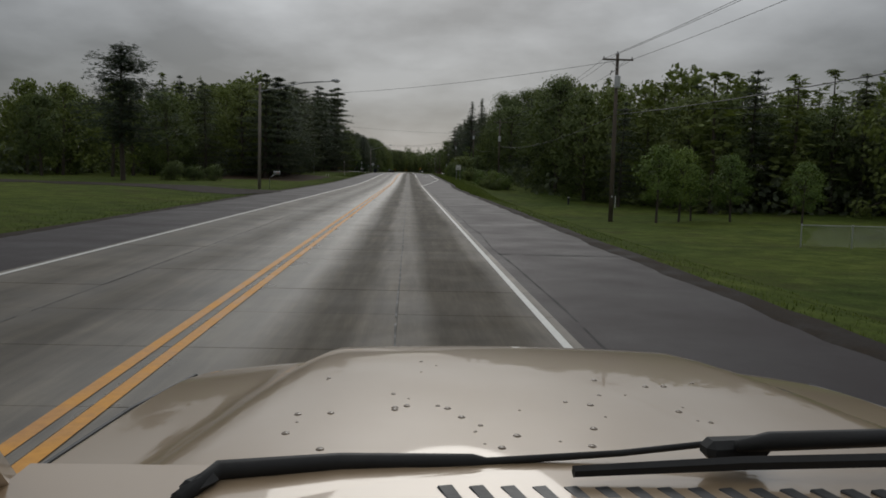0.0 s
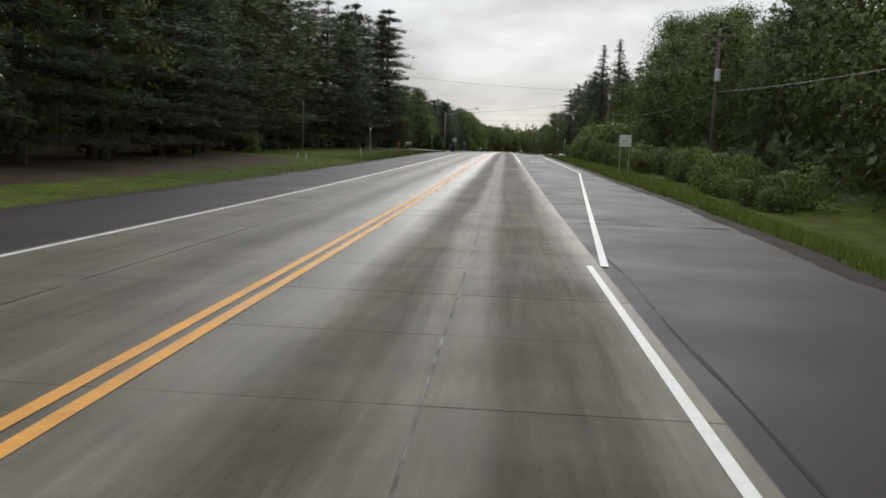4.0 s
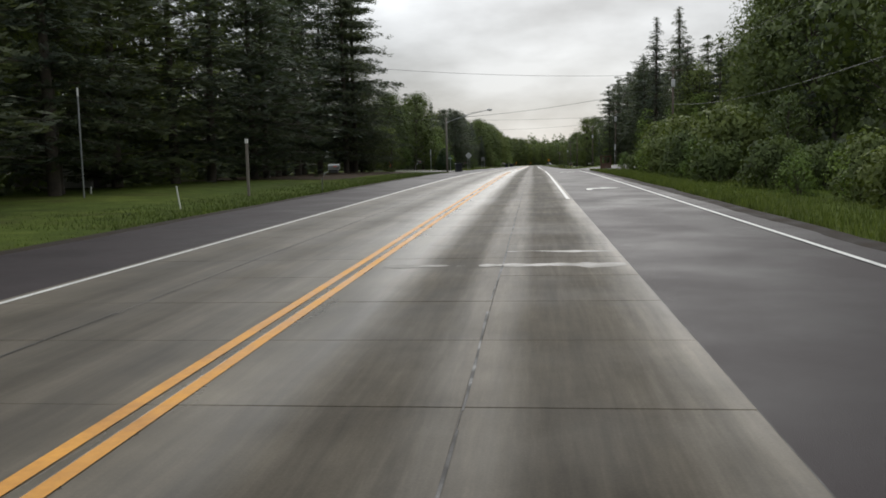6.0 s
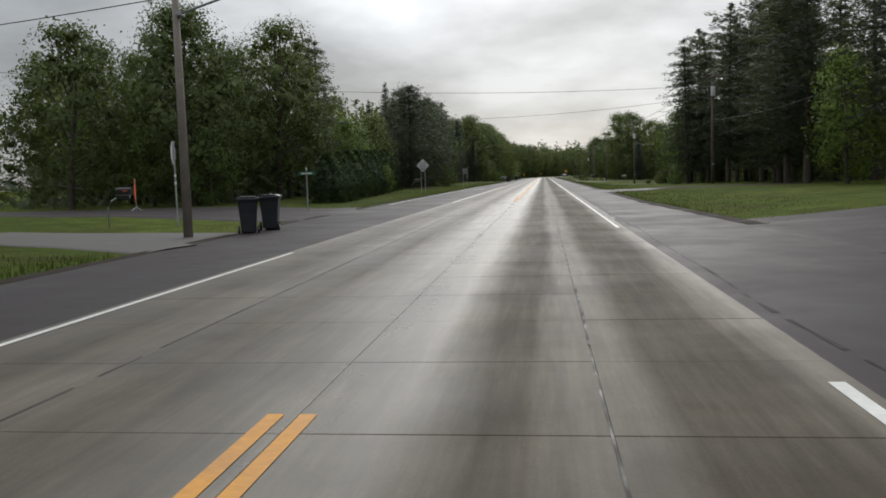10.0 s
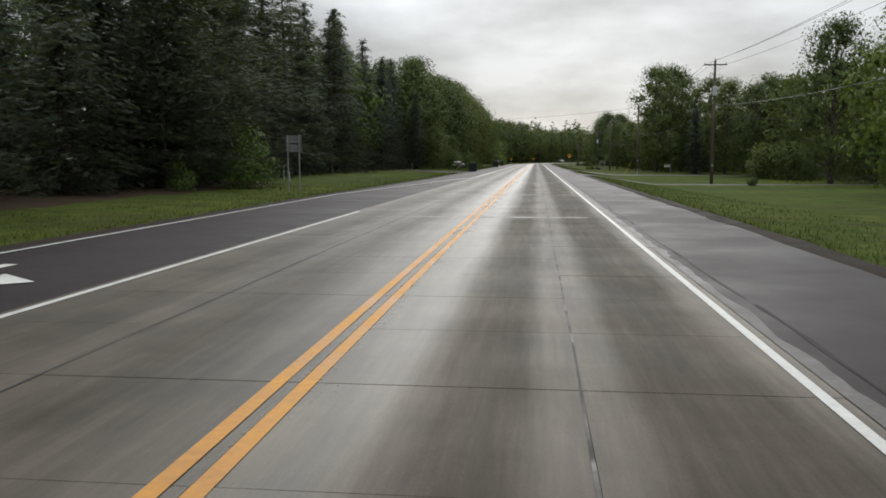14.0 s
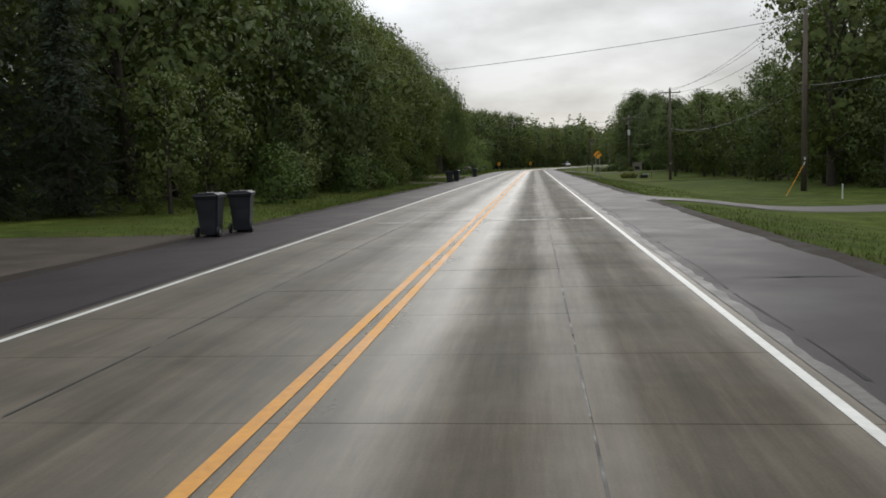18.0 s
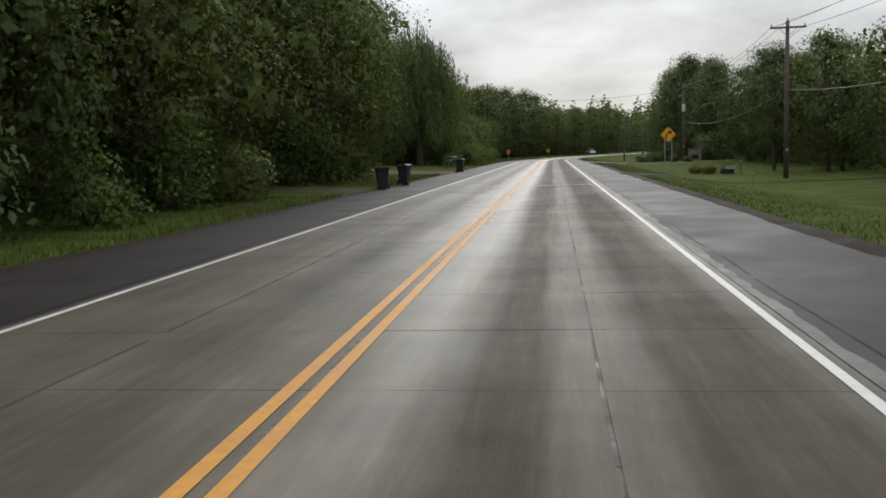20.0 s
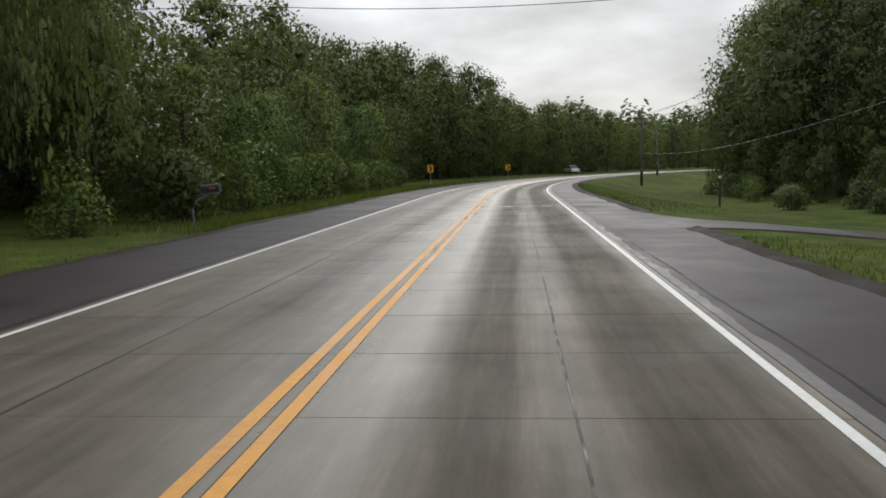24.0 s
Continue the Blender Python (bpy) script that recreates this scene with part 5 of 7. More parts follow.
def grass_strip(name, side, s0, s1, reach, per_metre, tall, seed, label, broad=1.0):
    """Blades of rough grass beside the road."""
    rng = np.random.default_rng(seed)
    n = int((s1 - s0) * per_metre)
    s = rng.uniform(s0, s1, n)
    d = reach * rng.random(n) ** 1.7
    pts = np.zeros((n, 3))
    for i in range(n):
        e = table(s[i], EDGE_R) if side > 0 else table(s[i], EDGE_L)
        p = on_road(s[i], side * (e + 0.5 + 0.3 * noise.noise((s[i] * 0.15, side * 9.0, 0.0)) + d[i]))
        pts[i] = (p.x, p.y, ground_z(p.x, p.y) - 0.01)
    h = tall * rng.uniform(0.4, 1.3, n) * (1.15 - 0.5 * d / reach)
    a = rng.uniform(0, 2 * np.pi, n)
    w = rng.uniform(0.004, 0.01, n) * broad
    side_v = np.stack([np.cos(a) * w, np.sin(a) * w, 0 * a], 1)
    bend = np.stack([np.cos(a + 1.3), np.sin(a + 1.3), 0 * a], 1) * (h * rng.uniform(0.1, 0.6, n))[:, None]
    up = np.stack([0 * a, 0 * a, h], 1)
    q = np.stack([pts - side_v * 1.3, pts + side_v * 1.3, pts + up + bend + side_v * 0.15, pts + up + bend - side_v * 0.15], 1)
    clear = np.array([not any(abs(si - c) < w for c, w in ((213.5, 9) if side > 0 else (236.5, 6.5), (268, 4) if side > 0 else (54, 4), (364, 4.5) if side > 0 else (380, 4.5), (398, 4.5) if side > 0 else (442, 4), (455.5, 4) if side > 0 else (474, 5), (507, 5) if side > 0 else (221, 4))) for si in s])
    return tagged(new(name, quads_mesh(name, q[clear], GRASS_BLADE)), label, "grass", kind="stuff")


grass_strip("grass", 1, 5, 560, 5.0, 110, 0.06, 3, "rough green grass along the road's edge")
grass_strip("grass", -1, 5, 560, 5.0, 110, 0.06, 4, "rough green grass along the road's edge")
grass_strip("grass", 1, 58, 204, 4.6, 260, 0.2, 5, "tall rough grass and weeds on the bank", 1.5)
grass_strip("grass", -1, 140, 222, 3.6, 160, 0.13, 6, "rough grass below the pines", 1.5)
grass_strip("grass", -1, 394, 470, 3.4, 150, 0.16, 7, "rough grass before the wood's edge", 1.5)
grass_strip("grass", -1, 505, 580, 2.8, 220, 0.24, 8, "tall rough grass before the wood's edge", 1.5)
grass_strip("grass", 1, 228, 560, 4.0, 90, 0.09, 9, "uneven lawn grass along the road's edge", 1.5)
grass_strip("grass", -1, 262, 394, 4.0, 90, 0.09, 10, "uneven lawn grass along the road's edge", 1.5)

# ---- things beside the road ----
def at_ground(x, y, turn=0.0, lift=0.0):
    return pose(x, y, ground_z(x, y) + lift, 0, 0, turn)


def letters(text, size, material, parent, at, turn, label=""):
    """Flat raised lettering in the built-in font."""
    cu = bpy.data.curves.new("lettering", "FONT")
    cu.body, cu.size, cu.align_x, cu.align_y, cu.extrude = text, size, "CENTER", "CENTER", 0.001
    tmp = bpy.data.objects.new("lettering", cu)
    scene.collection.objects.link(tmp)
    me = bpy.data.meshes.new_from_object(tmp)
    bpy.data.objects.remove(tmp)
    me.materials.clear()
    me.materials.append(material)
    ob = link("lettering", me, parent, label)
    ob.matrix_basis = Matrix.Translation(at) @ pose(0, 0, 0, 90, 0, turn)
    return ob


def utility_pole(x, y, top, label, arm=True, can=None, base=None, double=False):
    """Wooden pole with crossarm, braces, insulators and perhaps a transformer. top: height over the road."""
    g = ground_z(x, y) if base is None else base
    h = road_z(along(x, y)[0]) + top - g
    t = thing("utility_pole", pose(x, y, g, 0, 0, 0), label, "utility pole", "utility poles")
    part("shaft", tube([(0, 0, -0.4), (0, 0, h * 0.5), (0, 0, h)], [0.17, 0.145, 0.115], 10), POLE_WOOD, t, smooth=True)
    part("pole_cap", tube([(0, 0, h), (0, 0, h + 0.03)], [0.12, 0.09], 10), GALVANISED, t)
    if arm:
        for z in ((h - 0.45, h - 1.15) if double else (h - 0.45,)):
            part("crossarm", box((2.3, 0.1, 0.12), (0, -0.15, z), bevel=0.01), POLE_WOOD, t)
            for s in (-1, 1):
                part("brace", tube([(s * 0.6, -0.17, z - 0.03), (0, -0.12, z - 0.6)], 0.018, 5), GALVANISED, t)
            for u in (-1.05, -0.4 if double else 0.0, 1.05):
                zz = z + 0.06 if u else h + 0.02
                part("insulator", tube([(u, -0.15 if u else 0, zz), (u, -0.15 if u else 0, zz + 0.07), (u, -0.15 if u else 0, zz + 0.16)], [0.02, 0.055, 0.035], 8), INSULATOR, t)
        part("cutout", tube([(-0.55, -0.2, h - 1.6), (-0.42, -0.2, h - 1.25)], 0.035, 6), INSULATOR, t)
        part("cutout_bracket", box((0.5, 0.04, 0.04), (-0.27, -0.16, h - 1.3)), GALVANISED, t)
    if can:
        z = can - (g - road_z(along(x, y)[0]))
        body = part("transformer", tube([(-0.02, -0.36, z - 0.45), (-0.02, -0.36, z - 0.4), (-0.02, -0.36, z + 0.4), (-0.02, -0.36, z + 0.46)], [0.2, 0.225, 0.225, 0.16], 12), SIGN_BACK, t, "pale grey transformer can")
        part("bushing", tube([(-0.1, -0.4, z + 0.44), (-0.12, -0.42, z + 0.62)], [0.035, 0.02], 6), INSULATOR, body)
        part("hanger", box((0.1, 0.2, 0.5), (0, -0.17, z)), GALVANISED, t)
    part("conduit", tube([(0.17, 0.05, 0.0), (0.16, 0.05, min(3.0, h * 0.4))], 0.03, 6), GALVANISED, t)
    part("number_tag", box((0.1, 0.01, 0.16), (0, -0.165, 1.9)), SIGN_BACK, t)
    return t


def street_lamp(x, y, top, tip, label):
    """A wooden pole with a long arm and a cobra-head lamp."""
    g = ground_z(x, y)
    rz = road_z(y)
    h = rz + top - g
    t = thing("street_lamp", pose(x, y, g, 0, 0, 0), label, "street lamp", "street lamps")
    part("shaft", tube([(0, 0, -0.4), (0, 0, h * 0.5), (0, 0, h)], [0.13, 0.11, 0.09], 10), GREY_WOOD, t, smooth=True)
    a = Vector((tip[0] - x, tip[1] - y, rz + tip[2] - g))
    arm = part("arm", tube([(0.1, 0, h - 0.55), tuple(Vector((0.1, 0, h - 0.55)).lerp(a, 0.55) + Vector((0, 0, 0.18))), tuple(a - Vector((0.55, 0, 0.06))), tuple(a - Vector((0.25, 0, 0)))], 0.035, 7), GALVANISED, t, smooth=True)
    part("stay_wire", tube([(0.1, 0, h - 0.05), tuple(a - Vector((0.9, 0, 0.05)))], 0.012, 4), WIRE, arm)
    head = part("lamp_head", tube([tuple(a + Vector((-0.35, 0, 0.0))), tuple(a + Vector((-0.2, 0, 0.03))), tuple(a + Vector((0.1, 0, 0.03))), tuple(a + Vector((0.3, 0, 0.0)))], [0.05, 0.11, 0.12, 0.04], 9), SIGN_BACK, t, "grey cobra-head lamp, unlit", True)
    part("lens", box((0.3, 0.16, 0.06), tuple(a + Vector((0.05, 0, -0.1))), bevel=0.02), SIGN_WHITE, head)
    part("bracket", box((0.14, 0.3, 0.1), (0.12, 0, h - 0.55)), GALVANISED, t)
    return t


def cable(a, b, sag, label, thick=0.016):
    """A hanging wire between two places."""
    a, b = Vector(a), Vector(b)
    n = 18
    pts = [a.lerp(b, k / n) - Vector((0, 0, 4 * sag * (k / n) * (1 - k / n))) for k in range(n + 1)]
    ob = part("overhead_wire", tube([p - a for p in pts], thick, 4), WIRE, None)
    ob.location = a
    return tagged(ob, label, "overhead wire", "overhead wires")


def sign_posts(t, xs, height, y=0.03):
    for x in xs:
        p = part("post", box((0.05, 0.035, height + 0.3), (x, y, height / 2 - 0.15), bevel=0.006), GALVANISED, t)
        part("bolt", tube([(x, y - 0.03, height - 0.15), (x, y - 0.045, height - 0.15)], 0.012, 6), BLACK_METAL, p)


def plate(w, h, at, thick=0.004, r=0.04):
    """A flat sign with rounded corners, upright in x and z."""
    pts = []
    for cx, cz, a0 in ((w / 2 - r, h / 2 - r, 0), (-w / 2 + r, h / 2 - r, 90), (-w / 2 + r, -h / 2 + r, 180), (w / 2 - r, -h / 2 + r, 270)):
        pts += [(at[0] + cx + r * math.cos(radians(a0 + k * 30)), at[2] + cz + r * math.sin(radians(a0 + k * 30))) for k in range(4)]
    bm = prism(pts, thick)
    bmesh.ops.translate(bm, verts=bm.verts, vec=(0, at[1], 0))
    return bm


def diamond(half, at, thick=0.004):
    bm = prism([(at[0], at[2] - half), (at[0] + half, at[2]), (at[0], at[2] + half), (at[0] - half, at[2])], thick)
    bmesh.ops.bevel(bm, geom=[e for e in bm.edges if abs((e.verts[0].co - e.verts[1].co).y) > thick * 0.9], offset=0.05, segments=3, affect="EDGES")
    bmesh.ops.translate(bm, verts=bm.verts, vec=(0, at[1], 0))
    return bm


def lane_sign(x, y):
    t = thing("road_sign", at_ground(x, y), "white lane-use sign with black lettering on two posts", "road sign", "road signs")
    h = road_z(y) + 2.4 - ground_z(x, y)
    sign_posts(t, (-0.3, 0.3), h)
    face = part("sign_plate", plate(0.82, 0.78, (0, 0, h - 0.39), 0.005), SIGN_WHITE, t)
    part("border", plate(0.78, 0.74, (0, -0.004, h - 0.39), 0.003), SIGN_BLACK, face)
    part("face", plate(0.755, 0.715, (0, -0.007, h - 0.39), 0.003), SIGN_WHITE, face)
    for k, (words, size) in enumerate((("RIGHT LANE", 0.15), ("MUST", 0.19), ("TURN RIGHT", 0.15))):
        letters(words, size, SIGN_BLACK, face, (0, -0.011, h - 0.17 - 0.22 * k), 0)
    return t


def diamond_back(x, y):
    t = thing("road_sign", at_ground(x, y), "bare grey back of a diamond sign on two posts", "road sign", "road signs")
    z = road_z(y) + 2.62 - ground_z(x, y)
    for u in (-0.19, 0.19):
        p = part("post", box((0.06, 0.04, z + 0.45), (u, -0.025, (z + 0.15) / 2), bevel=0.006), GALVANISED, t)
        part("bolt", tube([(u, -0.05, z + 0.15), (u, -0.06, z + 0.15)], 0.015, 6), BLACK_METAL, p)
    part("sign_plate", diamond(0.63, (0, 0.01, z)), SIGN_BACK, t)
    part("crossbar", box((0.5, 0.03, 0.05), (0, -0.03, z - 0.05)), GALVANISED, t)
    part("sticker", tube([(0, -0.002, z - 0.38), (0, -0.006, z - 0.38)], 0.05, 8), BLACK_METAL, t)
    return t


def plain_back(x, y, turn=0):
    t = thing("road_sign", at_ground(x, y, turn), "bare grey backs of two stacked signs on posts", "road sign", "road signs")
    z = road_z(y) + 2.62 - ground_z(x, y)
    for u in (-0.27, 0.27):
        part("post", box((0.06, 0.04, z + 0.2), (u, -0.025, z / 2 - 0.1), bevel=0.006), GALVANISED, t)
    for dz in (-0.19, -0.6):
        p = part("sign_plate", plate(0.74, 0.37, (0, 0.01, z + dz)), DULL_METAL, t)
        part("crossbar", box((0.62, 0.03, 0.04), (0, -0.03, z + dz - 0.12)), GALVANISED, p)
    return t


def stop_sign(x, y, turn, label):
    t = thing("stop_sign", at_ground(x, y, turn), label, "road sign", "road signs")
    z = road_z(y) + 2.5 - ground_z(x, y)
    post = part("post", box((0.05, 0.05, z + 0.55), (0, 0.03, (z + 0.25) / 2), bevel=0.006), GALVANISED, t)
    a = [(0.38 / math.cos(math.pi / 8) * math.cos(math.pi / 8 + k * math.pi / 4), z + 0.38 / math.cos(math.pi / 8) * math.sin(math.pi / 8 + k * math.pi / 4)) for k in range(8)]
    part("sign_plate", prism(a, 0.006), SIGN_BACK, t)
    for k in (0.75, 1.0):
        part("reflector_band", box((0.08, 0.07, 0.1), (0, 0.03, z - k), bevel=0.008), SIGN_WHITE, post)
    return t


def curve_sign(x, y):
    t = thing("road_sign", at_ground(x, y), "yellow-orange diamond curve warning sign on two posts", "road sign", "road signs")
    z = road_z(y) + 2.2 - ground_z(x, y)
    sign_posts(t, (-0.2, 0.2), z + 0.1)
    face = part("sign_plate", diamond(0.47, (0, 0, z)), SIGN_ORANGE, t)
    part("border", diamond(0.44, (0, -0.004, z), 0.002), SIGN_BLACK, face)
    part("face", diamond(0.42, (0, -0.007, z), 0.002), SIGN_ORANGE, face)
    bm = bmesh.new()
    path = [(-0.13, -0.24), (-0.13, -0.1), (-0.1, 0.02), (-0.02, 0.1), (0.06, 0.13)]
    left, right = [], []
    for i, p in enumerate(path):
        a, b = Vector(path[max(i - 1, 0)]), Vector(path[min(i + 1, len(path) - 1)])
        d = (b - a).normalized()
        left.append((p[0] - d.y * 0.035, p[1] + d.x * 0.035)), right.append((p[0] + d.y * 0.035, p[1] - d.x * 0.035))
    outline = left + [(0.03, 0.25), (0.23, 0.17), (0.1, 0.0)] + right[::-1]
    vs = [bm.verts.new((p[0], -0.011, z + p[1])) for p in outline]
    bm.faces.new(vs)
    bmesh.ops.triangulate(bm, faces=bm.faces)
    part("arrow", bm, SIGN_BLACK, face, "black arrow bending right")
    return t


def chevron_sign(x, y, turn):
    t = thing("chevron_sign", at_ground(x, y, turn), "yellow chevron sign with a black arrow on a post", "road sign", "chevron signs")
    part("post", box((0.05, 0.04, 2.0), (0, 0.03, 0.85), bevel=0.005), GALVANISED, t)
    face = part("sign_plate", plate(0.6, 0.75, (0, 0, 1.55)), SIGN_ORANGE, t)
    bm = prism([(-0.15, 1.25), (0.03, 1.25), (0.2, 1.55), (0.03, 1.85), (-0.15, 1.85), (0.02, 1.55)], 0.003)
    bmesh.ops.translate(bm, verts=bm.verts, vec=(0, -0.006, 0))
    part("chevron", bm, SIGN_BLACK, face)
    return t


def street_name_sign(x, y, turn, height=2.9):
    t = thing("street_name_sign", at_ground(x, y, turn), "green street name sign on a steel post", "road sign", "street name signs")
    z = road_z(y) + height - ground_z(x, y)
    part("post", tube([(0, 0, -0.2), (0, 0, z)], 0.03, 8), GALVANISED, t)
    for k, a in enumerate((0, 90)):
        b = part("name_blade", box((0.75, 0.012, 0.16), (0, 0, z - 0.1 + 0.2 * k), Euler((0, 0, radians(a))), 0.004), SIGN_GREEN, t)
        part("name_bar", box((0.5, 0.018, 0.06), (0, 0, z - 0.1 + 0.2 * k), Euler((0, 0, radians(a)))), SIGN_WHITE, b)
    return t


def orange_flag_sign(x, y):
    t = thing("roll_up_sign", at_ground(x, y, -58), "bright orange roll-up diamond work sign on a stand", "road sign")
    part("fabric", diamond(0.62, (0, 0, 1.0)), FLAG_ORANGE, t)
    part("mast", tube([(0, 0.03, 0.1), (0, 0.03, 1.6)], 0.015, 6), GALVANISED, t)
    for s in (-1, 1):
        part("stand_leg", tube([(0, 0.04, 0.25), (s * 0.55, 0.3, 0.02)], 0.014, 5), GALVANISED, t)
        part("stand_leg", tube([(0, 0.04, 0.25), (s * 0.55, -0.3, 0.02)], 0.014, 5), GALVANISED, t)
    return t


def wheeled_bin(x, y, turn, label, height=1.08):
    """A tapered two-wheeled bin with lid, bar and wheels."""
    t = thing("wheeled_bin", at_ground(x, y, turn) if abs(x) > 6.9 else pose(x, y, max(ground_z(x, y), road_z(y) - 0.01 if abs(x) < table(y, EDGE_L) else -99), 0, 0, turn), label, "bin", "roadside bins")
    bm = bmesh.new()
    h = height
    rows = [(0.21, 0.24, 0.06), (0.25, 0.28, h * 0.55), (0.285, 0.33, h - 0.14), (0.31, 0.36, h - 0.13), (0.31, 0.36, h - 0.08)]
    rings = [[bm.verts.new((sx * a, sy * b, z)) for sx, sy in ((-1, -1), (1, -1), (1, 1), (-1, 1))] for a, b, z in rows]
    for a, b in zip(rings, rings[1:]):
        for k in range(4):
            bm.faces.new((a[k], a[(k + 1) % 4], b[(k + 1) % 4], b[k]))
    bm.faces.new(rings[0][::-1]), bm.faces.new(rings[-1])
    bmesh.ops.bevel(bm, geom=[e for e in bm.edges if abs(e.verts[0].co.z - e.verts[1].co.z) > 0.05], offset=0.035, segments=2, affect="EDGES")
    bmesh.ops.recalc_face_normals(bm, faces=bm.faces)
    body = part("body", bm, BIN_PLASTIC, t)
    part("print_panel", box((0.2, 0.006, 0.14), (0, -0.315, h * 0.66), Euler((radians(-5), 0, 0)), 0.002), BIN_LIGHT, body, "pale printed mark")
    lid = part("lid", prism([(-0.32, h - 0.08), (0.32, h - 0.08), (0.32, h - 0.05), (0.2, h), (-0.2, h), (-0.32, h - 0.05)], 0.76), BIN_PLASTIC, t)
    part("lid_rib", box((0.05, 0.6, 0.02), (0, 0, h + 0.005), bevel=0.005), BIN_PLASTIC, lid)
    part("bar", tube([(-0.26, 0.36, h - 0.1), (-0.26, 0.43, h - 0.07), (0.26, 0.43, h - 0.07), (0.26, 0.36, h - 0.1)], 0.016, 6), BIN_PLASTIC, t)
    for s in (-1, 1):
        w = part("wheel", tube([(s * 0.24, 0.27, 0.13), (s * 0.3, 0.27, 0.13)], 0.13, 14), RUBBER, t)
        part("hub", tube([(s * 0.3, 0.27, 0.13), (s * 0.31, 0.27, 0.13)], 0.05, 8), BIN_LIGHT, w)
    part("foot", box((0.4, 0.1, 0.07), (0, -0.17, 0.035), bevel=0.01), BIN_PLASTIC, t)
    return t


def mailbox(x, y, label, tin=True, lean=0.0, paper=False, height=1.08):
    """A rounded box on a bent pipe that reaches towards the road."""
    t = thing("mailbox", pose(x, y, ground_z(x, y), 0, lean, 0), label, "mailbox", "mailboxes")
    skin = TIN if tin else BLACK_METAL
    part("post", tube([(-0.55, 0, -0.3), (-0.55, 0, height * 0.62), (-0.42, 0, height * 0.82), (-0.1, 0, height - 0.03), (0.25, 0, height - 0.03)], 0.024, 7), GALVANISED, t, smooth=True)
    arch = [(-0.1, 0.0)] + [(0.1 * math.cos(a), 0.13 + 0.1 * math.sin(a)) for a in [math.pi * (1 - k / 8) for k in range(9)]] + [(0.1, 0.0)]
    bm = prism(arch, 0.5)
    bmesh.ops.rotate(bm, verts=bm.verts, cent=(0, 0, 0), matrix=Euler((0, 0, radians(90))).to_matrix())
    bmesh.ops.translate(bm, verts=bm.verts, vec=(0.02, 0, height))
    shell = part("box", bm, skin, t)
    bm = prism([(p[0] * 1.06, p[1] * 1.05) for p in arch], 0.02)
    bmesh.ops.rotate(bm, verts=bm.verts, cent=(0, 0, 0), matrix=Euler((0, 0, radians(90))).to_matrix())
    bmesh.ops.translate(bm, verts=bm.verts, vec=(0.28, 0, height))
    part("door", bm, skin, shell)
    part("flag", box((0.16, 0.006, 0.04), (0.1, -0.105, height + 0.12)), RED_PAINT, shell)
    part("shelf", box((0.5, 0.18, 0.02), (0.0, 0, height - 0.01)), GALVANISED, t)
    if paper:
        part("paper_tube", box((0.45, 0.16, 0.14), (0.0, 0, height - 0.11), bevel=0.03), BLACK_METAL, t, "dark newspaper tube")
    return t


def stake(x, y, height, material, label, thick=0.05, tilt=(0, 0)):
    t = thing("marker_post", pose(x, y, ground_z(x, y), tilt[0], tilt[1], 0), label, "post", "marker posts")
    part("shaft", box((thick, thick, height + 0.2), (0, 0, height / 2 - 0.1), bevel=thick * 0.15), material, t)
    part("cap", box((thick * 1.1, thick * 1.1, height * 0.08), (0, 0, height * 0.97), bevel=thick * 0.1), SIGN_WHITE, t)
    return t


def wooden_stand(x, y):
    """A brown roadside stand: panelled below, open frame above, with a small roof."""
    t = thing("roadside_stand", at_ground(x, y, 2), "small brown wooden roadside stand with an open frame", "stand")
    w, d, h = 1.05, 0.7, 1.28
    for sx in (-1, 1):
        for sy in (-1, 1):
            part("corner_post", box((0.08, 0.08, h), (sx * (w / 2 - 0.04), sy * (d / 2 - 0.04), h / 2), bevel=0.006), BROWN_WOOD, t)
    for sy in (-1, 1):
        for k in range(4):
            part("plank", box((w - 0.1, 0.025, 0.125), (0, sy * (d / 2 - 0.02), 0.09 + 0.132 * k), bevel=0.004), BROWN_WOOD, t)
        part("middle_post", box((0.05, 0.05, h - 0.55), (-0.03, sy * (d / 2 - 0.04), 0.55 + (h - 0.55) / 2), bevel=0.004), BROWN_WOOD, t)
        part("top_rail", box((w, 0.05, 0.08), (0, sy * (d / 2 - 0.04), h - 0.03), bevel=0.004), BROWN_WOOD, t)
    for sx in (-1, 1):
        for k in range(4):
            part("plank", box((0.025, d - 0.1, 0.125), (sx * (w / 2 - 0.02), 0, 0.09 + 0.132 * k), bevel=0.004), BROWN_WOOD, t)
    part("shelf", box((w - 0.06, d - 0.06, 0.03), (0, 0, 0.56), bevel=0.004), BROWN_WOOD, t)
    part("roof", box((w + 0.12, d + 0.12, 0.05), (0, 0, h + 0.03), bevel=0.01), BROWN_WOOD, t)
    return t


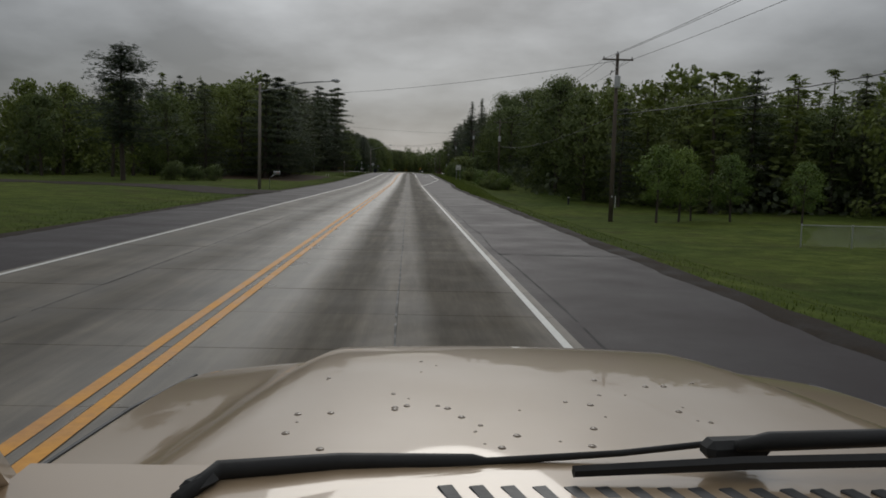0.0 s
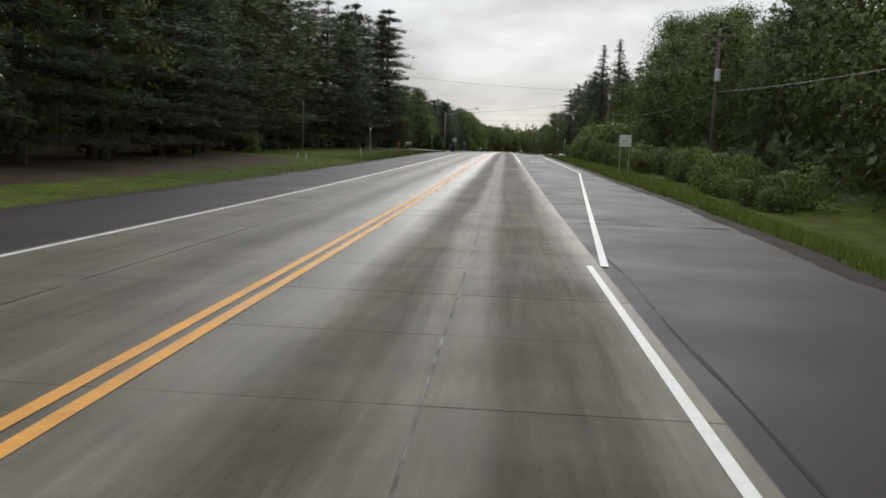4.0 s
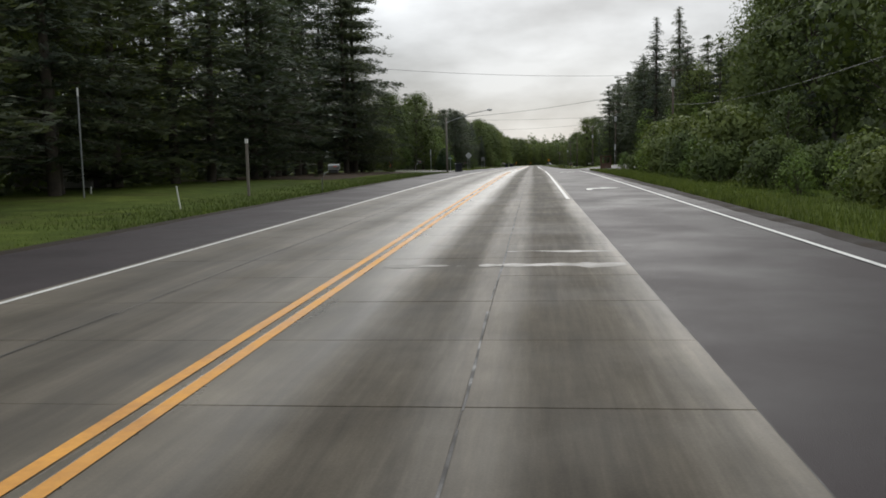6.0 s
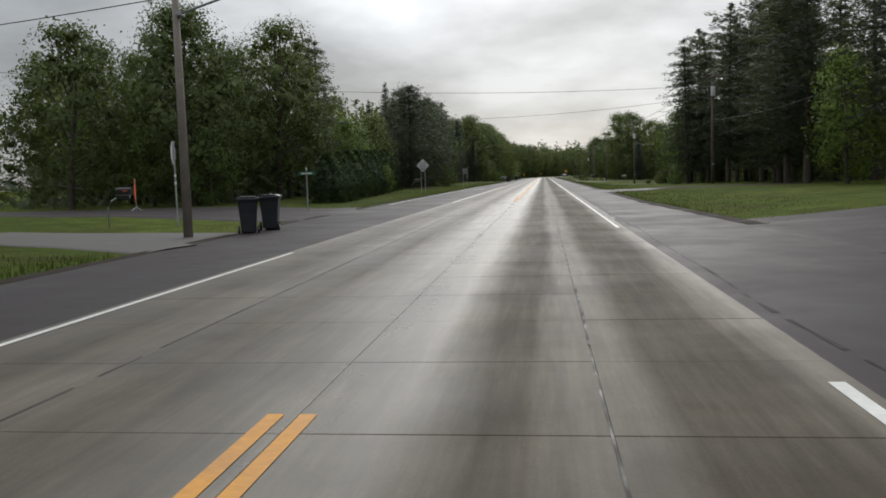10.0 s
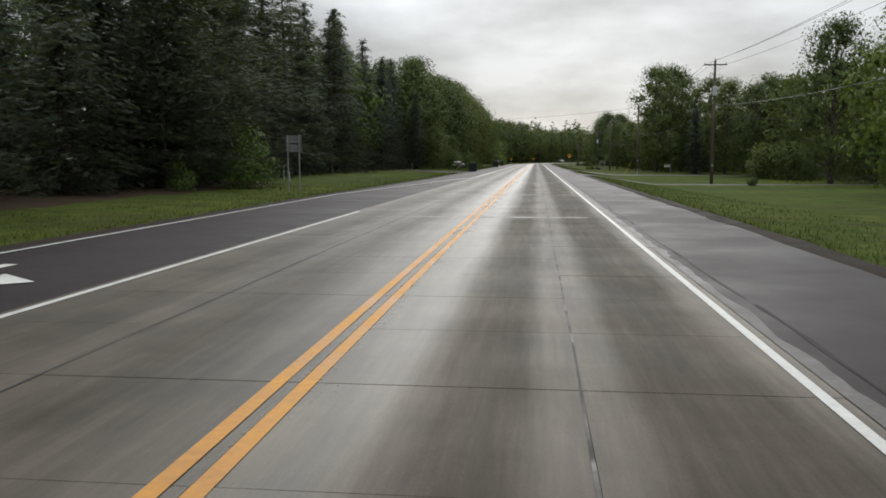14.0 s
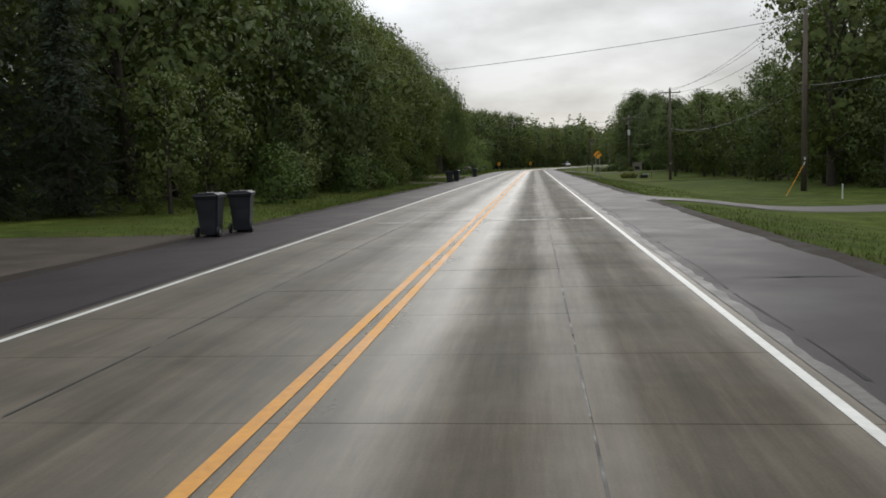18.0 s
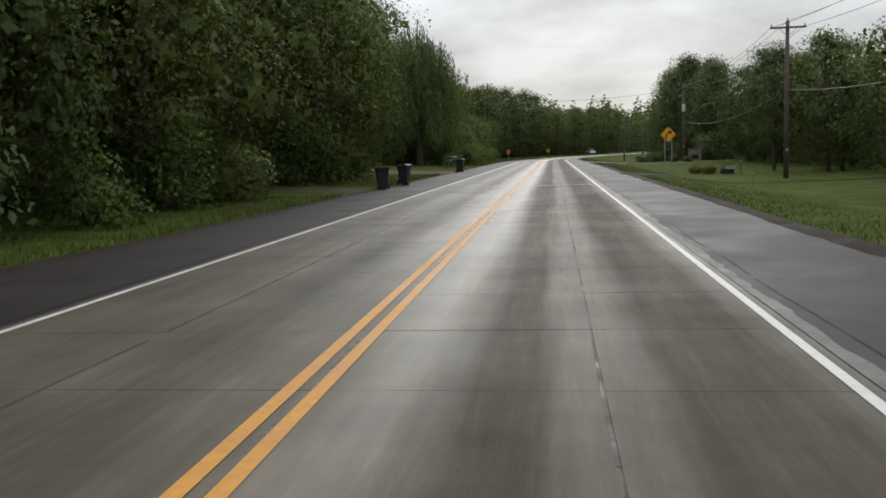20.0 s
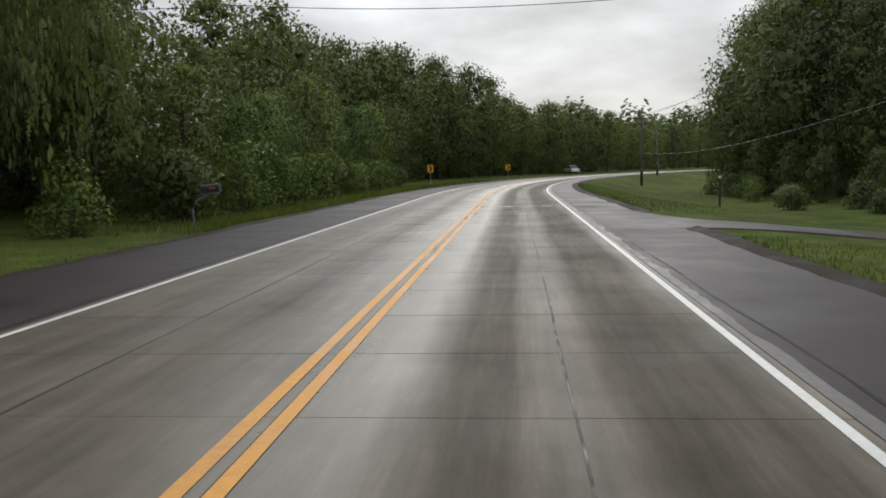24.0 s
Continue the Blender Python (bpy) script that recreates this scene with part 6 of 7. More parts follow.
def chain_fence(x, y):
    t = thing("chain_link_fence", at_ground(x, y), "low grey chain-link fence on the lawn", "fence")
    n, step, h = 5, 2.6, 1.1
    for k in range(n):
        p = part("post", tube([(k * step, 0, -0.2), (k * step, 0, h + 0.03)], 0.03, 7), GALVANISED, t)
        part("cap", tube([(k * step, 0, h + 0.03), (k * step, 0, h + 0.07)], [0.036, 0.012], 7), GALVANISED, p)
    part("top_rail", tube([(0, 0, h), ((n - 1) * step, 0, h)], 0.02, 6), GALVANISED, t)
    bm = bmesh.new()
    wide = (n - 1) * step
    for k in range(int((wide + h) / 0.09)):
        for s in (-1, 1):
            x0 = k * 0.09 - (h if s > 0 else 0)
            a, b = (x0, 0.05), (x0 + s * (h - 0.05), h)
            if s < 0:
                a, b = (x0, 0.05), (x0 - (h - 0.05), h)
            if min(a[0], b[0]) < 0 or max(a[0], b[0]) > wide:
                continue
            add_tube(bm, [(a[0], 0, a[1]), (b[0], 0, b[1])], 0.0025, 3, False)
    part("mesh", bm, GALVANISED, t)
    return t


def stone_hearth(x, y):
    t = thing("outdoor_fireplace", at_ground(x, y, -8), "small beige stone outdoor fireplace among shrubs", "fireplace")
    rng = random.Random(9)
    for k in range(7):
        for i in range(4):
            for sy in (-1, 1):
                if sy < 0 and 1 <= k <= 3 and i in (1, 2):
                    continue
                part("stone", box((0.385 + rng.uniform(-0.02, 0.02), 0.36, 0.185), (-0.6 + 0.4 * i, sy * 0.2 + rng.uniform(-0.02, 0.02), 0.08 + 0.195 * k), bevel=0.02), STONE, t)
    part("lintel", box((1.0, 0.4, 0.12), (0, -0.2, 0.82), bevel=0.015), STONE, t)
    # black panel in the opening stands for the shade inside the hearth
    part("hearth_shade_panel", box((0.8, 0.05, 0.6), (0, 0.0, 0.45)), BLACK_METAL, t)
    part("cap", box((1.75, 0.9, 0.09), (0, 0, 1.44), bevel=0.02), STONE, t)
    return t


def house_window(t, cx, cy, cz, w, h, frame_of):
    """A sash window in a wall that faces -y: frame, two panes, meeting rail and sill."""
    f = part("window", box((w + 0.14, 0.09, h + 0.14), (cx, cy, cz), bevel=0.01), frame_of, t)
    for k in (-1, 1):
        part("pane", box((w, 0.03, h / 2 - 0.02), (cx, cy - 0.045, cz + k * h / 4)), GLASS_DARK, f)
    part("meeting_rail", box((w, 0.05, 0.04), (cx, cy - 0.05, cz)), frame_of, f)
    part("sill", box((w + 0.22, 0.14, 0.05), (cx, cy - 0.03, cz - h / 2 - 0.09)), frame_of, f)
    return f


def gable_house(x, y, turn, w, d, h, label):
    """A small gabled house with siding boards, windows and a door."""
    t = thing("house", at_ground(x, y, turn), label, "house", "houses")
    part("wall", box((w, d, h), (0, 0, h / 2)), WHITE_SIDING, t)
    for k in range(int(h / 0.2)):
        part("siding_board", box((w + 0.04, 0.03, 0.185), (0, -d / 2 - 0.012, 0.1 + 0.2 * k), Euler((radians(4), 0, 0))), WHITE_SIDING, t)
    rise = w * 0.36
    for s in (-1, 1):
        part("roof", prism([(0, h + rise + 0.12), (s * (w / 2 + 0.45), h - 0.2), (s * (w / 2 + 0.45), h - 0.06), (0, h + rise + 0.28)], d + 0.8), ROOF, t)
    part("gable", prism([(-w / 2, h), (w / 2, h), (0, h + rise)], 0.12), WHITE_SIDING, t).location = (0, -d / 2 + 0.06, 0)
    for cx, cz in ((-2.2, 1.55), (-1.0, 1.55), (1.4, 1.55), (2.4, 1.55), (0, h + rise * 0.35)):
        house_window(t, cx, -d / 2 - 0.04, cz, 0.75, 0.95, WHITE_SIDING)
    door = part("door", box((0.9, 0.07, 2.0), (0.15, -d / 2 - 0.05, 1.05), bevel=0.01), SIGN_WHITE, t, "white front door")
    part("door_knob", tube([(0.48, -d / 2 - 0.08, 1.0), (0.48, -d / 2 - 0.13, 1.0)], 0.03, 8), BLACK_METAL, door)
    part("step", box((1.4, 0.7, 0.18), (0.15, -d / 2 - 0.4, 0.05), bevel=0.02), STONE, t)
    return t


def porch_house(x, y, turn, label):
    """An old house of one and a half storeys: glazed porch along the front, a low porch roof, steep main roof with a gabled dormer."""
    t = thing("house", at_ground(x, y, turn), label, "house", "houses")
    w, d = 10.4, 6.4
    part("wall", box((w, d, 2.9), (0, 0, 1.45)), SHADED_SIDING, t)
    # main roof, its ridge along the front
    for s in (-1, 1):
        bm = prism([(0, 6.85), (s * (d / 2 + 0.4), 2.75), (s * (d / 2 + 0.4), 2.92), (0, 7.05)], w + 0.9)
        bmesh.ops.rotate(bm, verts=bm.verts, cent=(0, 0, 0), matrix=Euler((0, 0, radians(90))).to_matrix())
        part("roof", bm, ROOF, t)
    for s in (-1, 1):
        bm = prism([(-d / 2, 2.9), (d / 2, 2.9), (0, 6.8)], 0.14)
        bmesh.ops.rotate(bm, verts=bm.verts, cent=(0, 0, 0), matrix=Euler((0, 0, radians(90))).to_matrix())
        part("gable", bm, SHADED_SIDING, t).location = (s * (w / 2 - 0.07), 0, 0)
    # dormer over the door
    cx, front = -0.1, -d / 2 + 0.5
    part("dormer_wall", prism([(-1.75, 3.3), (1.75, 3.3), (1.75, 4.4), (0, 6.7), (-1.75, 4.4)], 2.6), SHADED_SIDING, t).location = (cx, front + 1.3, 0)
    for s in (-1, 1):
        part("dormer_roof", prism([(0, 6.75), (s * 2.2, 3.85), (s * 2.2, 4.02), (0, 6.95)], 3.4), ROOF, t).location = (cx, front + 1.3, 0)
    for k in (-0.62, 0.62):
        house_window(t, cx + k, front - 0.03, 4.8, 0.62, 1.15, WHITE_SIDING)
    # porch
    py = -d / 2 - 1.9
    part("porch_floor", box((w, 2.0, 0.4), (0, -d / 2 - 0.95, 0.1)), STONE, t)
    part("porch_wall", box((w, 0.14, 0.75), (0, py, 0.62)), SHADED_SIDING, t)
    for k in range(4):
        part("siding_board", box((w + 0.04, 0.03, 0.185), (0, py - 0.08, 0.33 + 0.19 * k), Euler((radians(4), 0, 0))), SHADED_SIDING, t)
    for px in (-5.1, -3.6, -3.3, -1.35, 0.05, 1.15, 2.75, 2.95, 4.45, 5.1):
        part("porch_post", box((0.16, 0.16, 1.75), (px, py, 1.6), bevel=0.01), SHADED_SIDING, t)
    for a, b in ((-5.02, -3.68), (-3.22, -1.43), (-1.27, -0.03), (1.23, 2.67), (3.03, 4.37)):
        part("porch_pane", box((b - a, 0.03, 1.5), ((a + b) / 2, py + 0.02, 1.75)), GLASS_DARK, t)
    part("porch_header", box((w + 0.1, 0.2, 0.22), (0, py, 2.55)), SHADED_SIDING, t)
    part("porch_roof", box((w + 0.8, 2.7, 0.14), (0, -d / 2 - 1.1, 2.95), Euler((radians(13), 0, 0))), ROOF, t)
    door = part("door", box((0.92, 0.08, 2.05), (0.6, py - 0.06, 1.25), bevel=0.01), SIGN_WHITE, t, "white front door with a dark pane")
    part("pane", box((0.6, 0.03, 0.85), (0.6, py - 0.1, 1.72)), GLASS_DARK, door)
    part("door_knob", tube([(0.95, py - 0.09, 1.15), (0.95, py - 0.15, 1.15)], 0.03, 8), BLACK_METAL, door)
    part("step", box((1.5, 0.6, 0.2), (0.6, py - 0.4, 0.06), bevel=0.02), STONE, t)
    return t


def parked_car(x, y, turn):
    """A small light car, seen from afar."""
    t = thing("car", at_ground(x, y, turn), "white car parked on grass beside the bend", "car")
    side = [(-2.1, 0.35), (-2.15, 0.7), (-1.95, 0.9), (-1.1, 0.98), (1.2, 0.95), (2.0, 0.82), (2.15, 0.6), (2.1, 0.35)]
    bm = prism(side, 1.72)
    bmesh.ops.bevel(bm, geom=bm.edges[:], offset=0.05, segments=2, affect="EDGES")
    body = part("body", bm, WHITE_CAR, t)
    cab = part("cabin", prism([(-1.75, 0.93), (-1.15, 1.42), (0.35, 1.45), (1.05, 0.95)], 1.5), GLASS_DARK, t, "dark window glass")
    part("roof", box((1.5, 1.45, 0.05), (-0.4, 0, 1.455), bevel=0.02), WHITE_CAR, cab)
    for px in (-0.35, 0.4):
        for s in (-1, 1):
            part("pillar", box((0.08, 0.04, 0.5), (px, s * 0.755, 1.2)), WHITE_CAR, cab)
    for px in (-1.35, 1.35):
        for s in (-1, 1):
            w = part("wheel", tube([(px, s * 0.7, 0.32), (px, s * 0.88, 0.32)], 0.32, 16), RUBBER, t)
            part("rim", tube([(px, s * 0.88, 0.32), (px, s * 0.895, 0.32)], 0.2, 12), SIGN_BACK, w)
    for s in (-1, 1):
        part("headlight", box((0.06, 0.36, 0.14), (2.12, s * 0.6, 0.68), bevel=0.02), SIGN_WHITE, body)
        part("tail_light", box((0.06, 0.3, 0.14), (-2.13, s * 0.62, 0.74), bevel=0.02), RED_PAINT, body)
    part("bumper", box((0.16, 1.7, 0.18), (2.12, 0, 0.42), bevel=0.04), WHITE_CAR, t)
    part("bumper", box((0.16, 1.7, 0.18), (-2.13, 0, 0.42), bevel=0.04), WHITE_CAR, t)
    return t


utility_pole(17.4, 63, 10.7, "wooden utility pole with crossarm and grey transformer", True, 8.6)
utility_pole(17.75, 146.3, 10.4, "wooden utility pole against dark trees", True, 7.1)
utility_pole(19.5, 228, 12.2, "tall wooden utility pole with crossarm by the junction", True, 10.2)
utility_pole(18.0, 285, 10.7, "wooden utility pole before dark pines", True, 8.9)
utility_pole(19.6, 371, 11.5, "wooden utility pole with crossarm on the lawn", True, 8.4)
utility_pole(17.4, 416.4, 9.9, "brown wooden utility pole beside the lawn", False)
utility_pole(17.2, 464, 9.5, "weathered wooden utility pole by a driveway", True)
utility_pole(18.2, 515.5, 9.2, "wooden utility pole with grey transformer among trees", True, 6.3)
utility_pole(16.5, 585, 7.4, "wooden pole with two crossarms inside the bend", True, None, None, True)
utility_pole(23.8, 618, 6.5, "thin wooden pole inside the bend", False)
street_lamp(-8.9, 62.4, 7.65, (-3.4, 62.4, 8.0), "wooden street lamp pole with a long steel arm")
street_lamp(-8.0, 222.2, 6.5, (-2.8, 222.8, 7.3), "wooden street lamp pole with a long steel arm")

POLES = ((17.4, 63, 10.5), (17.75, 146.3, 10.2), (19.5, 228, 12.0), (18.0, 285, 10.5), (19.6, 371, 11.3), (17.4, 416.4, 9.8), (17.2, 464, 9.3), (18.2, 515.5, 9.0), (16.5, 585, 7.2), (23.8, 618, 6.3))
line = [(18.5, -40, 10.5)] + list(POLES)
for (x0, y0, h0), (x1, y1, h1) in zip(line, line[1:]):
    z0, z1 = road_z(y0) + h0, road_z(y1) + h1
    for u, dz in ((-1.05, -0.2), (0.0, 0.2), (1.05, -0.2)):
        cable((x0 + u, y0, z0 + dz), (x1 + u, y1, z1 + dz), 0.9, "dark power line sagging between poles")
    cable((x0, y0 - 0.15, z0 - 4.3), (x1, y1 - 0.15, z1 - 4.3), 1.1, "dark telephone cable between poles", 0.024)
for a, b, sag in (((17.4, 63, 10.2), (-40, 150, 15.5), 2.0), ((17.4, 63, 6.6), (48, 40, 9.0), 0.9), ((18.0, -40, 9.5), (60, 30, 13.5), 1.0), ((19.5, 228, 12.4), (-34, 205, 14.5), 1.2), ((19.5, 228, 11.2), (-8.0, 222.2, 7.5), 0.6), ((-8.0, 222.2, 7.5), (-55, 236, 9.5), 0.8), ((18.0, 285, 10.6), (-50, 262, 13.0), 1.5), ((18.0, 285, 9.6), (-19, 305, 10.0), 0.8), ((17.75, 146.3, 6.1), (45, 150, 8.5), 0.8), ((19.6, 371, 6.8), (52, 366, 8.5), 0.8), ((17.4, 416.4, 10.6), (-26, 428, 9.0), 0.7), ((17.4, 416.4, 6.4), (46, 420, 8.0), 0.7), ((17.2, 464, 6.0), (27, 462, 7.0), 0.4), ((18.2, 515.5, 9.8), (-10.2, 520, 9.9), 0.8), ((-10.2, 520, 9.9), (-34, 512, 10.0), 0.5)):
    cable(a, b, sag, "dark wire crossing to a house or lamp", 0.018)

lane_sign(10.25, 138.5)
diamond_back(-9.85, 279.9)
plain_back(-9.55, 320)
stop_sign(-10.6, 227.2, -76, "stop sign seen edge-on at the side road")
stop_sign(12.1, 224, 100, "stop sign seen edge-on at the side road")
street_name_sign(14.3, 214.2, 20)
street_name_sign(-9.2, 238, 10, 1.9)
orange_flag_sign(-17.8, 238.5)
curve_sign(8.3, 455.1)
chevron_sign(-6.9, 567, 0), chevron_sign(0.6, 592, -8)
wooden_stand(9.75, 209.2)
for x, y, turn, label in ((-6.95, 224.0, 200, "dark wheeled rubbish bin at the road's edge"), (-6.75, 225.4, 190, "dark wheeled recycling bin beside another"), (-6.35, 384.9, 185, "dark wheeled rubbish bin on the asphalt edge"), (-6.05, 386.3, 190, "dark wheeled bin with pale print"), (-6.4, 443.9, 200, "dark wheeled bin with pale printed mark"), (-6.15, 448.5, 170, "dark wheeled bin, overfull, lid ajar"), (-6.3, 475.8, 190, "dark wheeled rubbish bin at the road's edge"), (-6.35, 477.6, 175, "dark wheeled bin beside another")):
    wheeled_bin(x, y, turn, label)
mailbox(-8.6, 68.5, "tin mailbox on a bent pipe post", True)
mailbox(-6.75, 159.3, "tin mailbox over a dark newspaper tube", True, 0, True)
mailbox(-11.9, 226.2, "dark mailbox on a bent pipe post", False, 0, True)
mailbox(-10.7, 281.4, "black mailbox on a bent pipe behind a sign", False)
mailbox(-6.75, 368.8, "dented tin mailbox leaning on its pipe", True, 6)
mailbox(-6.45, 369.5, "tin mailbox on a bent pipe post", True)
mailbox(-6.2, 370.2, "tin mailbox on a bent pipe post", True)
mailbox(-8.0, 483.2, "dark mailbox on a bent pipe post", False, 0)
mailbox(-7.7, 484.4, "pale tin mailbox on a bent pipe post", True)
mailbox(-6.6, 505.8, "weathered dark mailbox half hidden by grass", False, -4)
stake(-9.9, 156.7, 2.42, GREY_WOOD, "grey wooden post standing in grass", 0.11)
stake(-15.0, 152.4, 4.2, GALVANISED, "tall thin steel pole before dark trees", 0.05)
stake(-9.1, 147.8, 0.75, SIGN_WHITE, "thin white marker stake in grass", 0.04, (0, -8))
stake(-11.2, 135.4, 0.4, SIGN_WHITE, "short white marker stake in grass", 0.05, (0, 12))
stake(-10.9, 136.6, 0.35, SIGN_WHITE, "short white marker stake in grass", 0.05)
stake(-17.6, 157.6, 0.3, SIGN_WHITE, "short white marker stake in grass", 0.07)
stake(-13.3, 331.8, 0.65, SIGN_WHITE, "thin white marker stake in grass", 0.05, (0, -5))
stake(-14.2, 333.5, 0.9, SIGN_WHITE, "thin white marker stake in grass", 0.05)
stake(-15.3, 468.2, 1.2, RED_PAINT, "red marker stake with a white top", 0.09)
stake(-12.6, 377.5, 0.9, GREY_WOOD, "short grey wooden post by the driveway", 0.09)
stake(-20.0, 363.6, 1.3, GREY_WOOD, "weathered wooden post before the trees", 0.14)
stake(23.8, 87.3, 1.2, SIGN_WHITE, "white marker post at the wood's edge", 0.07)
stake(19.9, 92.7, 0.8, BLACK_METAL, "short dark post in rough grass", 0.2)
stake(15.0, 411.5, 2.0, SIGN_ORANGE, "yellow guy-wire guard leaning beside a pole", 0.032, (0, 28))
stake(16.3, 407, 0.7, SIGN_WHITE, "pale marker post by the driveway", 0.06)
chain_fence(21.6, 41)
stone_hearth(19.6, 515.4)
def shed(x, y, turn):
    """A low pale outbuilding with an overhanging flat roof and a wide door."""
    t = thing("shed", at_ground(x, y, turn), "low pale shed under dark pines", "shed")
    part("wall", box((4.8, 3.6, 2.2), (0, 0, 1.1), bevel=0.01), SHADED_SIDING, t)
    roof = part("roof", box((5.5, 4.3, 0.12), (0, 0, 2.28), Euler((radians(4), 0, 0)), 0.01), ROOF, t)
    part("fascia", box((5.5, 0.04, 0.16), (0, -2.17, 2.13)), SIGN_WHITE, roof, "pale roof edge board")
    door = part("door", box((2.2, 0.07, 1.9), (0.6, -1.82, 0.97), bevel=0.01), WHITE_SIDING, t)
    for k in range(4):
        part("door_panel", box((2.1, 0.03, 0.38), (0.6, -1.86, 0.3 + 0.45 * k), bevel=0.01), WHITE_SIDING, door)
    house_window(t, -1.5, -1.83, 1.35, 0.7, 0.8, WHITE_SIDING)
    return t


shed(-24.0, 167.0, 14)
porch_house(-33.1, 511, 6, "old pale house with glazed porch and dormer under trees")
gable_house(-50, 118, 20, 8.0, 7.0, 3.0, "white gabled house among trees")
parked_car(11.5, 640, 118)


def yard_sign(x, y):
    t = thing("yard_sign", at_ground(x, y, 10), "small white yard sign hanging on a post", "sign")
    part("post", box((0.09, 0.09, 1.7), (0.55, 0, 0.75), bevel=0.01), GREY_WOOD, t)
    part("arm", box((1.1, 0.06, 0.06), (0.05, 0, 1.35), bevel=0.008), GREY_WOOD, t)
    p = part("board", box((0.9, 0.02, 0.32), (0, 0, 1.12), bevel=0.005), SIGN_WHITE, t)
    part("text_bar", box((0.7, 0.026, 0.05), (0, 0, 1.17)), BLACK_METAL, p)
    part("text_bar", box((0.55, 0.026, 0.04), (0, 0, 1.06)), BLACK_METAL, p)
    return t


yard_sign(21.4, 412.5)


def flower_planter(x, y):
    """A low dark tub of flowers with a pale board across it."""
    t = thing("flower_planter", at_ground(x, y, 12), "low dark flower planter with a pale board on the lawn", "planter")
    part("tub", box((0.95, 0.6, 0.42), (0, 0, 0.24), bevel=0.05), BLACK_METAL, t)
    b = part("board", box((0.75, 0.03, 0.2), (0.12, -0.33, 0.5), bevel=0.008), SIGN_BACK, t)
    part("text_bar", box((0.5, 0.036, 0.035), (0.12, -0.33, 0.52)), BLACK_METAL, b)
    f = link("flowers", KINDS["light_shrub"][1][1], t)
    f.scale = (0.42, 0.3, 0.3)
    f.location = (-0.1, 0, 0.25)
    return t


flower_planter(15.6, 475.2)


def grass_tuft(x, y, height, spread, seed):
    """A clump of tall pale ornamental grass."""
    rng = np.random.default_rng(seed)
    n = 1400
    ang, r = rng.uniform(0, 2 * np.pi, n), spread * rng.random(n) ** 0.6
    foot = np.stack([np.cos(ang) * r * 0.55, np.sin(ang) * r * 0.55, 0 * r], 1)
    tip = np.stack([np.cos(ang) * r, np.sin(ang) * r, height * rng.uniform(0.45, 1.0, n) * (1.1 - 0.45 * r / spread)], 1) + rng.normal(size=(n, 3)) * 0.07
    mid = (foot + tip) / 2 + np.array([0, 0, 0.1])
    w = np.stack([-np.sin(ang), np.cos(ang), 0 * r], 1) * 0.012
    t = thing("ornamental_grass", at_ground(x, y, 0), "pale straw-green clump of tall grass on lawn", "grass clump")
    link("blades", quads_mesh("blades", np.stack([foot, mid - w, tip, mid + w], 1), STRAW), t)
    return t


grass_tuft(14.3, 476, 1.0, 0.9, 41), grass_tuft(13.4, 477, 0.9, 0.8, 42)
stake(11.3, 447.5, 0.75, GREY_WOOD, "thin pale stake in roadside grass", 0.04)
stake(16.5, 474.4, 1.0, BROWN_WOOD, "brown marker stake with a white top", 0.07)
stake(11.6, 526, 1.5, BLACK_METAL, "dark thin post at the lawn's corner", 0.09)


# ---- the pickup truck at the start of the road, its hood before the eye ----
def tan_paint():
    m, t, p, _ = nodes_of("tan_car_paint")
    at = position(t)
    c = mixed(t, noise_node(t, at, 2.5, 5.0), (0.36, 0.258, 0.16), (0.42, 0.308, 0.197))
    t.links.new(c, p.inputs["Base Color"])
    p.inputs["Roughness"].default_value, p.inputs["Metallic"].default_value = 0.3, 0.1
    p.inputs["Coat Weight"].default_value, p.inputs["Coat Roughness"].default_value = 0.8, 0.025
    bump(t, p, noise_node(t, at, 9.0, 2.0), 0.03, 0.01)
    return m


TAN = tan_paint()
WATER = surface("water_drop", (0.16, 0.125, 0.09), (0.24, 0.19, 0.14), (0.12, 0.2), 3.0, 20.0, relief=0.0)


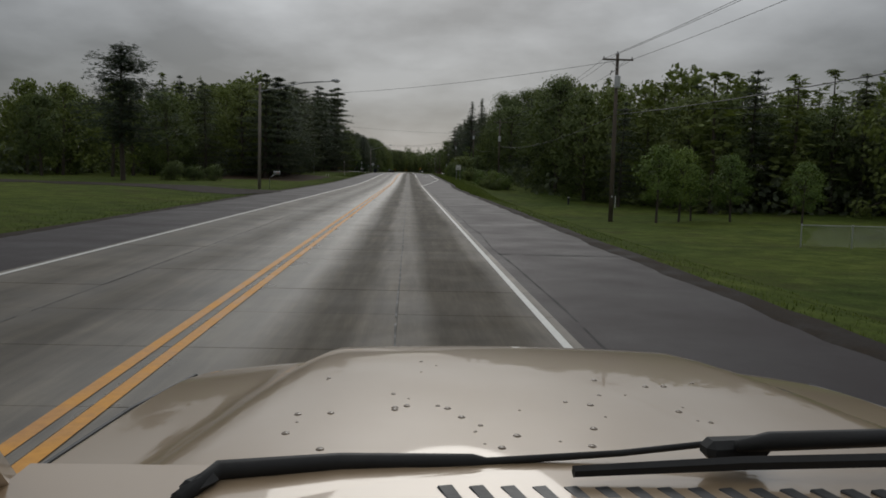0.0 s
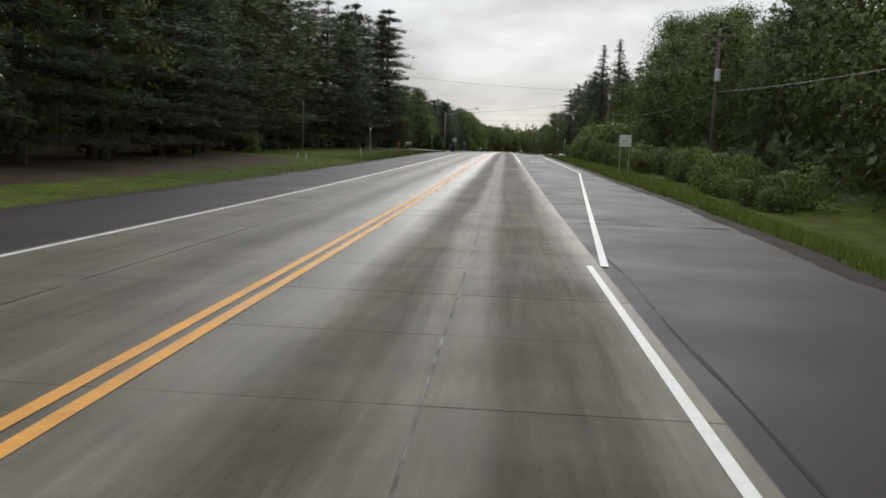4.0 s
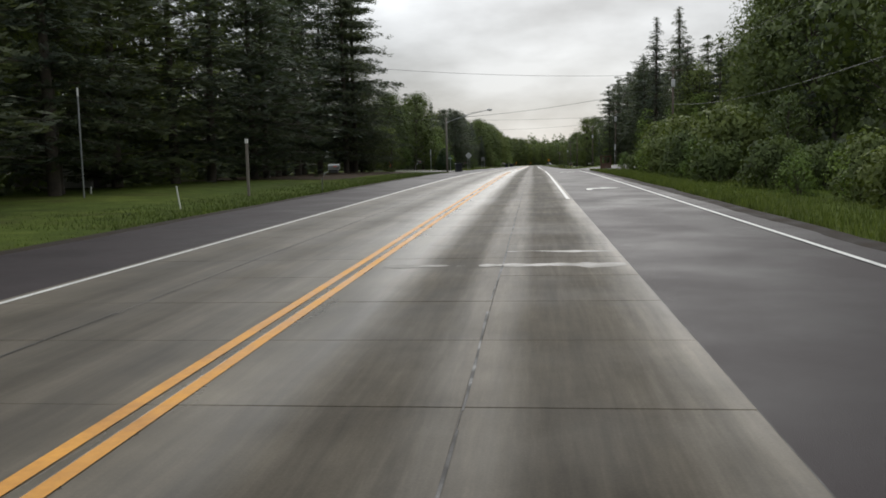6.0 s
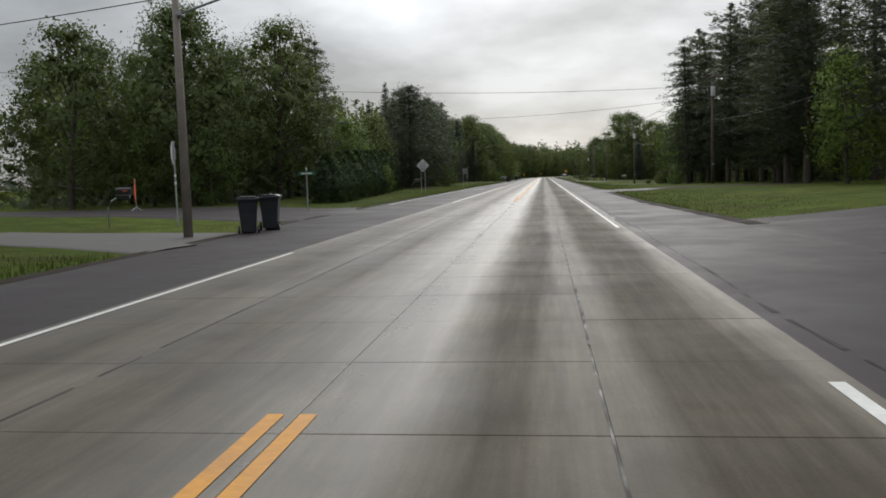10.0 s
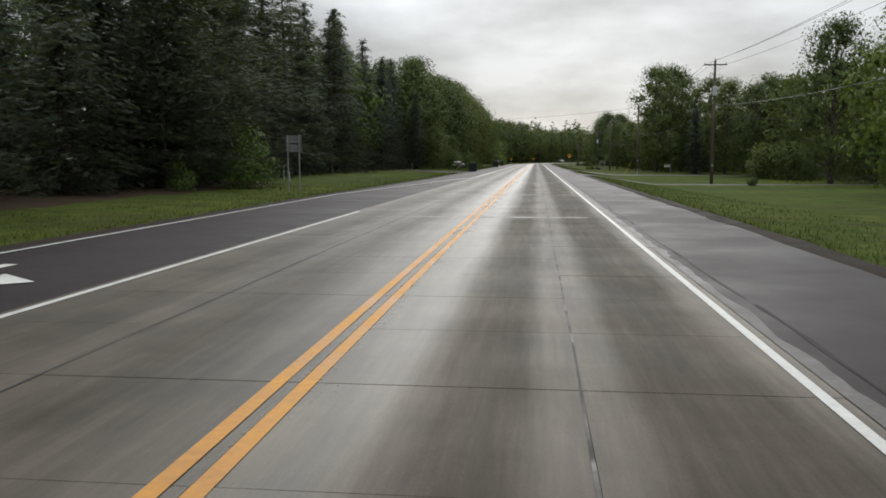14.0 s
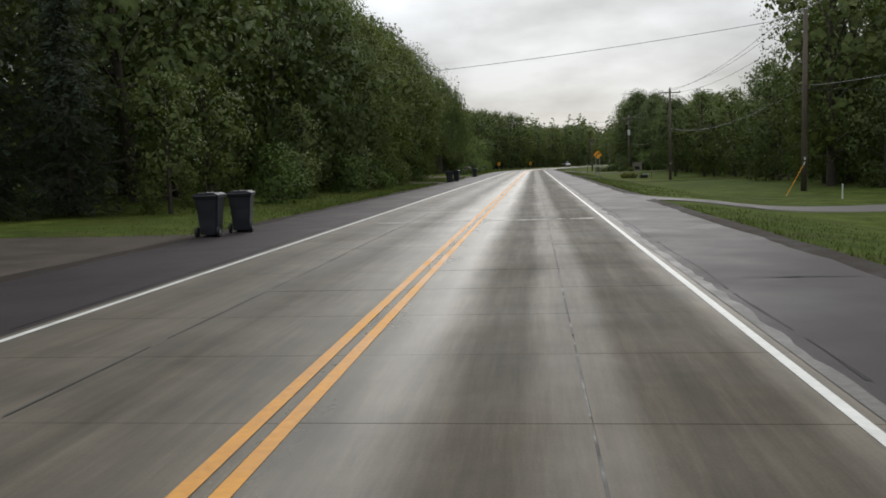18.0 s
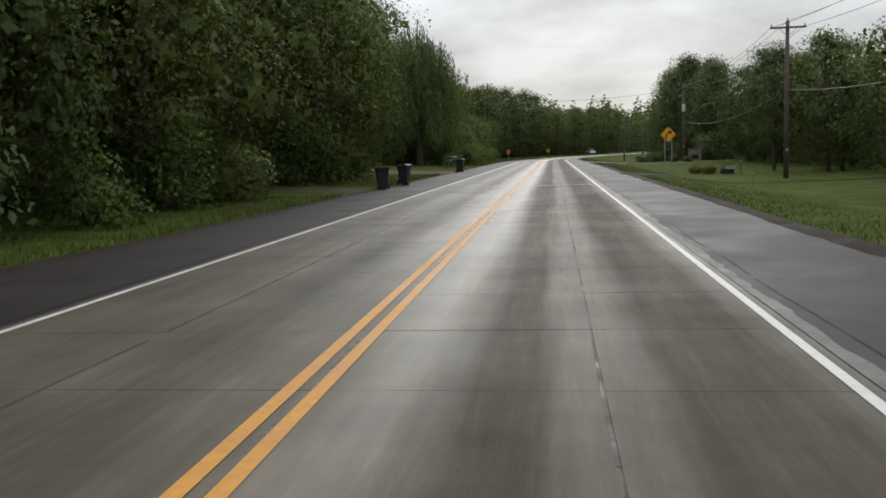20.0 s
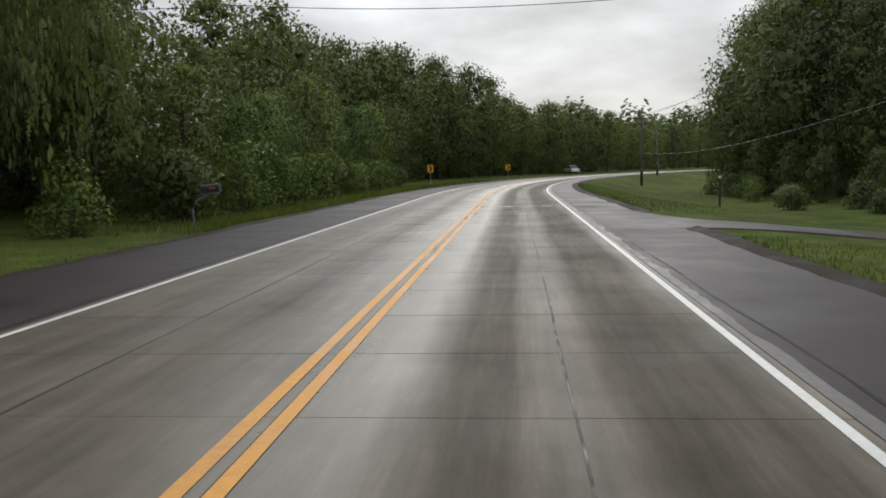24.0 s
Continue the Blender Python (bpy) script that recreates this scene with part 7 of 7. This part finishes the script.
def truck():
    t = thing("pickup_truck", pose(2.31, 0, 0), "tan pickup truck with wet glossy hood and black wipers", "truck")
    front, rear, back = 2.80, 1.66, 1.34

    def hood_z(vx, vy):
        k = (vy - rear) / (front - rear)
        crest = 0.66 + (0.5 - 0.66) * k
        a = abs(vx)
        z = 1.112 - 0.04 * k - 0.03 * k ** 4 + 0.012 * (1 - (a / crest) ** 2 if a < crest else 0)
        if a > crest:
            z -= 0.012 + 0.026 * min((a - crest) / 0.035, 1.0) + 0.12 * (a - crest) ** 1.3
        elif a > crest - 0.05:
            z -= 0.012 * ((a - crest + 0.05) / 0.05) ** 2
        return z

    def half(vy):
        return 0.865 - 0.03 * (vy - rear) / (front - rear) - 0.05 * max((vy - 2.62) / 0.18, 0) ** 2

    nx, ny = 48, 22
    verts, faces = [], []
    for j in range(ny + 4):
        vy = back + (front - back) * min(j, ny) / ny
        fall = max(j - ny, 0)
        for i in range(nx + 1):
            vx = (2 * i / nx - 1) * half(vy)
            z = hood_z(vx, vy) - (0, 0.02, 0.07, 0.17)[fall]
            verts.append((vx, vy + (0, 0.035, 0.06, 0.07)[fall] - 0.05 * (abs(vx) / 0.9) ** 3 * (j / ny), z))
    for j in range(ny + 3):
        for i in range(nx):
            k = j * (nx + 1) + i
            faces.append((k, k + 1, k + nx + 2, k + nx + 1))
    hood = link("hood", mesh_of("hood", verts, faces, TAN, True), t, "tan hood spotted with dark drops")
    rng = random.Random(3)
    bm = bmesh.new()
    for _ in range(42):
        vx, vy = rng.uniform(-0.5, 0.35), rear + 0.05 + abs(rng.gauss(0, 0.28))
        if vy < front - 0.1:
            r = rng.choice((0.003, 0.005, 0.007))
            bmesh.ops.create_uvsphere(bm, u_segments=8, v_segments=4, radius=r, matrix=Matrix.Translation((vx, vy, hood_z(vx, vy))) @ Matrix.Diagonal((1.0, 1.3, 0.35, 1)))
    tagged(part("water_drops", bm, WATER, hood, "dark drops on the paint", True), kind="stuff")
    for s in (-1, 1):
        side = [(rear - 0.1, 0.42), (rear + 0.12, 0.42), (rear + 0.2, 0.68), (rear + 0.45, 0.82), (rear + 0.72, 0.68), (rear + 0.8, 0.42), (2.86, 0.42), (2.86, 0.86), (2.74, 0.99), (rear - 0.1, 1.03)]
        bm = bmesh.new()
        a = [bm.verts.new((s * 0.905, y, z - 0.05)) for y, z in side]
        b = [bm.verts.new((s * 0.86, y, z - 0.05)) for y, z in side]
        bm.faces.new(a), bm.faces.new(b[::-1])
        for i in range(len(a)):
            bm.faces.new((a[i - 1], a[i], b[i], b[i - 1]))
        bmesh.ops.recalc_face_normals(bm, faces=bm.faces)
        part("fender", bm, TAN, t)
        part("fender_trim", tube([(s * 0.868, rear - 0.05, 1.06), (s * 0.855, 2.2, 1.03), (s * 0.838, 2.68, 0.985)], 0.006, 6), BLACK_METAL, t)
        part("headlight", box((0.3, 0.05, 0.2), (s * 0.66, 2.87, 0.74), bevel=0.02), SIGN_WHITE, t)
        part("pillar", tube([(s * 0.84, rear - 0.06, 1.08), (s * 0.72, 0.78, 1.78)], 0.04, 6), TAN, t)
        door = part("door", box((0.07, 1.6, 0.75), (s * 0.94, 0.72, 0.68), bevel=0.03), TAN, t)
        part("door_handle", box((0.03, 0.16, 0.03), (s * 0.985, 0.1, 0.9), bevel=0.006), BLACK_METAL, door)
        part("bed_side", box((0.07, 1.95, 0.62), (s * 0.92, -1.35, 0.76), bevel=0.03), TAN, t)
        for wy in (rear + 0.45, -1.35):
            w = part("wheel", tube([(s * 0.66, wy, 0.36), (s * 0.9, wy, 0.36)], 0.36, 20), RUBBER, t)
            part("rim", tube([(s * 0.9, wy, 0.36), (s * 0.915, wy, 0.36)], 0.2, 14), GALVANISED, w)
    part("grille", box((1.05, 0.06, 0.26), (0, 2.86, 0.74), bevel=0.02), BLACK_METAL, t)
    part("bumper", box((1.9, 0.16, 0.18), (0, 2.96, 0.5), bevel=0.04), GALVANISED, t)
    cowl = part("cowl", box((1.62, 0.26, 0.05), (0.0, rear - 0.16, 1.1), Euler((0, 0, 0)), 0.012), TAN, t, "tan cowl with black vent slots")
    for k in range(23):
        part("vent_slot", box((0.022, 0.13, 0.006), (-0.21 + 0.042 * k, rear - 0.18, 1.1265), Euler((0, 0, radians(14))), 0.002), BLACK_METAL, cowl)
    wiper = part("wiper_arm", tube([(-0.56, rear - 0.18, 1.13), (-0.53, rear - 0.09, 1.135), (-0.37, rear - 0.04, 1.13), (-0.18, rear - 0.02, 1.127), (-0.16, rear - 0.02, 1.127), (0.04, rear, 1.135), (0.24, rear + 0.02, 1.152)], [0.01, 0.014, 0.014, 0.011, 0.006, 0.005, 0.005], 8), RUBBER, t, "black wiper arm", True)
    part("wiper_cap", box((0.06, 0.03, 0.02), (-0.545, rear - 0.13, 1.133), Euler((0, 0, radians(62))), 0.01), RUBBER, wiper)
    wiper = part("wiper_arm", tube([(0.19, rear - 0.06, 1.168), (0.24, rear - 0.05, 1.172), (0.45, rear - 0.04, 1.178), (0.8, rear - 0.02, 1.185)], [0.008, 0.014, 0.013, 0.013], 8), RUBBER, t, "black wiper arm", True)
    part("wiper_pivot", box((0.1, 0.04, 0.03), (0.2, rear - 0.03, 1.155), Euler((0, 0, radians(8))), 0.01), RUBBER, wiper)
    part("wiper_blade", tube([(-0.05, rear - 0.1, 1.143), (0.19, rear - 0.08, 1.15), (0.4, rear - 0.08, 1.157), (0.8, rear - 0.06, 1.166)], [0.009, 0.011, 0.011, 0.011], 6), RUBBER, wiper)
    part("roof", box((1.55, 1.35, 0.07), (0, 0.1, 1.83), bevel=0.03), TAN, t)
    part("rear_wall", box((1.7, 0.08, 1.1), (0, -0.42, 1.25), bevel=0.02), TAN, t)
    part("floor_pan", box((1.8, 4.6, 0.08), (0, 0.4, 0.46), bevel=0.02), BLACK_METAL, t)
    part("bed_floor", box((1.7, 1.9, 0.06), (0, -1.35, 0.62), bevel=0.01), BLACK_METAL, t)
    part("tailgate", box((1.8, 0.07, 0.6), (0, -2.34, 0.76), bevel=0.02), TAN, t)
    return t


truck()

# ---- concrete slabs, six feet square, last: those of the near lane singly, the rest joined ----
SLAB_COLUMNS = ((-3.65, -1.852), (-1.846, 0.037), (0.043, 1.937), (1.943, 3.65))
SLAB_LENGTH = 1.83


def slab_mesh(name, material):
    """A unit slab, 1 wide and 1 long, with a chamfered rim."""
    h, c = 0.07, 0.003
    v = [(x, y, z) for z, e in ((-h, 0.0), (-c, 0.0), (0.0, c)) for x, y in ((-0.5 + e, -0.5 + e), (0.5 - e, -0.5 + e), (0.5 - e, 0.5 - e), (-0.5 + e, 0.5 - e))]
    f = [(k + i, k + (i + 1) % 4, k + 4 + (i + 1) % 4, k + 4 + i) for k in (0, 4) for i in range(4)] + [(8, 9, 10, 11)]
    return mesh_of(name, v, f, material)


def build_slabs():
    rng = random.Random(5)
    unit = slab_mesh("slab", CONCRETE)
    quads, bend, bend_u = [], [], []
    rows = int((780 + 40) / SLAB_LENGTH)
    for r in range(rows):
        s0 = -40 + r * SLAB_LENGTH
        s1 = s0 + SLAB_LENGTH - 0.007
        for c, (u0, u1) in enumerate(SLAB_COLUMNS):
            lift = rng.uniform(-0.0015, 0.0015)
            if c >= 2 and 0 <= s0 < 274:
                a, b = on_road(s0, 0, 0), on_road(s1, 0, 0)
                ob = new("slab", unit)
                ob.parent = road
                ob.matrix_basis = pose((u0 + u1) / 2, (s0 + s1) / 2, (a.z + b.z) / 2 + lift, math.degrees(math.atan2(b.z - a.z, s1 - s0)), 0, 0) @ Matrix.Diagonal((u1 - u0, s1 - s0, 1, 1))
                continue
            e = 0.003
            top = [on_road(s, u, lift) for s, u in ((s0 + e, u0 + e), (s0 + e, u1 - e), (s1 - e, u1 - e), (s1 - e, u0 + e))]
            rim = [on_road(s, u, lift - e) for s, u in ((s0, u0), (s0, u1), (s1, u1), (s1, u0))]
            low = [on_road(s, u, -0.06) for s, u in ((s0, u0), (s0, u1), (s1, u1), (s1, u0))]
            group = [top] + [[rim[i], rim[(i + 1) % 4], top[(i + 1) % 4], top[i]] for i in range(4)] + [[low[i], low[(i + 1) % 4], rim[(i + 1) % 4], rim[i]] for i in range(4)]
            if s1 > BEND_S:
                bend += group
                bend_u += [(u0, u1)] * len(group)
            else:
                quads += group
    field = link("slab_field", quads_mesh("slab_field", [[tuple(v) for v in q] for q in quads], CONCRETE), road)
    tagged(field, "grey damp concrete slabs", kind="stuff")
    me = quads_mesh("slab_bend", [[tuple(v) for v in q] for q in bend], CONCRETE_BEND)
    layer = me.uv_layers.new(name="across")
    flat = []
    for (u0, u1), q in zip(bend_u, bend):
        for v in q:
            flat += [along(v[0], v[1])[1], 0.0]
    layer.data.foreach_set("uv", flat)
    tagged(link("slab_bend", me, road), "grey damp concrete slabs in the bend", kind="stuff")


build_slabs()
